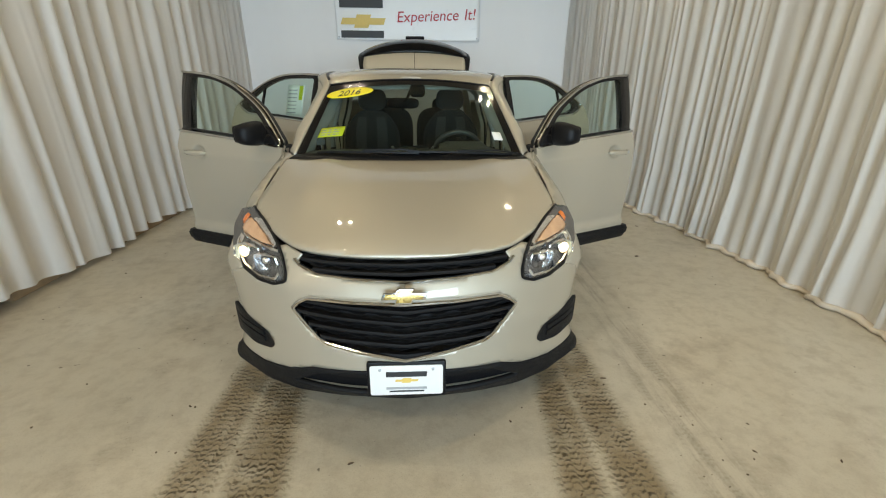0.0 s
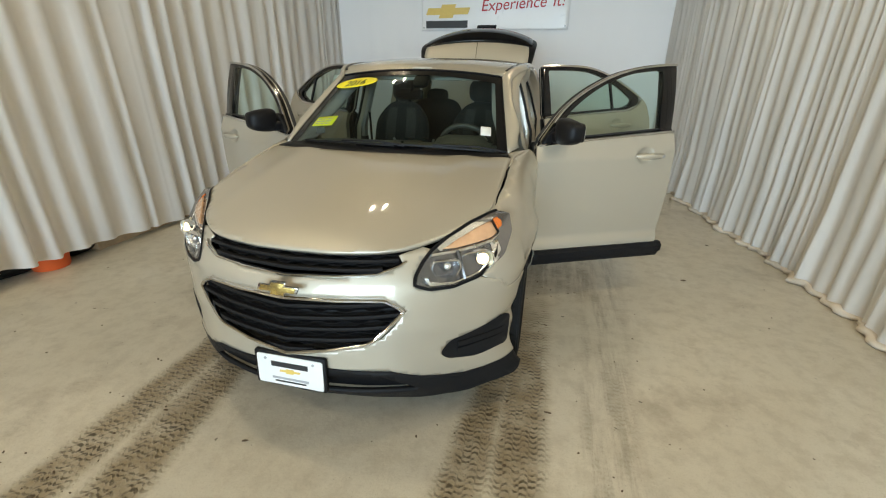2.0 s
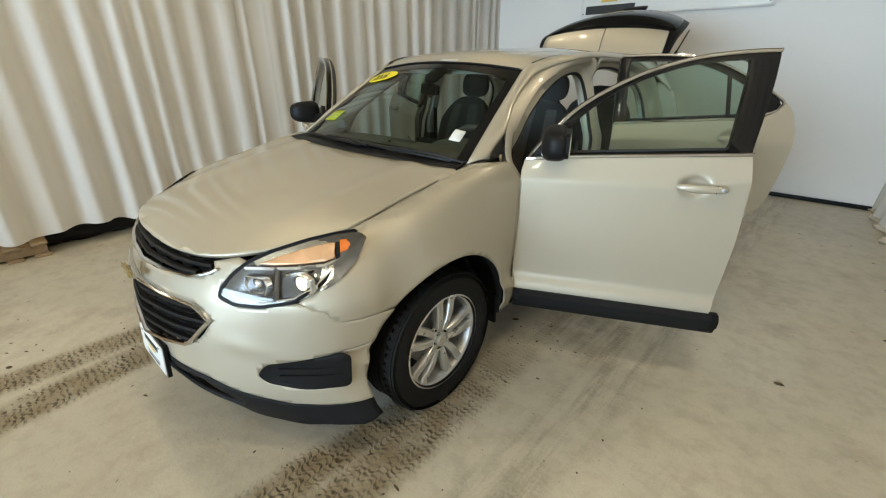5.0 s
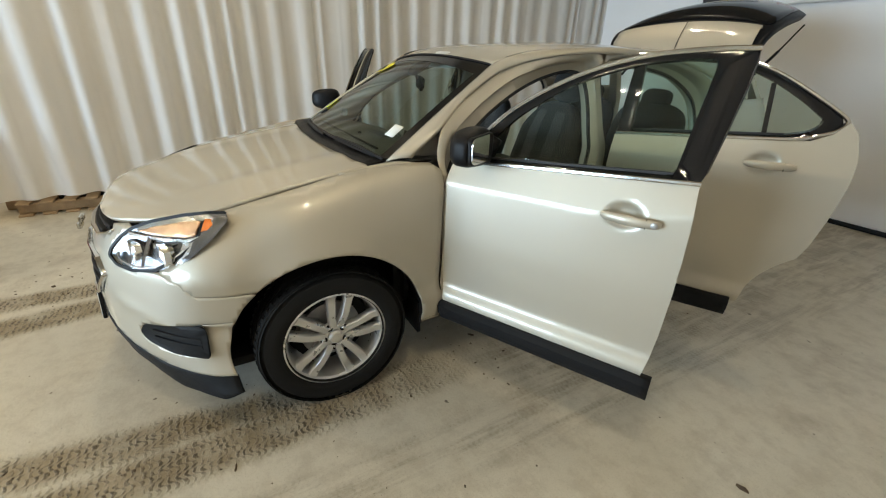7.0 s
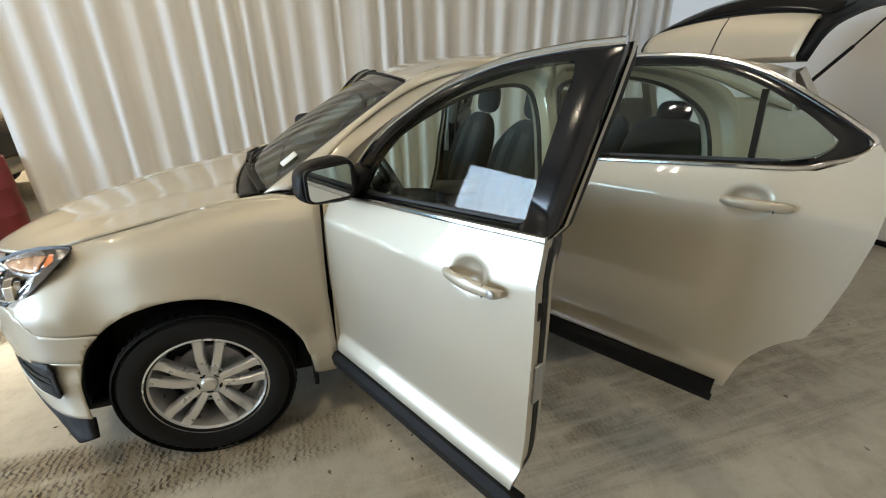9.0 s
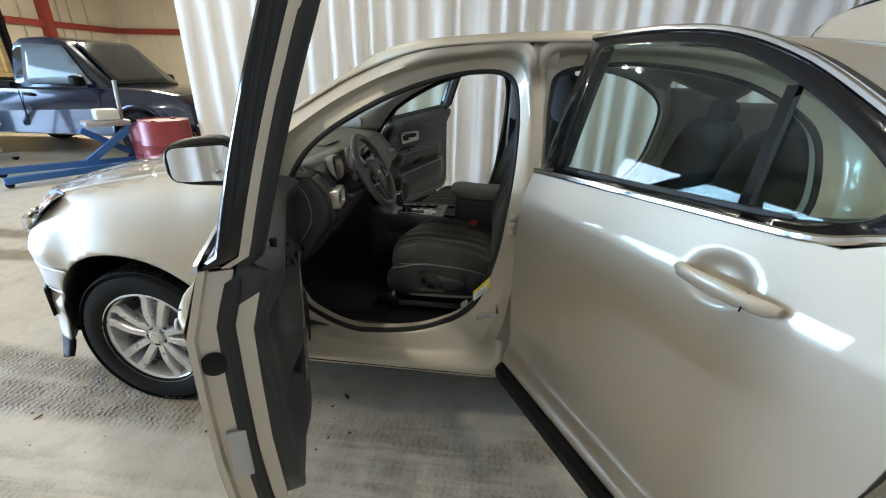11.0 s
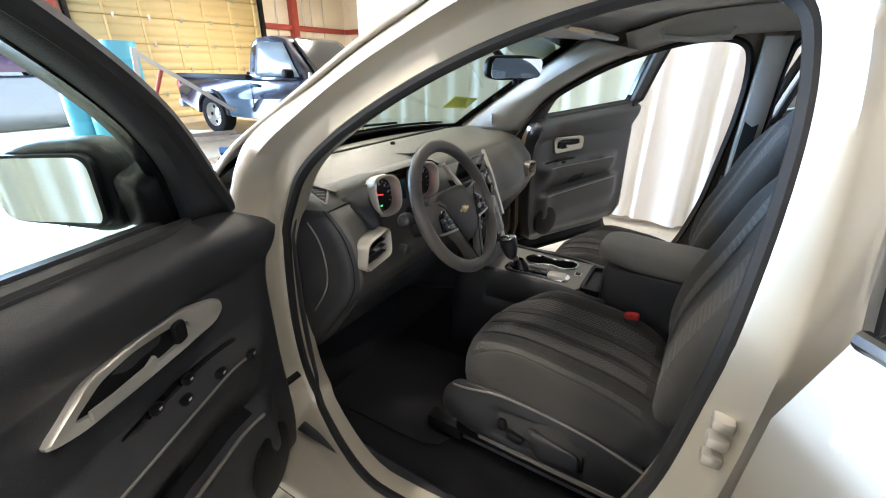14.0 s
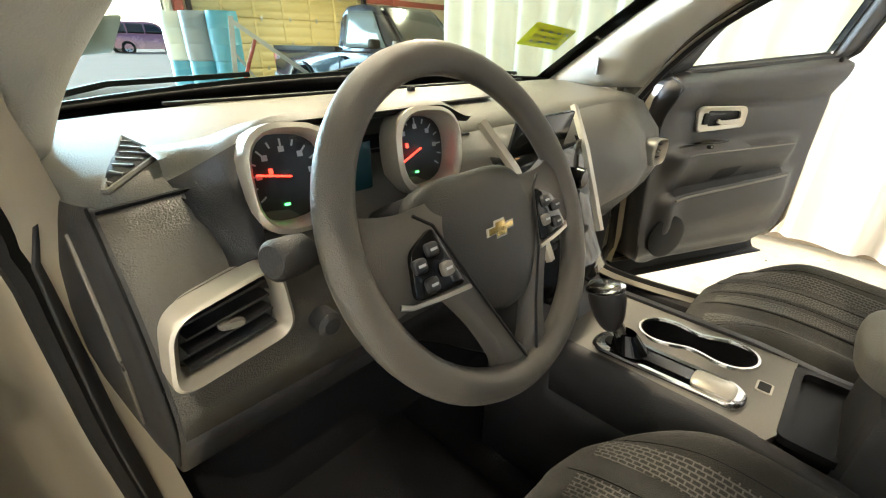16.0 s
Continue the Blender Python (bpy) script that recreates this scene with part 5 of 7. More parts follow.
        part("speaker_grille", moved(lathe([(.085, 0), (.085, .006), (.07, .010), (.02, .012), (.001, .012)], 28, "x"), Matrix.Translation(lined(y0 + .14, .575, -.004)) @ pose(0, 0, 0, 0, 0, 180)), BLACK, skin, mirror=flipped)
        part("lock_knob", moved(lathe([(.007, 0), (.008, .016), (.005, .020)], 10), Matrix.Translation(lined(1.43, side_top(1.43) - .008, -.004))), BLACK, skin, mirror=flipped)
        part("latch", moved(rbox(-.018, .018, -.004, .006, -.06, .06, .003), Matrix.Translation(flat(1.553, .80, -.045))), STEEL, skin, "steel door latch", mirror=flipped)
        part("drain_plug", moved(lathe([(.024, 0), (.024, .005), (.014, .008)], 18, "y"), Matrix.Translation(flat(1.546, 1.02, -.034))), BLACK, skin, mirror=flipped)


def door_mirror(flipped, skin):
    c = Vector((.972, .705, 1.222))
    body = blob(.110, .060, .078, 3.2, 10, lambda x, y, z: (x, min(y + .020 * (x / .110) ** 2, .050), z * (1 - .14 * x / .110) + .006))
    hsg = part("mirror_housing", moved(body, Matrix.Translation(c)), BLACK, skin, "black door mirror", mirror=flipped)
    o = spun([(-.085, -.058), (.090, -.050), (.092, .052), (-.085, .060)], .028)
    rows = [[(c.x + a * k, c.y + .052 + d, c.z + .006 + b * k) for a, b in o] for k, d in ((1.06, -.02), (1.07, .012), (.99, .014), (.97, .004))]
    bm = loft(rows)
    bmesh.ops.recalc_face_normals(bm, faces=bm.faces)
    part("mirror_rim", bm, BLACK, hsg, mirror=flipped)
    part("mirror_glass", moved(slab(o, .004), Matrix.Translation(c + Vector((0, .060, .006))) @ pose(0, 0, 0, 90, 0, 0) @ pose(0, 0, -.004, 0, 4, 0)), MIRROR, hsg, "silvered mirror glass", mirror=flipped)
    part("mirror_arm", moved(blob(.06, .035, .035, 3, 5), Matrix.Translation((.885, .69, 1.185))), BLACK, hsg, mirror=flipped)
    o = spun([(.585, 1.135), (.735, 1.158), (.775, 1.255), (.72, 1.275), (.64, 1.205)], .012, 2)
    part("mirror_sail", panel(o, lambda y, z: flat(y, z, .007), .05), BLACK, skin, mirror=flipped, solid=.05)


def swing(ob, hinge, degrees, flipped):
    s = -1 if flipped else 1
    h = Vector((s * hinge[0], hinge[1], 0))
    ob.matrix_basis = Matrix.Translation(h) @ pose(0, 0, 0, 0, 0, -s * degrees) @ Matrix.Translation(-h)


def paper_sheet(skin, flipped):
    """The printed sheet stuck inside the rear glass on the passenger side."""
    sh = part("price_sheet", panel([(1.80, 1.26), (2.00, 1.27), (2.00, 1.535), (1.80, 1.53)], lambda y, z: inset(y, z, -.013), .05), PAPER, skin, "printed price sheet in the glass", mirror=flipped, solid=.0008)
    part("price_patch", panel([(1.815, 1.40), (1.86, 1.402), (1.86, 1.525), (1.815, 1.523)], lambda y, z: inset(y, z, -.0115), .05), LIME, skin, mirror=flipped)
    for k in range(7):
        z = 1.285 + .033 * k
        part("print", panel([(1.88, z), (1.985, z), (1.985, z + .009), (1.88, z + .009)], lambda y, z: inset(y, z, -.0115), .06), GREYINK, skin, mirror=flipped)


for _flip in (False, True):
    d = door_skin(FRONT, _flip, "front_door", "open front door with black window frame")
    cladding(.565, 1.575, _flip, d)
    window(FRONT_FRAME, FRONT_PANE, _flip, d, [[(.590, 1.140), (.64, 1.206), (.80, 1.376), (1.03, 1.513), (1.25, 1.588), (1.45, 1.617), (1.60, 1.624)], [(.575, 1.133), (.8, side_top(.8) + .003), (1.1, side_top(1.1) + .003), (1.548, side_top(1.548) + .002)]])
    handle(1.365, 1.052, _flip, d, not _flip)
    inner_trim(_flip, d, .58, 1.525, True)
    door_mirror(_flip, d)
    swing(d, (.905, .560), 63.7, _flip)
    d = door_skin(REAR, _flip, "rear_door", "open rear door with a pointed quarter window")
    cladding(1.625, 2.385, _flip, d)
    window(REAR_FRAME, REAR_PANE, _flip, d, [[(1.640, 1.621), (1.90, 1.628), (2.10, 1.611), (2.27, 1.559), (2.43, 1.474), (2.565, 1.388), (2.594, 1.352), (2.565, 1.316), (2.50, 1.288), (2.42, 1.268), (2.2, side_top(2.2) + .003), (1.9, side_top(1.9) + .003), (1.628, side_top(1.628) + .003)]])
    part("quarter_bar", sweep([inset(2.298, 1.285, .004), inset(2.280, 1.505, .004)], [(-.010, -.010), (.010, -.010), (.010, .008), (-.010, .008)], up=(1, 0, 0)), GLOSSBLACK, d, mirror=_flip)
    handle(2.355, 1.142, _flip, d, False)
    inner_trim(_flip, d, 1.64, 2.44, False)
    swing(d, (.912, 1.605), 61.5, _flip)
    if _flip:
        paper_sheet(d, _flip)

for _z in (.62, .98):
    both("front_hinge", lambda: rbox(.835, .885, .560, .610, _z - .022, _z + .022, .006), PAINT, "painted front door hinge")
part("check_strap", sweep([(.745, .640, .600), (.79, .632, .592), (.86, .645, .575), (.92, .668, .560)], [(-.010, -.004), (.010, -.004), (.010, .004), (-.010, .004)]), BLACK, car, "black door check strap")
# strikers and labels on the driver's centre pillar
part("striker", sweep([(.785, 1.545, .832), (.812, 1.545, .832), (.824, 1.545, .816), (.812, 1.545, .800), (.785, 1.545, .800)], circle(.0045, 7)), CHROME, car, "bright steel door striker")
part("door_hinge", sweep([(.800, 1.555, .628), (.842, 1.560, .624), (.850, 1.562, .608), (.838, 1.562, .594), (.800, 1.557, .594)], circle(.006, 7)), CHROME, car, "bright rear door check link")
for _z in (.955, .985, 1.015):
    part("door_hinge", rbox(.812, .846, 1.580, 1.606, _z - .009, _z + .009, .005), SATIN, car, "bright knuckle of the rear door hinge")


def pillar_label(name, o, mat, label, parent, lift=.0):
    """A sticker laid on the painted frame beside the opening."""
    return part(name, panel(o, lambda y, z: (.8205 + lift + .05 * (y - 1.50), y, z), .02), mat, parent, label, solid=.0006)


_tl = pillar_label("tyre_label", [(1.462, .632), (1.527, .702), (1.522, .752), (1.458, .676)], WHITEINK, "white tyre pressure label with a yellow border", car)
pillar_label("label_border", [(1.458, .664), (1.523, .738), (1.522, .752), (1.457, .677)], YELLOW, "", _tl, .0010)
pillar_label("label_border", [(1.513, .690), (1.527, .704), (1.5245, .732), (1.5115, .717)], YELLOW, "", _tl, .0012)
for _u in (.25, .45, .65):
    pillar_label("print_bar", [(1.470 + .002 * _u, .641 + .030 * _u), (1.508, .682 + .030 * _u), (1.508, .685 + .030 * _u), (1.470 + .002 * _u, .644 + .030 * _u)], GREYINK, "", _tl, .0010)
pillar_label("inspection_label", [(1.412, .592), (1.440, .612), (1.436, .640), (1.409, .618)], GREYINK, "small pale label", car)
part("code_label", panel([(1.478, .545), (1.545, .572), (1.545, .594), (1.478, .567)], lambda y, z: (.826 + .10 * (y - 1.50), y, z), .02), GREYINK, car, "small grey printed label", solid=.0006)

# ---- wheels ----
def wheel():
    R, w, rim = .350, .112, .234
    prof = [(rim - .006, -w * .80), (rim + .012, -w * .92), (.285, -w * 1.02), (.322, -w * .96), (R - .010, -w * .78)]
    for x in (-.72, -.36, -.08, .28, .64):
        prof += [(R, w * x), (R, w * (x + .26)), (R - .009, w * (x + .27)), (R - .009, w * (x + .345))]
    prof += [(R, w * .74), (R - .012, w * .80), (.322, w * .97), (.290, w * 1.03), (.262, w * 1.0), (rim + .012, w * .93), (rim - .006, w * .82)]
    root = part("wheel", lathe(prof, 72, "x", False), RUBBER, car, "alloy wheel with five double spokes")
    # shoulder lugs
    lugs = []
    for i in range(60):
        for sgn in (-1, 1):
            b = rbox(-.016, .016, -.010, .010, -.006, .0035, 0)
            lugs.append(moved(b, pose(0, 0, 0, 6 * i + (3 if sgn > 0 else 0)) @ pose(sgn * w * .70, 0, R, 0, sgn * 12, 0)))
    tread = part("tread", join(*lugs), RUBBER, root)
    tread["kind"] = "stuff"
    part("rim_barrel", lathe([(rim, w * .93), (rim + .008, w * .90), (rim + .004, w * .82), (rim - .012, w * .72), (rim - .026, w * .30), (rim - .030, -w * .8), (rim - .002, -w * .85)], 64, "x", False), ALLOY, root, "cast alloy rim")
    part("brake_disc", lathe([(.02, .0), (.145, .0), (.145, -.02), (.02, -.02)], 48, "x"), STEEL, root)
    part("brake_caliper", moved(rbox(-.035, .025, -.05, .05, .07, .16, .012), pose(0, 0, 0, 60)), STEEL, root)
    part("hub_back", lathe([(.001, -.03), (.19, -.03), (.19, -.05), (.001, -.05)], 32, "x"), BLACK, root)
    for i in range(5):
        for sgn in (-1, 1):
            rings = []
            for t in np.linspace(0, 1, 9):
                r = .050 + (rim - .062) * t
                a = radians(72 * i + sgn * (17 - 6 * t))
                hw = .0185 + .004 * t * t
                x = w * (.60 + .10 * math.sin(math.pi * t)) + .012 * (t > .98)
                d = Vector((0, math.cos(a), math.sin(a)))
                p = Vector((0, -math.sin(a), math.cos(a)))
                c = d * r + Vector((x, 0, 0))
                rings.append([c + p * hw + Vector((-.028, 0, 0)), c + p * hw, c + p * hw * .72 + Vector((.007, 0, 0)), c - p * hw * .72 + Vector((.007, 0, 0)), c - p * hw, c - p * hw + Vector((-.028, 0, 0))])
            bm = loft(rings, True, True)
            bmesh.ops.recalc_face_normals(bm, faces=bm.faces)
            part("spoke", bm, ALLOY, root, sharp=40)
    part("hub", lathe([(.001, w * .52), (.074, w * .42), (.076, w * .56), (.066, w * .62), (.036, w * .62), (.034, w * .72), (.028, w * .77), (.001, w * .78)], 40, "x"), ALLOY, root)
    part("centre_cap", lathe([(.026, w * .775), (.024, w * .80), (.001, w * .81)], 24, "x"), SATIN, root)
    for i in range(5):
        a = radians(72 * i + 36)
        part("lug_nut", moved(lathe([(.0095, .030), (.0095, w * .66), (.006, w * .69), (.001, w * .69)], 6, "x"), pose(0, .056 * math.cos(a), .056 * math.sin(a))), CHROME, root)
        part("lug_well", moved(lathe([(.0165, .04), (.0165, w * .640), (.0175, w * .650), (.001, w * .60)], 14, "x"), pose(.0, .056 * math.cos(a), .056 * math.sin(a))), BLACK, root)
    return root


_w = wheel()
_w.matrix_basis = pose(.793, 0, .344, 8)
copy_thing(_w, pose(.793, 2.857, .347, 40))
copy_thing(_w, pose(-.793, 0, .347, 25, 0, 0) @ pose(0, 0, 0, 0, 0, 180))
copy_thing(_w, pose(-.793, 2.857, .347, 10, 0, 0) @ pose(0, 0, 0, 0, 0, 180))

# ---- cabin ----
part("carpet", rbox(-.76, .76, .58, 2.2, .34, .40, .02), CARPET, car, "black carpet on the cabin floor")
part("toe_board", rbox(-.76, .76, .40, .60, .34, .62, .05), CARPET, car, "black carpet on the toe board")
part("load_floor", rbox(-.70, .70, 2.2, 3.5, .34, .64, .03), CARPET, car, "black carpeted load floor")
part("floor_mat", moved(blob(.21, .26, .008, 6, 6), pose(.42, .80, .407, 2)), CARPET, car, "black driver's floor mat")
both("sill_plate", lambda: loft([[(flank(y, .44) + d, y, z) for y in np.linspace(.66, 1.50, 14)] for d, z in ((-.13, .440), (-.15, .446), (-.19, .440), (-.22, .40))], False), TRIM, "dark scuff plate", solid=.004)
both("kick_panel", lambda: loft([[(flank(y, z) + d, y, z) for z in np.linspace(.42, 1.10, 10)] for y, d in ((.665, -.195), (.62, -.21), (.50, -.21))], False), TRIM, solid=.004)

# head lining and pillar trims
part("head_lining", panel(_front[:-1] + _re + [(0, 3.39)] + [(-x, y) for x, y in _re[::-1]][:-1], lambda x, y: roof(x * .97, y + .02, -.045), .12, True), LINER, car, "pale grey cloth head lining", solid=.006)


def pillar_trim():
    a = [Vector(screen_at(.97, v, -.012)) for v in np.linspace(.02, 1, 14)]
    b = [Vector(flat(y, z, -.165)) for y, z in fine([(.69, 1.120), (.82, 1.275), (1.02, 1.402), (1.20, 1.478)], 5)]
    p, q = even(a, 20, False), even(b, 20, False)
    swell = lambda i: .55 + .45 * smooth(i / 19, .05, .5)
    return loft([[u.lerp(v, t) + Vector((-.088, .02, -.008)) * swell(i) * math.sin(math.pi * t) ** .8 for i, (u, v) in enumerate(zip(p, q))] for t in np.linspace(0, 1, 9)], False)


both("windscreen_pillar_trim", pillar_trim, LINER, "grey windscreen pillar lining", solid=.004)
both("rail_trim", lambda: loft([[flat(y, z + dz, d) for y, z in fine([(1.16, 1.46), (1.40, 1.522), (1.8, 1.540), (2.2, 1.525), (2.6, 1.43)], 6)] for dz, d in ((.0, -.15), (.02, -.165), (.05, -.19), (.075, -.25))], False), LINER, solid=.004)
part("pillar_speaker", moved(blob(.040, .004, .024, 5, 4), Matrix.Translation(Vector(screen_at(.97, .20, -.012)) + Vector((-.055, .10, -.02))) @ pose(0, 0, 0, 0, 0, -28)), GREYTRIM, car, "small tweeter grille in the pillar lining", mirror=True)
both("centre_pillar_trim", lambda: loft([[(flank(y, z) - d, y, z) for z in np.linspace(.98, 1.52, 10)] for y, d in ((1.602, .15), (1.61, .18), (1.645, .19), (1.680, .18), (1.684, .15))], False), LINER, "grey upper centre pillar lining", solid=.004)
both("centre_pillar_lower", lambda: loft([[(flank(y, z) - d, y, z) for z in np.linspace(.42, 1.0, 10)] for y, d in ((1.59, .15), (1.60, .185), (1.645, .195), (1.688, .185), (1.692, .15))], False), TRIM, "dark lower centre pillar lining", solid=.004)
both("seat_belt", lambda: sweep([(.70 - .004 * i, 1.645 - .002 * i, 1.42 - .09 * i) for i in range(9)], [(-.023, -.001), (.023, -.001), (.023, .001), (-.023, .001)], up=(1, 0, 0)), BELT, "black seat belt")
both("belt_anchor", lambda: moved(blob(.02, .028, .045, 4, 4), pose(.69, 1.645, 1.41)), TRIM)
both("grab_handle", lambda: sweep([(.56, 1.28, 1.545), (.555, 1.29, 1.52), (.56, 1.40, 1.512), (.565, 1.50, 1.52), (.57, 1.51, 1.55)], circle(.011, 7)), LINER, "folded grab handle")
both("sun_visor", lambda: moved(blob(.17, .075, .010, 5, 6), pose(.32, 1.08, 1.525, -10)), LINER, "pale sun visor")
_dome = part("roof_console", moved(blob(.085, .11, .018, 4, 6), pose(0, 1.12, 1.575, -6)), LINER, car, "roof console with lit map lamps")
for _x in (-.04, .04):
    part("map_lamp", moved(blob(.026, .018, .006, 4, 3), pose(_x, 1.10, 1.556, -6)), glow("map_lamp_glow", (1, .6, .25), 3), _dome)
_im = part("rear_view_mirror", moved(blob(.125, .018, .038, 4, 6), pose(-.06, .905, 1.415, -6, 0, -22)), BLACK, car, "rear view mirror under the windscreen")
part("mirror_face", moved(slab(spun([(-.115, -.030), (.115, -.030), (.115, .030), (-.115, .030)], .02), .003), pose(-.06, .905, 1.415, -6, 0, -22) @ pose(0, .0185, 0, -90)), MIRROR, _im)
part("mirror_stem", sweep([(-.05, .895, 1.42), (-.02, .86, 1.46), (0, .82, 1.505)], circle(.011, 7)), BLACK, _im)
part("mirror_button", moved(blob(.010, .010, .012, 3, 3), pose(-.06, .915, 1.373)), BLACK, _im)
part("sensor_cover", moved(blob(.055, .07, .018, 4, 5), pose(.05, .845, 1.505, 32)), BLACK, _im)


# dashboard
def dash_row(x):
    """Section of the dashboard at x, from the windscreen down to the knees."""
    a = abs(x)
    pod = math.exp(-((x - .40) / .235) ** 4)
    mid = math.exp(-(x / .15) ** 4)
    right = smooth(-x, .12, .30) * (1 - smooth(-x, .40, .58))
    back = .035 * smooth(-x, .35, .58)
    pull = .22 * max(0, (a - .66) / .05)
    top = 1.078 - .012 * smooth(a, .5, .76)
    f = lambda y, z: (x, y - pull - back, z)
    return [(x * 1.03, .262 + .09 * (a / .75) ** 2, 1.098 - .02 * (a / .75) ** 2), (x * 1.05, .42, 1.104 - .012 * smooth(a, .5, .76)), (x, .56, top + .014), (x, .66 - pull * .4, top + .004), (x, .715 - pull * .8 - back * .6, top - .012 + .008 * right),
            f(.755 + .012 * right, 1.030 - .006 * smooth(a, .5, .75)), f(.790 + .022 * right - .02 * pod, .985), f(.806 + .026 * right - .015 * pod + .01 * mid, .930),
            f(.806 + .010 * right - .01 * pod + .02 * mid, .875), f(.785 - .03 * right + .05 * mid, .825), f(.74 - .06 * right + .09 * mid, .760), f(.68 - .08 * right + .14 * mid, .68), f(.60 + .20 * mid, .60), f(.50 + .28 * mid, .58)]


_rows = [dash_row(x) for x in np.linspace(-.71, .71, 72)]
_face = [dash_row(x) for x in np.linspace(-.66, .66, 56)]
_dash = part("dashboard", loft([[r[i] for r in _rows] for i in range(5)], False), DASHTOP, car, "grained grey dashboard", solid=.01, sharp=60)
# face and knees step darker downwards: shade put into the colour
part("dash_face", loft([[r[i] for r in _face] for i in range(4, 10)], False), DASH, _dash, "lower dashboard in a tone darkened for shade", solid=.01, sharp=60)
part("knee_panel", loft([[r[i] for r in _face] for i in range(9, 14)], False), TRIM, _dash, "knee panel in black for the shade under the dashboard", solid=.01, sharp=60)
for _s in (-1, 1):
    _cap = [dash_row(_s * x) for x in np.linspace(.66, .71, 5)]
    part("dash_end_cap", loft([[r[i] for r in _cap] for i in range(4, 14)], False), TRIM, _dash, "dark end of the dashboard", solid=.006 * _s, sharp=60)
    _edge = [dash_row(_s * .664)[i] for i in range(4, 12)]
    part("end_cap_edge", sweep([(x, y + .002, z) for x, y, z in soft(_edge, 4)], circle(.0018, 6)), BLACK, _dash)
    _edge = [dash_row(_s * .682)[i] for i in range(5, 11)]
    part("fuse_cover_edge", sweep([(x, y + .003, z) for x, y, z in soft(_edge, 4)], circle(.0022, 6)), GREYTRIM, _dash)
part("dash_seam", sweep([(r[4][0], r[4][1] + .002, r[4][2] - .001) for r in _face[34:]], circle(.0025, 5)), BLACK, _dash)
part("defroster_slot", moved(rbox(-.5, .5, -.008, .008, -.002, .004, .002), pose(0, .36, 1.103)), BLACK, _dash)
part("speaker_panel", moved(slab(spun([(-.12, -.05), (.12, -.05), (.10, .05), (-.10, .05)], .015), .003), pose(.02, .54, 1.093, 4)), DASH, _dash)
part("light_sensor", moved(lathe([(.010, 0), (.009, .008), (.004, .011)], 12), pose(.03, .435, 1.104)), BLACK, _dash)
# instrument binnacle with two ringed dials
def hood_row(x):
    """Section of the hood over the dials at x, from the dashboard top to its lip and back under it."""
    lip_z = 1.126 - .058 * smooth(x, .49, .605) - .022 * smooth(-x, -.27, -.20)
    lip_y = .758 - .060 * smooth(x, .50, .592)
    return [(x, .575, 1.078), (x, .62, 1.090), (x, .68, (1.090 + lip_z) / 2 + .007), (x, lip_y - .014, lip_z + .003), (x, lip_y, lip_z - .003), (x, lip_y - .008, lip_z - .011), (x, .715, lip_z - .014)]


_hood = [hood_row(x) for x in np.linspace(.594, .20, 34)]
part("binnacle", loft([[r[i] for r in _hood] for i in range(5)], False), DASHTOP, _dash, "smooth grey hood over the dials", sharp=60)
part("binnacle_lining", loft([[r[i] for r in _hood] for i in range(4, 7)], False), BLACK, _dash, "black underside of the hood", sharp=60)
part("binnacle_side", loft([[hood_row(x)[4] for x in (.594, .575, .55, .53)], [(.588, .735, 1.045), (.572, .768, 1.025), (.556, .785, 1.010), (.545, .792, 1.0)], [(.578, .770, .985), (.566, .786, .975), (.556, .792, .970), (.548, .794, .966)]], False), TRIM, _dash, "dark side of the dial housing", solid=.004, sharp=60)
part("binnacle_back", rbox(.225, .555, .70, .71, .96, 1.085, .004), BLACK, _dash)


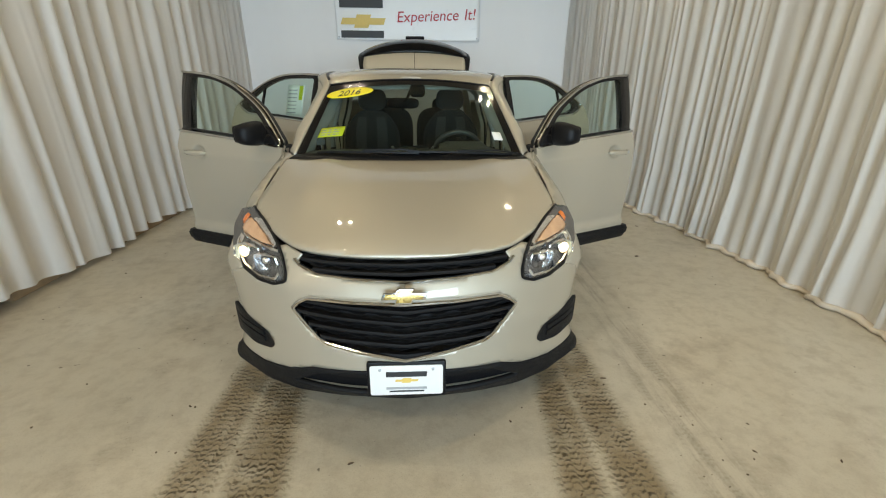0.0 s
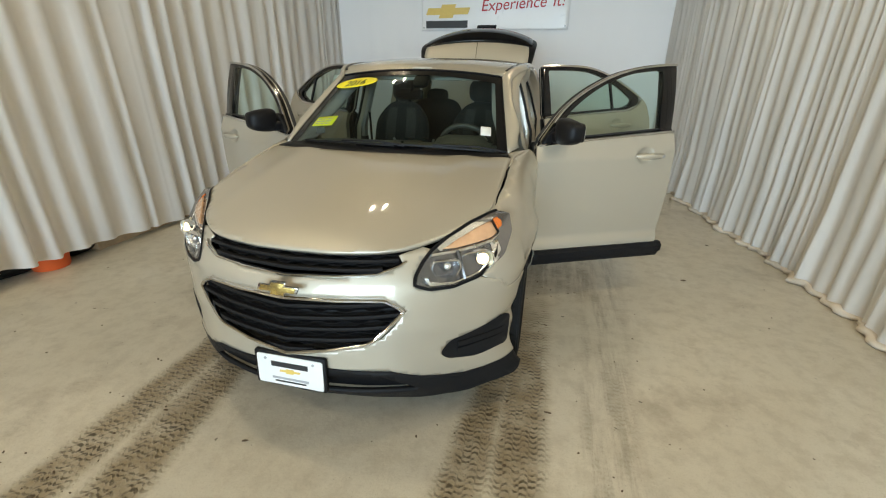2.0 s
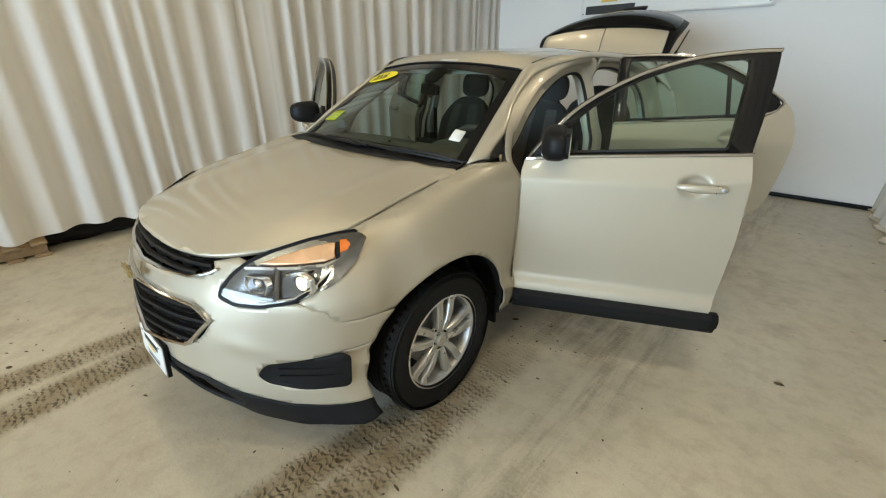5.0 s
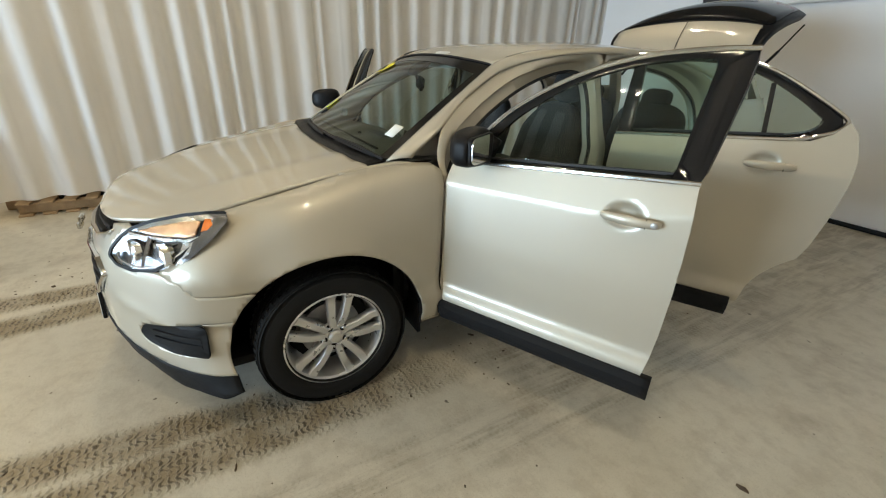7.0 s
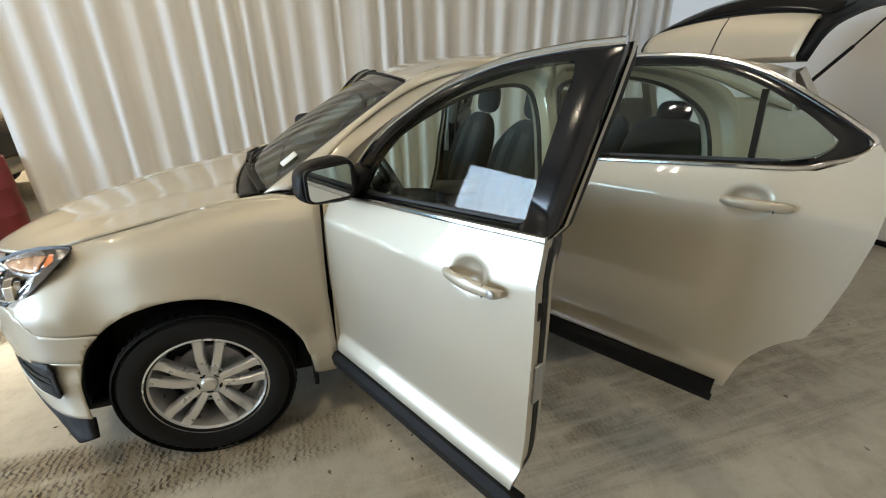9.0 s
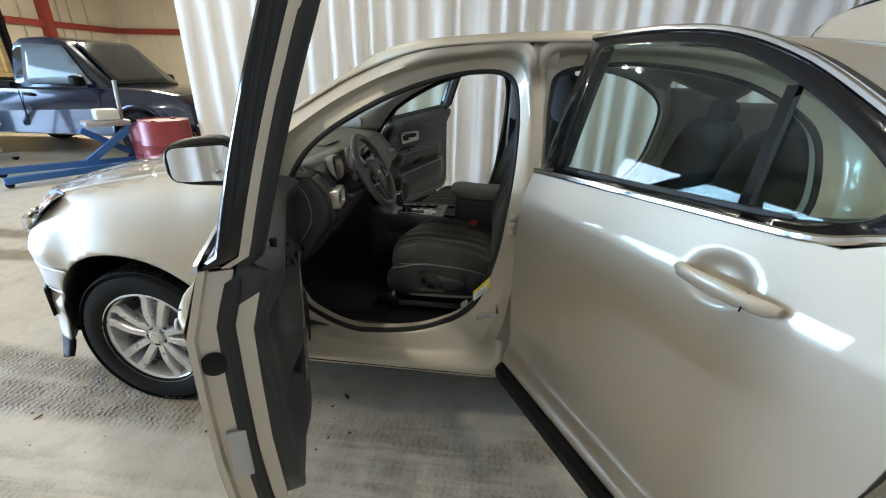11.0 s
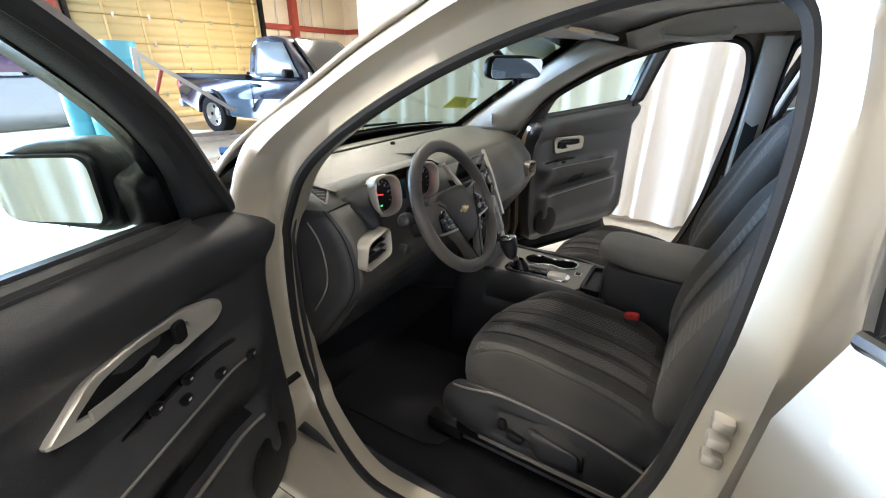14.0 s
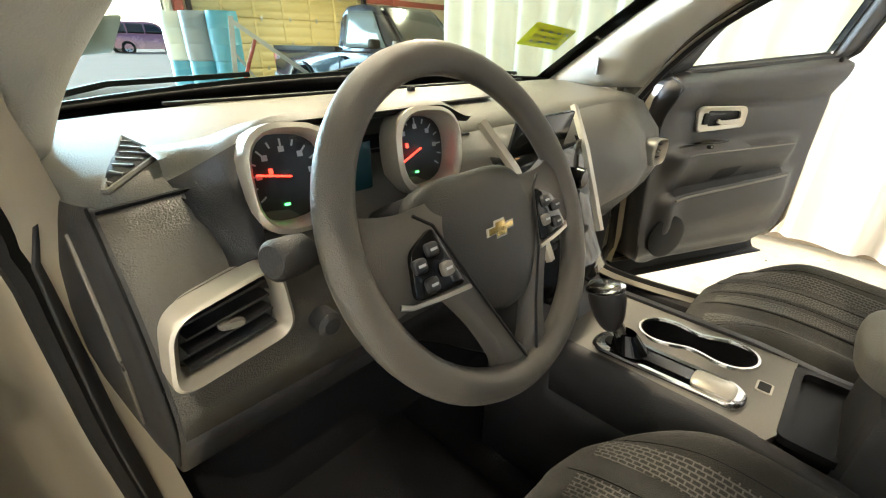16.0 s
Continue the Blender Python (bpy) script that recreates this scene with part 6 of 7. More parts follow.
def gauge(cx, cz, w, h, lean, needle_turn):
    o = spun([(-w * .92, -h), (w * .86, -h * .96), (w, h * .86), (-w * .88, h)], .042, 6)
    z = Vector((math.sin(radians(lean)), 1, .20)).normalized()
    x = Vector((0, 0, 1)).cross(z).normalized()
    m = Matrix((x, z.cross(x), z)).transposed().to_4x4()
    m.translation = (cx, .772, cz)
    turn = lambda q, d, k=1.0: [m @ Vector((a * k, b * k, d)) for a, b in q]
    bm = loft([turn(o, -.030, .98), turn(o, .008, 1.03), turn(o, .012, 1.10), turn(o, .008, 1.22), turn(o, -.03, 1.24)])
    bmesh.ops.recalc_face_normals(bm, faces=bm.faces)
    g = part("gauge_ring", bm, SATIN, _dash, "satin silver dial ring", sharp=50)
    face = bmesh.new()
    face.faces.new([face.verts.new(p) for p in turn(o, -.024, 1.0)])
    bmesh.ops.recalc_face_normals(face, faces=face.faces)
    part("dial", face, DIAL, g, "black dial face")
    for i in range(13):
        a = radians(215 - 250 * i / 12)
        r = min(w, h) * .80
        b = rbox(-.0045 if i % 2 == 0 else -.003, .0035, -.0009, .0009, 0, .001, 0)
        part("dial_mark", moved(b, m @ pose(-r * math.cos(a) * -1, r * math.sin(a), -.0225) @ pose(0, 0, 0, 0, 0, math.degrees(a))), TICK, g)
        if i % 2 == 0 and 1 < i < 12:
            part("dial_figure", moved(rbox(-.003, .003, -.003, .003, 0, .001, 0), m @ pose(r * .80 * math.cos(a), r * .80 * math.sin(a), -.0225)), TICK, g)
    part("needle", moved(rbox(-.004, min(w, h) * .72, -.0011, .0011, 0, .002, 0), m @ pose(0, 0, -.019) @ pose(0, 0, 0, 0, 0, needle_turn)), NEEDLE, g, "red needle")
    part("tell_tale", moved(rbox(-.003, .003, -.0014, .0014, 0, .001, 0), m @ pose(-.006, -h * .62, -.0215)), GREENLAMP, g)
    part("tell_tale", moved(rbox(-.002, .002, -.003, .003, 0, .001, 0), m @ pose(-w * .35, h * .15, -.0215)), NEEDLE, g)
    cover = bmesh.new()
    cover.faces.new([cover.verts.new(p) for p in turn(o, .002, 1.02)])
    c = part("dial_glass", cover, LENS, g)
    c.visible_shadow = False


gauge(.497, 1.070, .045, .048, 6, 170)
gauge(.304, 1.070, .050, .048, 4, 205)
part("info_display", rbox(.385, .425, .752, .756, 1.03, 1.09, .002), shader("display", (.01, .05, .07), .2, 0, .1, 9, 90, 0), _dash)


def vent(corners, y, slats, lean, name, at_right=False):
    o = spun(corners, .024, 6)
    c = (sum(p[0] for p in corners) / 4, sum(p[1] for p in corners) / 4)
    k = lambda f, d: [(c[0] + (a - c[0]) * f, y + d + lean * (a - c[0]), c[1] + (b - c[1]) * f) for a, b in o]
    bm = loft([k(1.0, -.02), k(1.0, .004), k(.985, .009), k(.93, .011), k(.84, .003), k(.82, -.010), k(.80, -.05)])
    bmesh.ops.recalc_face_normals(bm, faces=bm.faces)
    v = part(name, bm, SATIN, _dash, "satin silver air vent surround", sharp=45)
    b = bmesh.new()
    b.faces.new([b.verts.new(p) for p in k(.82, -.035)])
    part("vent_depth", b, BLACK, v)
    xs, zs = [p[0] for p in corners], [p[1] for p in corners]
    for i in range(slats):
        t = (i + 1) / (slats + 1)
        lo, hi = corners[0], corners[1]
        p = Vector((corners[0][0], corners[0][1])).lerp(Vector(corners[1]), t)
        q = Vector((corners[3][0], corners[3][1])).lerp(Vector(corners[2]), t)
        p, q = p.lerp(q, .15), q.lerp(p, .15)
        part("slat", sweep([(p.x, y - .012 + lean * (p.x - c[0]), p.y), (q.x, y - .012 + lean * (q.x - c[0]), q.y)], [(-.010, -.0012), (.010, -.0012), (.010, .0012), (-.010, .0012)]), TRIM, v)
    m = (c[0], y - .002, c[1])
    part("vent_tab", moved(blob(.012, .006, .004, 4, 3), Matrix.Translation(m) @ pose(0, 0, 0, 0, -8, 0)), GREYTRIM, v)


vent([(.664, .914), (.652, .990), (.546, 1.006), (.538, .922)], .816, 4, .10, "air_vent")
vent([(-.535, .898), (-.535, .974), (-.632, .966), (-.628, .896)], .790, 3, -.02, "air_vent")
def dash_top(x, y, lift):
    """A point of the dashboard's upper surface, raised by lift."""
    row = dash_row(x)[1:7]
    for a, b in zip(row, row[1:]):
        if y <= b[1] or b is row[-1]:
            return (x, y, a[2] + (b[2] - a[2]) * (y - a[1]) / (b[1] - a[1]) + lift)


_tv = spun([(.649, .700), (.581, .640), (.597, .545)], .012, 3)
_sv = part("side_vent", panel(_tv, lambda x, y: dash_top(x, y, .003), .012), BLACK, _dash, "three-cornered demister vent", solid=.003)
part("vent_rim", sweep([dash_top(x, y, .003) for x, y in _tv], circle(.003, 6), True), DASHTOP, _sv)
for _i in range(7):
    _t2 = (_i + .7) / 7.6
    _p, _q = Vector((.645, .692)).lerp(Vector((.598, .552)), _t2), Vector((.645, .692)).lerp(Vector((.584, .638)), min(_t2 * 1.6, 1)).lerp(Vector((.595, .560)), max(_t2 * 1.6 - 1, 0) / .6)
    part("slat", sweep([dash_top(*_p.lerp(_q, .10), .0035), dash_top(*_q.lerp(_p, .10), .0035)], [(-.0022, -.001), (.0022, -.001), (.0015, .001), (-.0015, .001)]), DASH, _sv)

# centre stack
part("centre_panel", loft([[(s * (.135 - .03 * t), .775 + .10 * t ** 1.5 + e, 1.03 - .25 * t) for t in np.linspace(0, 1, 9)] for s, e in ((-1.06, -.04), (-1, .004), (-.5, .012), (0, .014), (.5, .012), (1, .004), (1.06, -.04))], False), GLOSSBLACK, _dash, "black centre stack", solid=.006)
part("radio_display", moved(rbox(-.095, .095, -.004, .004, -.042, .042, .006), pose(.02, .772, 1.048, -14)), shader("radio_screen", (.018, .022, .024), .12, 0, .1, 9, 80, 0), _dash, "dark radio screen")
for _s in (-1, 1):
    part("silver_blade", sweep([(_s * .150 + .01, .745, 1.088), (_s * .122 + .006, .795, 1.015), (_s * .105, .83, .94), (_s * .095, .865, .86)], [(-.009, -.004), (.009, -.004), (.007, .005), (-.007, .005)], up=(0, 1, .4)), SATIN, _dash, "silver trim blade")
for _x, _z in ((-.07, .965), (.07, .965), (0, .90)):
    part("stack_knob", moved(lathe([(.021, 0), (.020, .018), (.016, .021), (.001, .021)], 20, "y"), pose(_x, .806 + (.965 - _z) * .5, _z)), GLOSSBLACK, _dash, "black control knob")
for _i in range(5):
    part("stack_button", moved(blob(.013, .006, .007, 5, 3), pose(-.06 + .03 * _i, .815, .935)), TRIM, _dash)
    part("stack_button", moved(blob(.013, .006, .007, 5, 3), pose(-.06 + .03 * _i, .845, .868)), TRIM, _dash)

# steering wheel and stalks
_Z = Vector((-.03, .885, .46)).normalized()
_Y = _Z.cross(Vector((-1, 0, 0))).normalized()
_SW = Matrix((_Y.cross(_Z), _Y, _Z)).transposed().to_4x4()
_SW.translation = (.355, .935, 1.056)
SR = .180
sw_rim = part("steering_wheel", moved(loft([[(math.cos(a) * (SR + .0185 * math.cos(b)), math.sin(a) * (SR + .0185 * math.cos(b)) * .985, .016 * math.sin(b)) for b in np.linspace(0, 2 * math.pi, 15)[:-1]] for a in np.linspace(0, 2 * math.pi, 73)[:-1]], True, False, True), _SW), LEATHER, car, "dark moulded four-spoke steering wheel")


def sw(name, bm, mat, label="", sharp=45):
    return part(name, moved(bm, _SW), mat, sw_rim, label, sharp=sharp)


sw("airbag_cover", blob(.098, .080, .030, 3.2, 12, lambda x, y, z: (x * (1 - .36 * smooth(-y, -.01, .08)), y - .026 + .10 * x * x / .098, z - .012 - .06 * (x * x + y * y) / .02 * .12)), HUB, "soft black airbag cover")
for _s in (-1, 1):
    rows = []
    for t in np.linspace(0, 1, 9):
        x = _s * (.070 + (SR - .078) * t)
        h = .047 - .008 * math.sin(math.pi * t * .8) + .012 * t * t
        z = -.002 - .006 * t
        yc = -.012 + .004 * t
        rows.append([(x, yc - h, z - .010), (x, yc - h, z + .006), (x, yc - h * .6, z + .013), (x, yc + h * .6, z + .013), (x, yc + h, z + .006), (x, yc + h, z - .010)])
    bm = loft(rows, True, True)
    bmesh.ops.recalc_face_normals(bm, faces=bm.faces)
    sw("side_spoke", bm, LEATHER)
    pad = [(_s * .090, .012), (_s * .124, -.004), (_s * .134, -.046), (_s * .070, -.052)]
    sw("switch_pad", moved(slab(spun(pad, .008, 3), .006, .001), pose(0, 0, .009)), GLOSSBLACK, "black switch pad")
    for i, (dx, dy) in enumerate(((.101, -.008), (.120, -.018), (.090, -.030), (.113, -.038))):
        sw("switch", moved(blob(.008, .007, .004, 4, 3), pose(_s * dx, dy, .016)), TRIM if i != 2 else GREYTRIM)
        sw("switch_mark", moved(rbox(-.004, .004, -.0012, .0012, 0, .0012, 0), pose(_s * dx, dy, .0196)), TICK)
for _s in (-1, 1):
    rows = []
    for t in np.linspace(0, 1, 16):
        x = _s * (.086 - .072 * t ** .85)
        y = -.040 - (SR - .048) * t
        w = .022 - .007 * math.sin(math.pi * min(t * 1.1, 1)) + .006 * smooth(t, .75, 1)
        z = .004 - .010 * t
        rows.append([(x - w, y, z - .012), (x - w, y, z + .002), (x - w * .6, y, z + .009), (x + w * .6, y, z + .009), (x + w, y, z + .002), (x + w, y, z - .012)])
    bm = loft(rows, True, True)
    bmesh.ops.recalc_face_normals(bm, faces=bm.faces)
    sw("lower_spoke", bm, LEATHER, "slanted lower spoke meeting its twin at the rim")
    sw("spoke_seam", sweep([(_s * .106, .026, .012), (_s * .088, .012, .014), (_s * .062, -.055, .015), (_s * .034, -.110, .009), (_s * .004, -SR * .97, .006)], circle(.0018, 5)), BLACK)
    sw("pad_trim", sweep([(_s * .066, -.057, .013), (_s * .100, -.054, .013), (_s * .138, -.050, .010), (_s * .146, -.046, .006)], [(-.003, -.002), (.003, -.002), (.002, .003), (-.002, .003)]), SATIN, "silver line under the switch pad")
sw("wheel_badge", moved(bowtie(.050, .019, .004, .001), pose(0, -.016, .0155)), SATIN)
sw("wheel_badge_face", moved(bowtie(.045, .0145, .0052, .0005), pose(0, -.016, .0155)), GOLD, "gold emblem")
sw("column", moved(blob(.055, .05, .09, 4, 6), pose(0, 0, -.10)), TRIM)
sw("indicator_stalk", sweep([(-.05, -.005, -.055), (-.12, .006, -.05), (-.178, .022, -.035), (-.208, .028, -.025)], circle(.011, 8)), TRIM, "indicator stalk")
sw("stalk_end", moved(lathe([(.016, 0), (.017, .006), (.017, .03), (.013, .034), (.001, .034)], 20, "x"), pose(-.196, .027, -.03, 0, 0, 180) @ pose(0, 0, 0, 0, -20, 0)), TRIM)
sw("wiper_stalk", sweep([(.05, -.005, -.055), (.10, .0, -.05), (.170, .012, -.03)], circle(.010, 8)), TRIM)
part("ignition_lock", moved(lathe([(.014, 0), (.014, .02), (.009, .024), (.001, .024)], 18, "y"), pose(.52, .825, .935)), TRIM, car)
part("brake_pedal", rbox(.36, .46, .56, .58, .46, .54, .006), BLACK, car, "black brake pedal")

# centre console
HALF = .118
_con = part("centre_console", loft([[(x, y, z) for x, z in ((HALF + .022, .40), (HALF + .024, .62), (HALF + .012, .66 + h), (HALF, .672 + h), (0, .676 + h), (-HALF, .672 + h), (-HALF - .012, .66 + h), (-HALF - .024, .62), (-HALF - .022, .40))] for y, h in ((.80, .17), (.86, .12), (.925, .08), (.935, 0), (1.1, 0), (1.275, 0), (1.29, .02), (1.62, .02))], False), TRIM, car, "dark centre console", solid=.006)
for _s in (-1, 1):
    part("console_side", loft([[(_s * (HALF + d), y, z - .012 * smooth(y, 1.18, 1.32)) for y in np.linspace(.90, 1.34, 16)] for d, z in ((.020, .58), (.018, .72), (.012, .754), (.004, .764), (-.006, .764), (-.006, .75))], False), TRIM, _con, "black padded console flank", solid=.003, sharp=60)
CUPS = (-.046, 1.112)


def figure(k):
    """Outline of the twin cup well: two circles flowing into each other."""
    pts = []
    for a in np.linspace(0, 2 * math.pi, 65)[:-1]:
        r = .047 * math.sqrt(math.cos(2 * a) + math.sqrt(1.35 - math.sin(2 * a) ** 2)) * 1.02 * k
        pts.append((CUPS[0] - r * math.sin(a) * 1.42 - .16 * r * math.cos(a), CUPS[1] + r * math.cos(a) * 1.28))
    return pts


_hole = figure(1.0)


def on_rect(p, x0, x1, y0, y1):
    dx, dy = p[0] - CUPS[0], p[1] - CUPS[1]
    k = min((x1 - CUPS[0]) / dx if dx > 1e-6 else (x0 - CUPS[0]) / dx if dx < -1e-6 else 99, (y1 - CUPS[1]) / dy if dy > 1e-6 else (y0 - CUPS[1]) / dy if dy < -1e-6 else 99)
    return (CUPS[0] + dx * k, CUPS[1] + dy * k)


_rim = [on_rect(p, -HALF + .004, HALF - .004, .925, 1.252) for p in _hole]
part("console_top", loft([[(*p, .745) for p in _rim], [(*p, .760) for p in _rim], [(*p, .760) for p in _hole], [(*p, .745) for p in _hole]]), GREYTRIM, _con, "satin grey console plate", sharp=40)
part("cup_well", loft([[(*p, .761) for p in _hole], [(CUPS[0] + (a - CUPS[0]) * .9, CUPS[1] + (b - CUPS[1]) * .95, .684) for a, b in _hole], [(CUPS[0], CUPS[1] + .6 * (b - CUPS[1]), .684) for a, b in _hole]]), BLACK, _con, "black twin cup well", sharp=60)
part("cup_holder", sweep([(*p, .762) for p in figure(1.03)], [(-.0035, -.002), (.0035, -.002), (.002, .003), (-.002, .003)], True), CHROME, _con, "chrome rim round the twin cup well")
_sel = lambda u, v, z: (.066 + u - .04 * v, 1.090 + v, z)
_oval = spun([(-.034, -.112), (.034, -.112), (.032, .118), (-.032, .118)], .030, 6)
part("shift_plate", loft([[_sel(u * k, v * k, z) for u, v in _oval] for k, z in ((1.0, .756), (1.0, .766), (.95, .770), (.72, .769), (.70, .762))], True, True), CHROME, _con, "chrome gear selector surround", sharp=40)
part("shift_slot", loft([[_sel(u * .42, -.02 + v * .66, z) for u, v in _oval] for z in (.763, .772)], True, True), GLOSSBLACK, _con)
part("shift_label", loft([[_sel(u * .62 * k, .074 + v * .26 * k, z) for u, v in _oval] for k, z in ((1, .768), (1, .773), (.9, .775))], True, True), SATIN, _con, "silver gear position plate", sharp=40)
part("gear_boot", loft([[_sel(r * math.cos(a), -.052 + r * 1.2 * math.sin(a) - o, z) for a in np.linspace(0, 2 * math.pi, 15)[:-1]] for r, z, o in ((.026, .770, 0), (.020, .785, .006), (.014, .800, .012))]), GLOSSBLACK, _con)
part("gear_lever", sweep([(.070, 1.035, .765), (.074, 1.016, .800), (.078, 1.000, .825)], circle(.011, 10)), CHROME, _con)
part("gear_knob", moved(blob(.021, .028, .044, 2.6, 8, lambda x, y, z: (x * (1 + .22 * z / .044), y * (1 + .3 * z / .044), z)), pose(.080, .992, .838, 18)), TRIM, _con, "dark gear knob with a bright cap")
part("knob_cap", moved(blob(.024, .032, .012, 2.6, 6), pose(.080, .980, .872, 18)), CHROME, _con, "bright metal knob cap")
part("console_socket", moved(slab(spun([(-.014, -.011), (.014, -.011), (.014, .011), (-.014, .011)], .003), .002), pose(.0, 1.222, .7605)), SATIN, _con)
part("socket_lid", moved(slab(spun([(-.011, -.008), (.011, -.008), (.011, .008), (-.011, .008)], .002), .003), pose(.0, 1.222, .7605)), BLACK, _con)
part("storage_bin", loft([[(a, b, z) for a, b in spun([(-.085 - e, 1.262 - e), (.085 + e, 1.262 - e), (.085 + e, 1.40), (-.085 - e, 1.40)], .014, 3)] for e, z in ((.012, .752), (.012, .764), (0, .764), (-.006, .700))], True, True), BLACK, _con, "open black storage bin", sharp=50)
part("console_arm_rest", moved(blob(.100, .180, .034, 4, 12, lambda x, y, z: (x, y, z + .012 * smooth(-y, .0, .165))), pose(-.015, 1.475, .850)), GREYTRIM, car, "padded grey arm rest")
part("arm_rest_base", rbox(-.112, .088, 1.325, 1.66, .62, .83, .02), TRIM, car)
part("belt_buckle", moved(blob(.012, .022, .045, 4, 4), pose(.205, 1.430, .70, 10)), TRIM, car, "seat belt buckle")
part("buckle_button", moved(blob(.010, .020, .010, 5, 3), pose(.208, 1.428, .740, 10)), REDPLASTIC, car, "red release button")


# seats
def pad_top(x, y, sx, sy, sz, e):
    k = 1 - abs(x / sx) ** e - abs(y / sy) ** e
    return sz * max(k, 0) ** (1 / e)


def seat(cx, driver):
    s = part("driver_seat" if driver else "passenger_seat", moved(blob(.258, .280, .100, 2.9, 18, cushion_shape), pose(cx, 1.315, .590, -3)), SEATCLOTH, car, "dark cloth front seat with dotted inserts")

    def band(u0, u1, v0, v1, mat, name):
        o = [(u0, v0), (u1, v0), (u1 * .96, v1), (u0 * .96, v1)]
        f = lambda x, y: cushion_shape(x, y, pad_top(x, y, .258, .280, .100, 2.9) + .0022)
        part(name, moved(panel(o, f, .022), pose(cx, 1.315, .590, -3)), mat, s, sharp=180)

    for u0, u1 in ((-.158, -.112), (-.062, -.012), (.020, .068), (.118, .160)):
        band(u0, u1, -.235, .20, SEATINSERT, "insert_band")
    for u in (-.168, -.066, .003, .072, .170):
        f = [Vector(cushion_shape(u, y, pad_top(u, y, .258, .280, .100, 2.9) + .0005)) for y in np.linspace(-.25, .22, 24)]
        part("stitch_seam", moved(sweep(f, circle(.0008, 5)), pose(cx, 1.315, .590, -3)), BLACK, s)
    back = Matrix.Translation((cx, 1.680, .960)) @ pose(0, 0, 0, -17)
    part("backrest", moved(blob(.255, .075, .345, 3.2, 14, back_shape), back), SEATCLOTH, s, "dark cloth backrest")
    for u0, u1 in ((-.145, -.05), (.05, .145)):
        o = [(u0, -.30), (u1, -.30), (u1, .27), (u0, .27)]
        part("back_insert", moved(panel(o, lambda x, z: back_shape(x, -pad_top(x, z, .255, .345, .075, 3.2) - .0025, z), .025), back), SEATINSERT, s, sharp=180)
    part("headrest", moved(blob(.130, .052, .098, 3.0, 8, lambda x, y, z: (x, y + .012 * (x / .13) ** 2, z)), pose(cx, 1.815, 1.385, -8)), SEATCLOTH, s, "padded headrest")
    for d in (-.055, .055):
        part("headrest_post", moved(lathe([(.006, -.05), (.006, .10)], 10), pose(cx + d, 1.795, 1.235, -8)), CHROME, s, "chrome headrest post")
    for sg in (-1, 1):
        def shell(y, z, out=0.0):
            d = .014 * math.sin(math.pi * min(max((z + .10) / .20, 0), 1)) - .020 * smooth(-y, .16, .27) - .05 * smooth(-z, .05, .11)
            dish = smooth(y, -.125, -.105) * (1 - smooth(y, .105, .130)) * smooth(z, -.045, -.030) * (1 - smooth(z, .045 - .10 * max(y, 0), .058 - .10 * max(y, 0)))
            return (cx + sg * (.252 + d - .014 * dish * (driver and sg > 0) + out), 1.315 + y, .560 + z)
        o = spun([(-.270, -.02), (-.24, -.085), (-.10, -.105), (.24, -.095), (.275, -.02), (.25, .055), (.10, .088), (-.10, .100), (-.22, .088), (-.262, .04)], .03, 4)
        part("seat_skirt", panel(o, shell, .012, sg < 0), TRIM, s, "moulded black seat side skirt", solid=.006, sharp=70)
        part("skirt_edge", sweep([shell(y, z, .002) for y, z in fine([(-.235, .062), (-.10, .094), (.10, .084), (.25, .050)], 5)], circle(.003, 6)), GREYTRIM, s, "lighter upper edge of the skirt")
        if driver and sg > 0:
            part("skirt_strip", sweep([shell(y, z, .003) for y, z in fine([(-.15, -.066), (0, -.062), (.12, -.058), (.25, -.060)], 5)], [(-.004, -.006), (.004, -.006), (.003, .006), (-.003, .006)]), GREYTRIM, s, "pale strip along the foot of the skirt")
            part("lever_plate", panel(spun([(-.020, .045), (.105, .022), (.110, -.028), (.010, -.030)], .012, 3), lambda y, z: shell(y, z, .012), .02), TRIM, s, "large recline lever plate", solid=.010)
            part("lever_gap", sweep([shell(y, z, .003) for y, z in spun([(-.026, .050), (.112, .027), (.117, -.032), (.006, -.034)], .012, 3)], circle(.003, 5), True), BLACK, s)
            part("seat_switch", moved(blob(.010, .012, .016, 4, 4), Matrix.Translation(shell(-.085, .012, .006)) @ pose(0, 0, 0, 12)), BLACK, s, "black seat switch")
            part("seat_switch", moved(blob(.009, .022, .010, 4, 4), Matrix.Translation(shell(-.050, -.014, .006)) @ pose(0, 0, 0, -8)), BLACK, s, "black seat switch")
    part("seat_rail", rbox(cx - .21, cx - .17, 1.06, 1.62, .40, .46, .005), STEEL, s)
    part("seat_rail", rbox(cx + .17, cx + .21, 1.06, 1.62, .40, .46, .005), STEEL, s)
    part("seat_pan", rbox(cx - .24, cx + .24, 1.08, 1.56, .44, .53, .02), BLACK, s)
    part("rail_cover", rbox(cx + .185, cx + .235, .985, 1.10, .41, .455, .010), BLACK, s, "black cover on the seat rail")


def cushion_shape(x, y, z):
    """A cushion with raised sides and a rolled front."""
    up = 1 if z > 0 else .3
    wing = smooth(abs(x), .12, .20) * (1 - smooth(abs(x), .215, .258)) * smooth(y, -.27, -.10)
    return (x * (1 - .10 * smooth(-y, .06, .28) + .03 * smooth(y, -.1, .1)), y, z + up * (.048 * wing - .014 * smooth(y, .05, .27) + .010 * math.exp(-((y + .10) / .12) ** 2) + .003 * math.cos(x * 90) * (1 - smooth(abs(x), .15, .2))))


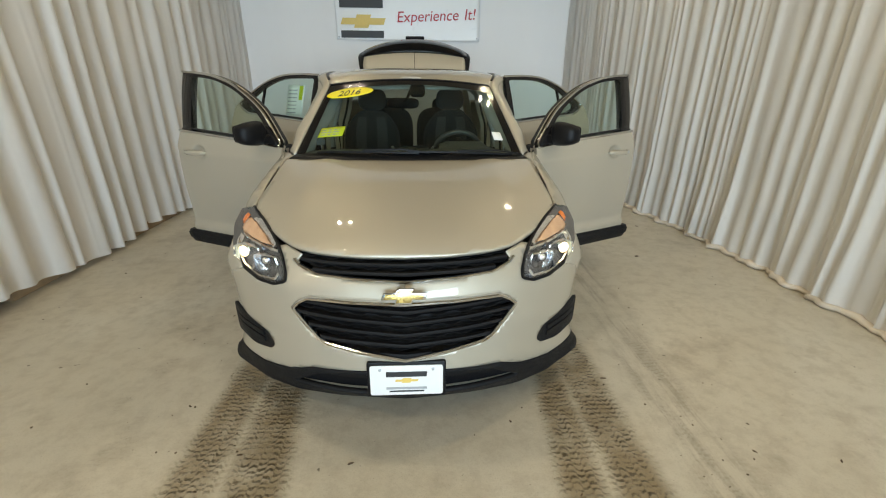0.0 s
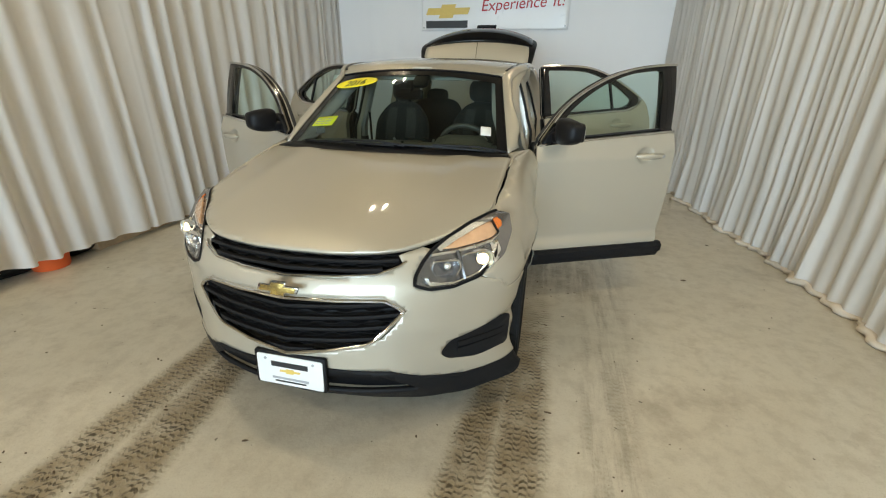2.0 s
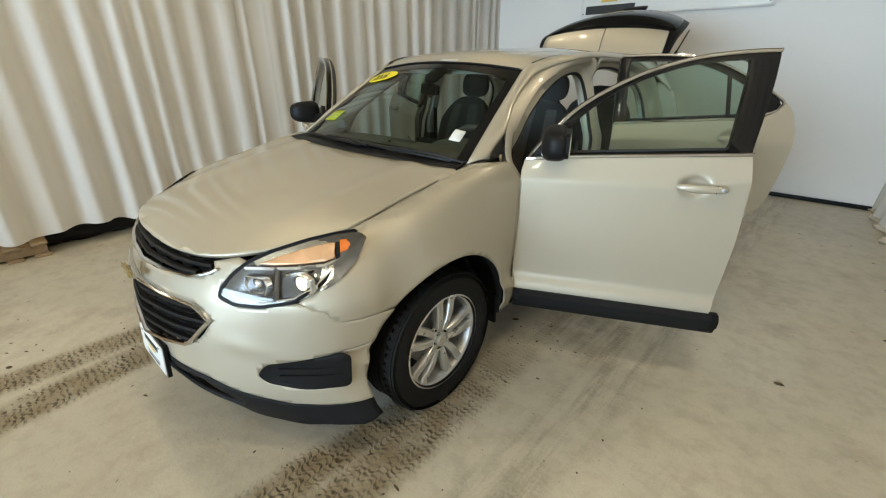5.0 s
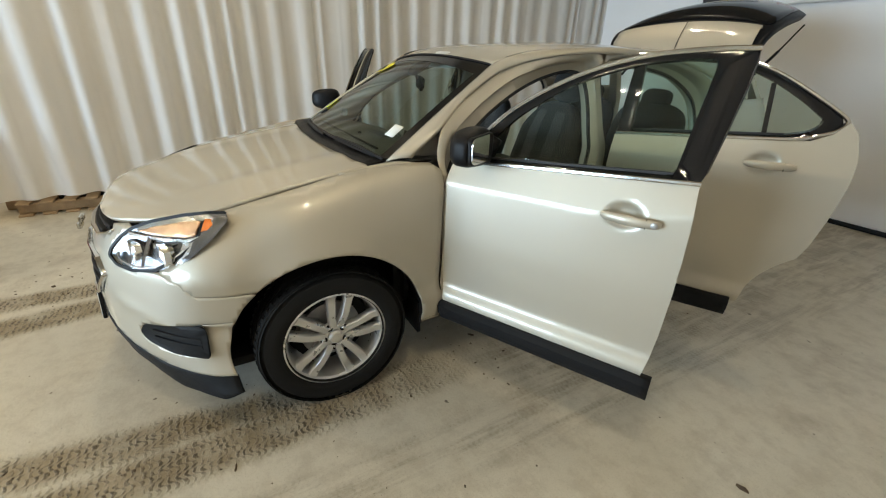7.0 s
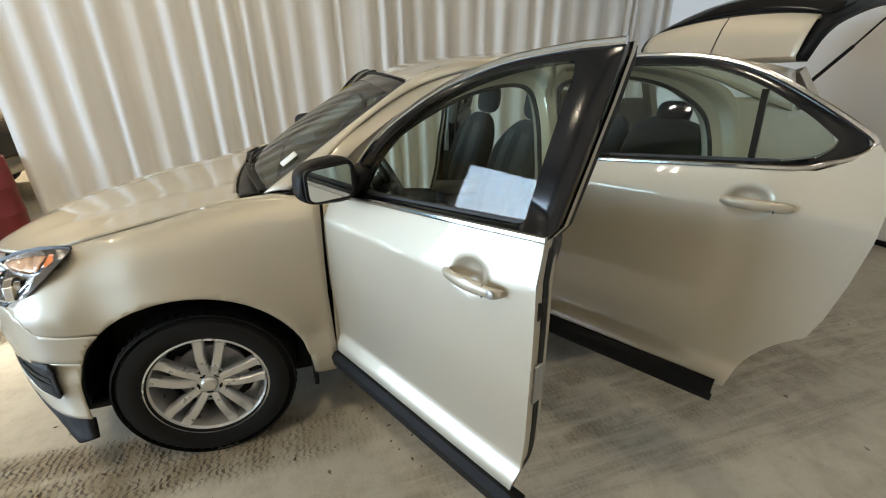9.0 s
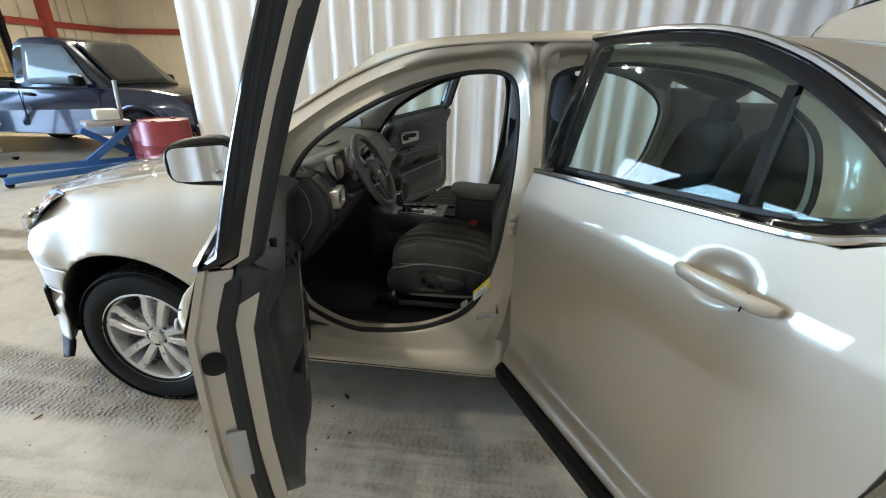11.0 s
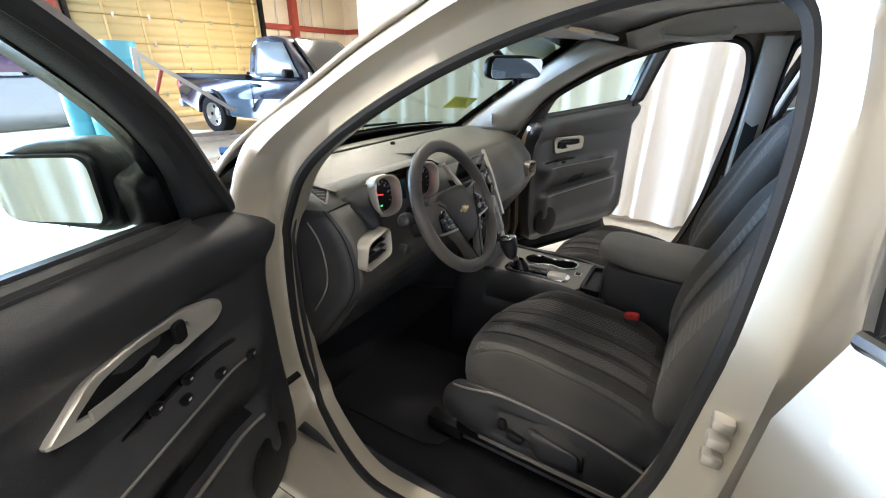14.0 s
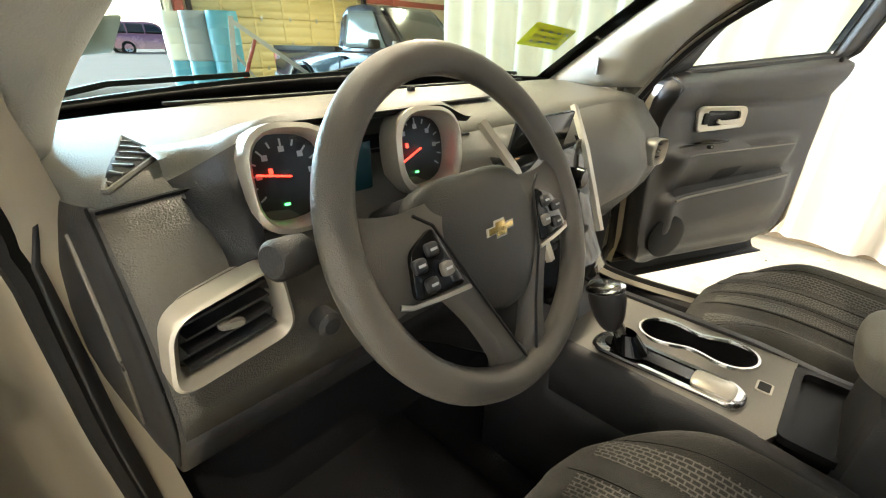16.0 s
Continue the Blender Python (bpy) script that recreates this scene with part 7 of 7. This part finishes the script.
def back_shape(x, y, z):
    fore = 1 if y < 0 else .2
    return (x * (1 - .20 * smooth(z, .12, .34) - .04 * smooth(-z, .1, .3)), y - fore * (.030 * smooth(abs(x), .14, .21) * (1 - .7 * smooth(z, .1, .3)) + .012 * math.exp(-((z + .12) / .12) ** 2)), z)


seat(.385, True)
seat(-.385, False)
_bench = part("rear_bench", moved(blob(.63, .26, .09, 4, 14), pose(0, 2.40, .66, -4)), SEATCLOTH, car, "dark cloth rear bench")
for _x in (-.33, .33):
    part("bench_back", moved(blob(.31, .075, .33, 3.6, 10), pose(_x, 2.70, .98, -18)), SEATCLOTH, _bench)
    part("bench_headrest", moved(blob(.125, .045, .075, 3, 6), pose(_x, 2.80, 1.325, -12)), SEATCLOTH, _bench)

SHIFT = {"dashboard": (0, .022, .030), "ignition_lock": (0, .03, .03), "centre_console": (-.01, 0, -.008), "console_arm_rest": (.02, -.01, .03), "arm_rest_base": (.02, -.01, .03),
         "belt_buckle": (-.04, 0, .01), "buckle_button": (-.04, 0, .01), "driver_seat": (-.035, -.01, .03), "passenger_seat": (.0, .0, .025), "belt_guide": (0, 0, 0)}
for _ob in car.children:
    if _ob.name.split(".")[0] in SHIFT:
        _ob.location = SHIFT[_ob.name.split(".")[0]]

# ---- things along the curtains ----
def gap_filler():
    """Added black mass along the foot of the curtain, in place of the gap's shade."""
    t = thing("tarp", "black mass added for the shaded gap under the curtain", "tarp", (0, 0, 0))
    rings = []
    for i, y in enumerate(np.linspace(-1.75, 3.2, 110)):
        h, w = .085 + .04 * noise.noise((y * 1.7, 2, 5)), .14 + .05 * noise.noise((y * 1.3, 7, 1))
        ring = []
        for a in np.linspace(0, 2 * math.pi, 15)[:-1]:
            k = 1 + .22 * noise.noise((math.cos(a) * 1.6, math.sin(a) * 1.6, y * 6))
            ring.append((-3.20 + .05 * noise.noise((y * .8, 0, 3)) + w * k * math.cos(a), y, max(.004, h + h * k * math.sin(a))))
        rings.append(ring)
    part("dark_mass", loft(rings, True, True), BLACK, t, sharp=180)


gap_filler()


def bucket(x, y):
    b = thing("bucket", "orange plastic bucket with a white print under the curtain", "bucket", (x, y, 0))
    part("pail", lathe([(.125, 0), (.130, .01), (.150, .32), (.158, .325), (.158, .345), (.150, .35), (.146, .345), (.122, .015)], 32), ORANGE, b)
    part("print_band", lathe([(.1405, .13), (.1475, .25)], 32, "z", False), shader("blue_white_print", (.50, .50, .62), .5, 0, .6, 22, 60, 0, tint=(.75, .75, .8)), b, "pale printed band")
    part("wire_handle", sweep([(.155 * math.cos(a), .155 * math.sin(a) * .9, .33 - .10 * math.sin(a)) for a in np.linspace(0, math.pi, 16)], circle(.003, 6)), STEEL, b)


bucket(-3.06, .18)


def crumbs():
    """Dry dirt dropped on the floor, most of it along the tyre trails."""
    rnd = random.Random(12)
    bits = []
    for i in range(420):
        x, y = (rnd.choice((-1, 1)) * rnd.gauss(.95, .30), rnd.uniform(-2.6, 1.0)) if i % 3 else (rnd.uniform(-2.6, 2.8), rnd.uniform(-2.3, 4.5))
        s = rnd.uniform(.002, .006) * (2.2 if rnd.random() < .06 else 1)
        bm = bmesh.new()
        bmesh.ops.create_icosphere(bm, subdivisions=1, radius=s)
        for v in bm.verts:
            v.co *= rnd.uniform(.6, 1.4)
        bits.append(moved(bm, pose(x, y, s * .25, 0, 0, rnd.uniform(0, 360)) @ Matrix.Diagonal((rnd.uniform(.8, 2.6), 1, .5, 1))))
    ob = part("dirt_crumbs", join(*bits), DIRT)
    tagged(ob, "brown crumbs of dried dirt scattered on the floor", "dirt", kind="stuff")


crumbs()


def timber(name, x0, x1, y0, y1, z0, z1, label):
    ob = part(name, rbox(x0, x1, y0, y1, z0, z1, .006), WOOD)
    tagged(ob, label, "timber", "timber under the curtain")


timber("timber_beam", -3.12, -3.00, .55, 4.9, 0, .095, "rough brown timber beam lying under the curtain")
timber("timber_beam", -3.30, -3.18, -2.2, 2.2, 0, .12, "rough brown timber beam lying under the curtain")


def pallet(x, y):
    p = thing("pallet", "weathered wooden pallet behind the curtain", "pallet", (x, y, 0))
    for dx in (-.45, 0, .45):
        part("bearer", rbox(dx - .045, dx + .045, -.5, .5, .02, .11, .004), WOOD, p)
    for i in range(6):
        part("board", rbox(-.55, .55, -.5 + .18 * i, -.39 + .18 * i, .11, .132, .003), WOOD, p)
        part("board", rbox(-.55, .55, -.5 + .18 * i, -.39 + .18 * i, 0, .02, .003), WOOD, p)


pallet(-3.42, -1.55)


def drum(x, y, z, mat, label, r=.265, h=.72, group="stacked drums", ribs=True):
    d = thing("drum", label, "drum", (x, y, z), group)
    prof = [(r * .90, 0), (r * .97, .02), (r, .05), (r * 1.015, h * .33), (r * 1.04, h * .345), (r * 1.015, h * .36), (r * 1.015, h * .64), (r * 1.04, h * .655), (r * 1.015, h * .67), (r, h - .05), (r * .97, h - .02), (r * .98, h), (r * .94, h), (r * .93, h - .015)]
    part("shell", lathe(prof, 36), mat, d)
    for s in (-1, 1):
        part("bung", moved(lathe([(.03, 0), (.03, .012), (.02, .014)], 14), pose(s * r * .6, 0, h - .013)), BLACK, d)


for _x, _y, _m, _l in ((-2.43, -9.27, WHITEDRUM, "white plastic drum stacked on a blue one"), (-2.62, -8.72, GREYDRUM, "dusty grey-blue plastic drum stacked on a blue one"), (-2.93, -8.22, BLUEDRUM, "light blue plastic drum on top of another")):
    drum(_x, _y, 0, BLUEDRUM, "light blue plastic drum on the floor by the bay door", .277, .88)
    drum(_x + .01, _y - .01, .88, _m, _l, .277, .88)
drum(-2.80, -2.68, 0, REDDRUM, "dark red steel drum beside the curtain end", .29, .86, "red drums")
drum(-3.84, -3.72, 0, REDDRUM, "short red steel drum beside the blue jack", .31, .64, "red drums")


def beacon(x, y, z):
    b = thing("work_light", "amber beacon lamp standing on the short red drum", "lamp", (x, y, z))
    part("base", lathe([(.055, 0), (.06, .02), (.05, .03)], 20), BLACK, b)
    part("dome", lathe([(.048, .03), (.048, .09), (.035, .11), (.001, .115)], 20), AMBER, b)


beacon(-3.81, -3.66, .64)


def crane(x, y, turn, mat, scale, label):
    """A folded workshop crane on castors."""
    c = thing("engine_crane", label, "crane", (x, y, 0))
    c.matrix_basis = pose(x, y, 0, 0, 0, turn)
    sq = lambda w: [(-w, -w), (w, -w), (w, w), (-w, w)]
    k = scale
    for dy in (-.32, .32):
        part("leg", sweep([(-.55 * k, dy * .5, .09), (.75 * k, dy, .09)], sq(.035), up=(0, 0, 1)), mat, c)
        for x0 in (-.5 * k, .7 * k):
            part("castor", moved(lathe([(.012, -.02), (.045, -.02), (.045, .02), (.012, .02)], 16, "y"), pose(x0, dy * (.5 if x0 < 0 else 1), .045)), BLACK, c)
    part("cross_bar", sweep([(-.55 * k, -.2, .09), (-.55 * k, .2, .09)], sq(.035)), mat, c)
    part("mast", sweep([(-.50 * k, 0, .09), (-.38 * k, 0, 1.30 * k)], sq(.04), up=(0, 1, 0)), mat, c)
    part("boom", sweep([(-.40 * k, 0, 1.26 * k), (.75 * k, 0, .42 * k)], sq(.035), up=(0, 1, 0)), STEEL, c)
    part("ram", sweep([(-.40 * k, .0, .35 * k), (-.12 * k, 0, 1.02 * k)], circle(.032, 10), up=(0, 1, 0)), REDSTEEL if mat is STEEL else STEEL, c)
    part("brace", sweep([(.10 * k, .10, .10), (-.42 * k, .03, .86 * k)], sq(.02), up=(0, 1, 0)), mat, c)


crane(-3.05, -6.85, 160, STEEL, 1.25, "grey steel engine crane with a red ram, folded")


def jack(x, y, turn):
    c = thing("lift_jack", "blue steel transmission jack on a wheeled base", "jack", (x, y, 0))
    c.matrix_basis = pose(x, y, 0, 0, 0, turn) @ Matrix.Scale(1.3, 4)
    sq = lambda w: [(-w, -w), (w, -w), (w, w), (-w, w)]
    for dy in (-.30, .30):
        part("base_leg", sweep([(-.35, dy * .4, .07), (1.0, dy, .07)], sq(.032)), BLUESTEEL, c)
        for x0, q in ((-.32, .4), (.97, 1)):
            part("castor", moved(lathe([(.01, -.018), (.036, -.018), (.036, .018), (.01, .018)], 14, "y"), pose(x0, dy * q, .036)), BLACK, c)
    part("lower_arm", sweep([(-.25, -.1, .12), (.25, -.05, .46)], sq(.035), up=(0, 1, 0)), BLUESTEEL, c)
    part("upper_arm", sweep([(.28, .05, .12), (-.22, .1, .50)], sq(.035), up=(0, 1, 0)), BLUESTEEL, c)
    part("saddle", rbox(-.20, .22, -.14, .14, .50, .56, .01), STEEL, c)
    part("pump_box", rbox(-.12, .10, -.10, .10, .56, .68, .02), WHITEDRUM, c)
    part("pump_post", sweep([(-.15, 0, .56), (-.17, 0, .98)], circle(.022, 10), up=(0, 1, 0)), STEEL, c)
    part("hose", sweep(soft([(-.20, .05, .60), (-.34, .10, .42), (-.30, .08, .20), (-.12, 0, .14)], 6), circle(.013, 7)), RUBBER, c)


jack(-3.52, -4.18, -35)


# ---- pickup by the garage door, vehicles outside ----
def road_wheel(parent, x, y, r, w, mat=ALLOY, side=1):
    t = part("wheel", moved(lathe([(r * .62, -w), (r * .78, -w * 1.1), (r * .96, -w), (r, -w * .8), (r, w * .8), (r * .96, w), (r * .78, w * 1.1), (r * .62, w)], 32, "y", False), pose(x, y, r)), RUBBER, parent)
    part("wheel_rim", moved(lathe([(.001, w * .3), (r * .18, w * .35), (r * .30, w * .2), (r * .56, w * .45), (r * .63, w * .95), (r * .60, -w)], 32, "y"), pose(x, y, r) @ pose(0, 0, 0, 0, 0, 0 if side > 0 else 180)), mat, t)
    for i in range(5):
        # black disc on the closed rim, for the shade in an opening
        part("rim_hole_shade", moved(lathe([(.001, w * .44), (r * .10, w * .44), (r * .10, w * .40)], 10, "y"), pose(x, y, r) @ pose(0, 0, 0, 0, 72 * i, 0 if side > 0 else 180) @ pose(r * .43, 0, 0)), BLACK, t)


def body_side(profile, half, tuck, drop):
    """A vehicle body from its side outline (x, z): sections swept across with the sides tucked in."""
    rows = []
    for y, k in ((-half, .93), (-half * .97, .985), (-half * .8, 1), (half * .8, 1), (half * .97, .985), (half, .93)):
        rows.append([(x * (1 - (1 - k) * .12), y * (1 - tuck * smooth(z, drop, drop + .7)), .5 + (z - .5) * (k if z > .5 else 2 - k)) for x, z in profile])
    bm = loft(rows, True, True)
    bmesh.ops.recalc_face_normals(bm, faces=bm.faces)
    return bm


def pickup(x, y, turn):
    """Nose along its own +x; its near flank is at -y."""
    p = thing("pickup_truck", "dark navy regular-cab pickup parked inside the workshop bay", "truck")
    p.matrix_basis = pose(x, y, 0, 0, 0, turn) @ Matrix.Scale(1.12, 4)
    arch = lambda c, r=.40: [(c + r * math.cos(radians(a)), .36 + r * math.sin(radians(a))) for a in range(180, -1, -15)]
    lower = [(-2.42, .55)] + [(-2.45, 1.0), (-.55, 1.0), (.62, 1.0), (1.05, 1.02), (1.75, .99), (2.15, .93), (2.35, .80), (2.40, .45), (2.05, .36)] + arch(1.52)[::-1] + [(.9, .36), (-1.0, .36)] + arch(-1.42)[::-1] + [(-2.0, .42)]
    part("body", body_side(spun(lower, .02, 2), .86, .06, .6), NAVY, p, sharp=50)
    cab = [(-.34, .96), (-.31, 1.55), (-.17, 1.66), (.22, 1.68), (.52, 1.63), (1.13, 1.02), (1.03, .96)]
    part("cab", body_side(spun(cab, .05, 3), .80, .16, 1.0), NAVY, p, sharp=50)
    part("bed_floor", rbox(-2.38, -.38, -.72, .72, 1.002, 1.015, .003), BLACK, p, "open black load bed")
    for s in (-1, 1):
        part("bed_rail", rbox(-2.42, -.35, s * .80 - .05, s * .80 + .05, .98, 1.06, .012), BLACK, p)
        flank_y = lambda z: s * (.80 * (1 - .16 * smooth(z, 1.0, 1.7)) + .012)
        # pale blue base colour paints the sky's reflection on the glass
        part("door_window", panel(spun([(-.14, 1.05), (.92, 1.05), (.50, 1.56), (-.12, 1.58)], .04, 3), lambda a, z: (a, flank_y(z), z), .15, s < 0), shader("truck_glass_sky_tint", (.20, .27, .33), .04, .0, .1, 3, 40, 0, coat=1), p, "door glass with a pale sky reflection in its colour", solid=.006)
        part("door_line", sweep([(.98, s * .865, .55), (.985, s * .85, .95)], circle(.006, 5)), BLACK, p)
        part("door_line", sweep([(-.24, s * .868, .50), (-.24, s * .855, .95)], circle(.006, 5)), BLACK, p)
        part("door_handle", moved(blob(.07, .018, .022, 4, 4), pose(-.10, s * .86, .90)), BLACK, p)
        part("side_mirror", moved(blob(.07, .09, .075, 3.5, 6), pose(.82, s * .96, 1.10)), BLACK, p)
        part("flare", sweep([(c[0], s * .865, c[1]) for c in arch(-1.42, .42)], circle(.028, 7), up=(0, 1, 0)), NAVY, p)
        part("flare", sweep([(c[0], s * .865, c[1]) for c in arch(1.52, .42)], circle(.028, 7), up=(0, 1, 0)), NAVY, p)
        part("step_bar", rbox(-.95, 1.05, s * .82 - .03, s * .82 + .03, .33, .44, .02), STEEL, p, "grey rocker trim")
        part("tail_lamp", rbox(-2.47, -2.36, s * .78 - .06, s * .78 + .06, .70, .92, .02), REDPLASTIC, p)
        for cx in (-1.42, 1.52):
            road_wheel(p, cx, s * .76, .345, .12, ALLOY, s)
    part("windscreen", panel([(-.62, 0), (.62, 0), (.54, 1), (-.54, 1)], lambda u, v: (1.11 - .57 * v + .014, u, 1.04 + .58 * v + .014), .2), shader("truck_screen", (.03, .04, .05), .04, 0, .1, 3, 40, 0, coat=1), p, solid=-.005)
    part("front_bumper", rbox(2.30, 2.46, -.84, .84, .36, .56, .04), CHROME, p)
    part("rear_bumper", rbox(-2.56, -2.42, -.84, .84, .42, .58, .03), STEEL, p)


pickup(-5.13, -6.0, 92)


def parked_suv(x, y, turn, mat, label):
    v = thing("parked_suv", label, "car", (0, 0, 0), "cars in the yard")
    v.matrix_basis = pose(x, y, .50, 0, 0, turn)
    lower = [(-2.25, .50), (-2.28, .95), (-2.2, 1.05), (1.0, 1.05), (1.9, .98), (2.22, .82), (2.26, .45), (1.85, .32), (-1.9, .32)]
    part("body", body_side(spun(lower, .05, 3), .90, .05, .6), mat, v, sharp=50)
    cab = [(-2.18, 1.03), (-2.05, 1.60), (-1.85, 1.72), (.05, 1.74), (.35, 1.68), (1.05, 1.04)]
    part("cabin", body_side(spun(cab, .06, 3), .84, .18, 1.05), mat, v, sharp=50)
    for s in (-1, 1):
        fy = lambda z: s * (.84 * (1 - .18 * smooth(z, 1.05, 1.75)) + .014)
        for o in ([(-2.0, 1.12), (-1.30, 1.12), (-1.30, 1.60), (-1.90, 1.60)], [(-1.22, 1.12), (-.38, 1.12), (-.38, 1.62), (-1.22, 1.62)], [(-.30, 1.12), (.78, 1.12), (.28, 1.60), (-.30, 1.62)]):
            part("window", panel(spun(o, .03, 2), lambda a, z: (a, fy(z), z), .2, s < 0), GLOSSBLACK, v, solid=.006)
        for cx in (-1.38, 1.38):
            road_wheel(v, cx, s * .80, .36, .12, ALLOY, s)
    part("windscreen", panel([(-.66, 0), (.66, 0), (.58, 1), (-.58, 1)], lambda u, w: (1.02 - .62 * w + .015, u, 1.08 + .56 * w + .015), .25), GLOSSBLACK, v, solid=-.005)


parked_suv(-7.2, -31.2, 184, MAROON, "maroon family SUV parked in the sunny yard")
parked_suv(-1.9, -32.2, 178, GREYCAR, "grey family SUV parked in the sunny yard")
parked_suv(1.9, -31.6, 184, GREYCAR, "grey family SUV parked in the sunny yard")


# ---- garage door, posts and girts ----
def garage_door():
    g = part("garage_door", rbox(-8.2, -3.34, -11.060, -11.040, .0, 3.62, 0), DOORSTEEL)
    tagged(g, "closed yellow-cream sectional garage door", "garage door", kind="structure")
    for i in range(6):
        z0 = .01 + .60 * i
        rows = [[(x, y, z) for x in (-8.2, -3.34)] for y, z in ((-11.030, z0), (-11.000, z0 + .015), (-11.000, z0 + .13), (-11.015, z0 + .15), (-11.015, z0 + .19), (-11.000, z0 + .21), (-11.000, z0 + .37), (-11.015, z0 + .39), (-11.015, z0 + .43), (-11.000, z0 + .45), (-11.000, z0 + .575), (-11.030, z0 + .59))]
        part("section", loft(rows, False), DOORSTEEL, g, solid=.01, sharp=30)
        for k in range(6):
            x = -8.2 + .81 * k + .12
            part("stile", rbox(x, x + .06, -11.000, -10.975, z0 + .01, z0 + .585, .004), DOORSTEEL, g)
    for k in range(5):
        for i in range(1, 6):
            part("hinge", rbox(-7.43 + .81 * k - .02, -7.43 + .81 * k + .04, -10.976, -10.965, .60 * i - .05, .60 * i + .06, .003), STEEL, g)


garage_door()
structure("trim_post", rbox(-3.12, -2.93, -11.03, -10.84, 0, 4.6, .01), REDSTEEL, "red oxide steel column beside the bay door")
structure("trim_post", rbox(-3.32, -3.22, -11.02, -10.90, 0, 4.6, .01), BLACK, "dark steel door track")
structure("trim_post", rbox(-8.36, -8.24, -11.02, -10.90, 0, 4.6, .01), BLACK, "dark steel door track")
structure("trim_post", rbox(-9.62, -9.40, -11.03, -10.80, 0, 4.6, .01), REDSTEEL, "red oxide steel column")
structure("trim_girt", rbox(-11.9, -8.4, -11.03, -10.92, 2.38, 2.54, .01), REDSTEEL, "red oxide steel girt on the wall")
structure("trim_girt", rbox(-11.99, -11.88, -10.9, 5.6, 2.38, 2.54, .01), REDSTEEL, "red oxide steel girt on the wall")
structure("trim_jamb", rbox(-2.86, -2.75, -11.16, -10.92, 0, 3.6, .01), STEELWALL, "cream jamb of the open bay door")
for _x in (-8.9, -10.0, -10.35, -10.9):
    structure("trim_pipe", moved(lathe([(.018, .3), (.018, 4.6)], 10), pose(_x, -10.98, 0)), STEEL, "grey conduit pipe on the wall")
for _i in range(14):
    structure("trim_rib", rbox(-12.0, -11.97, -10.8 + 1.15 * _i, -10.7 + 1.15 * _i, 0, 4.6, .006), STEELWALL, "vertical rib of the steel wall")
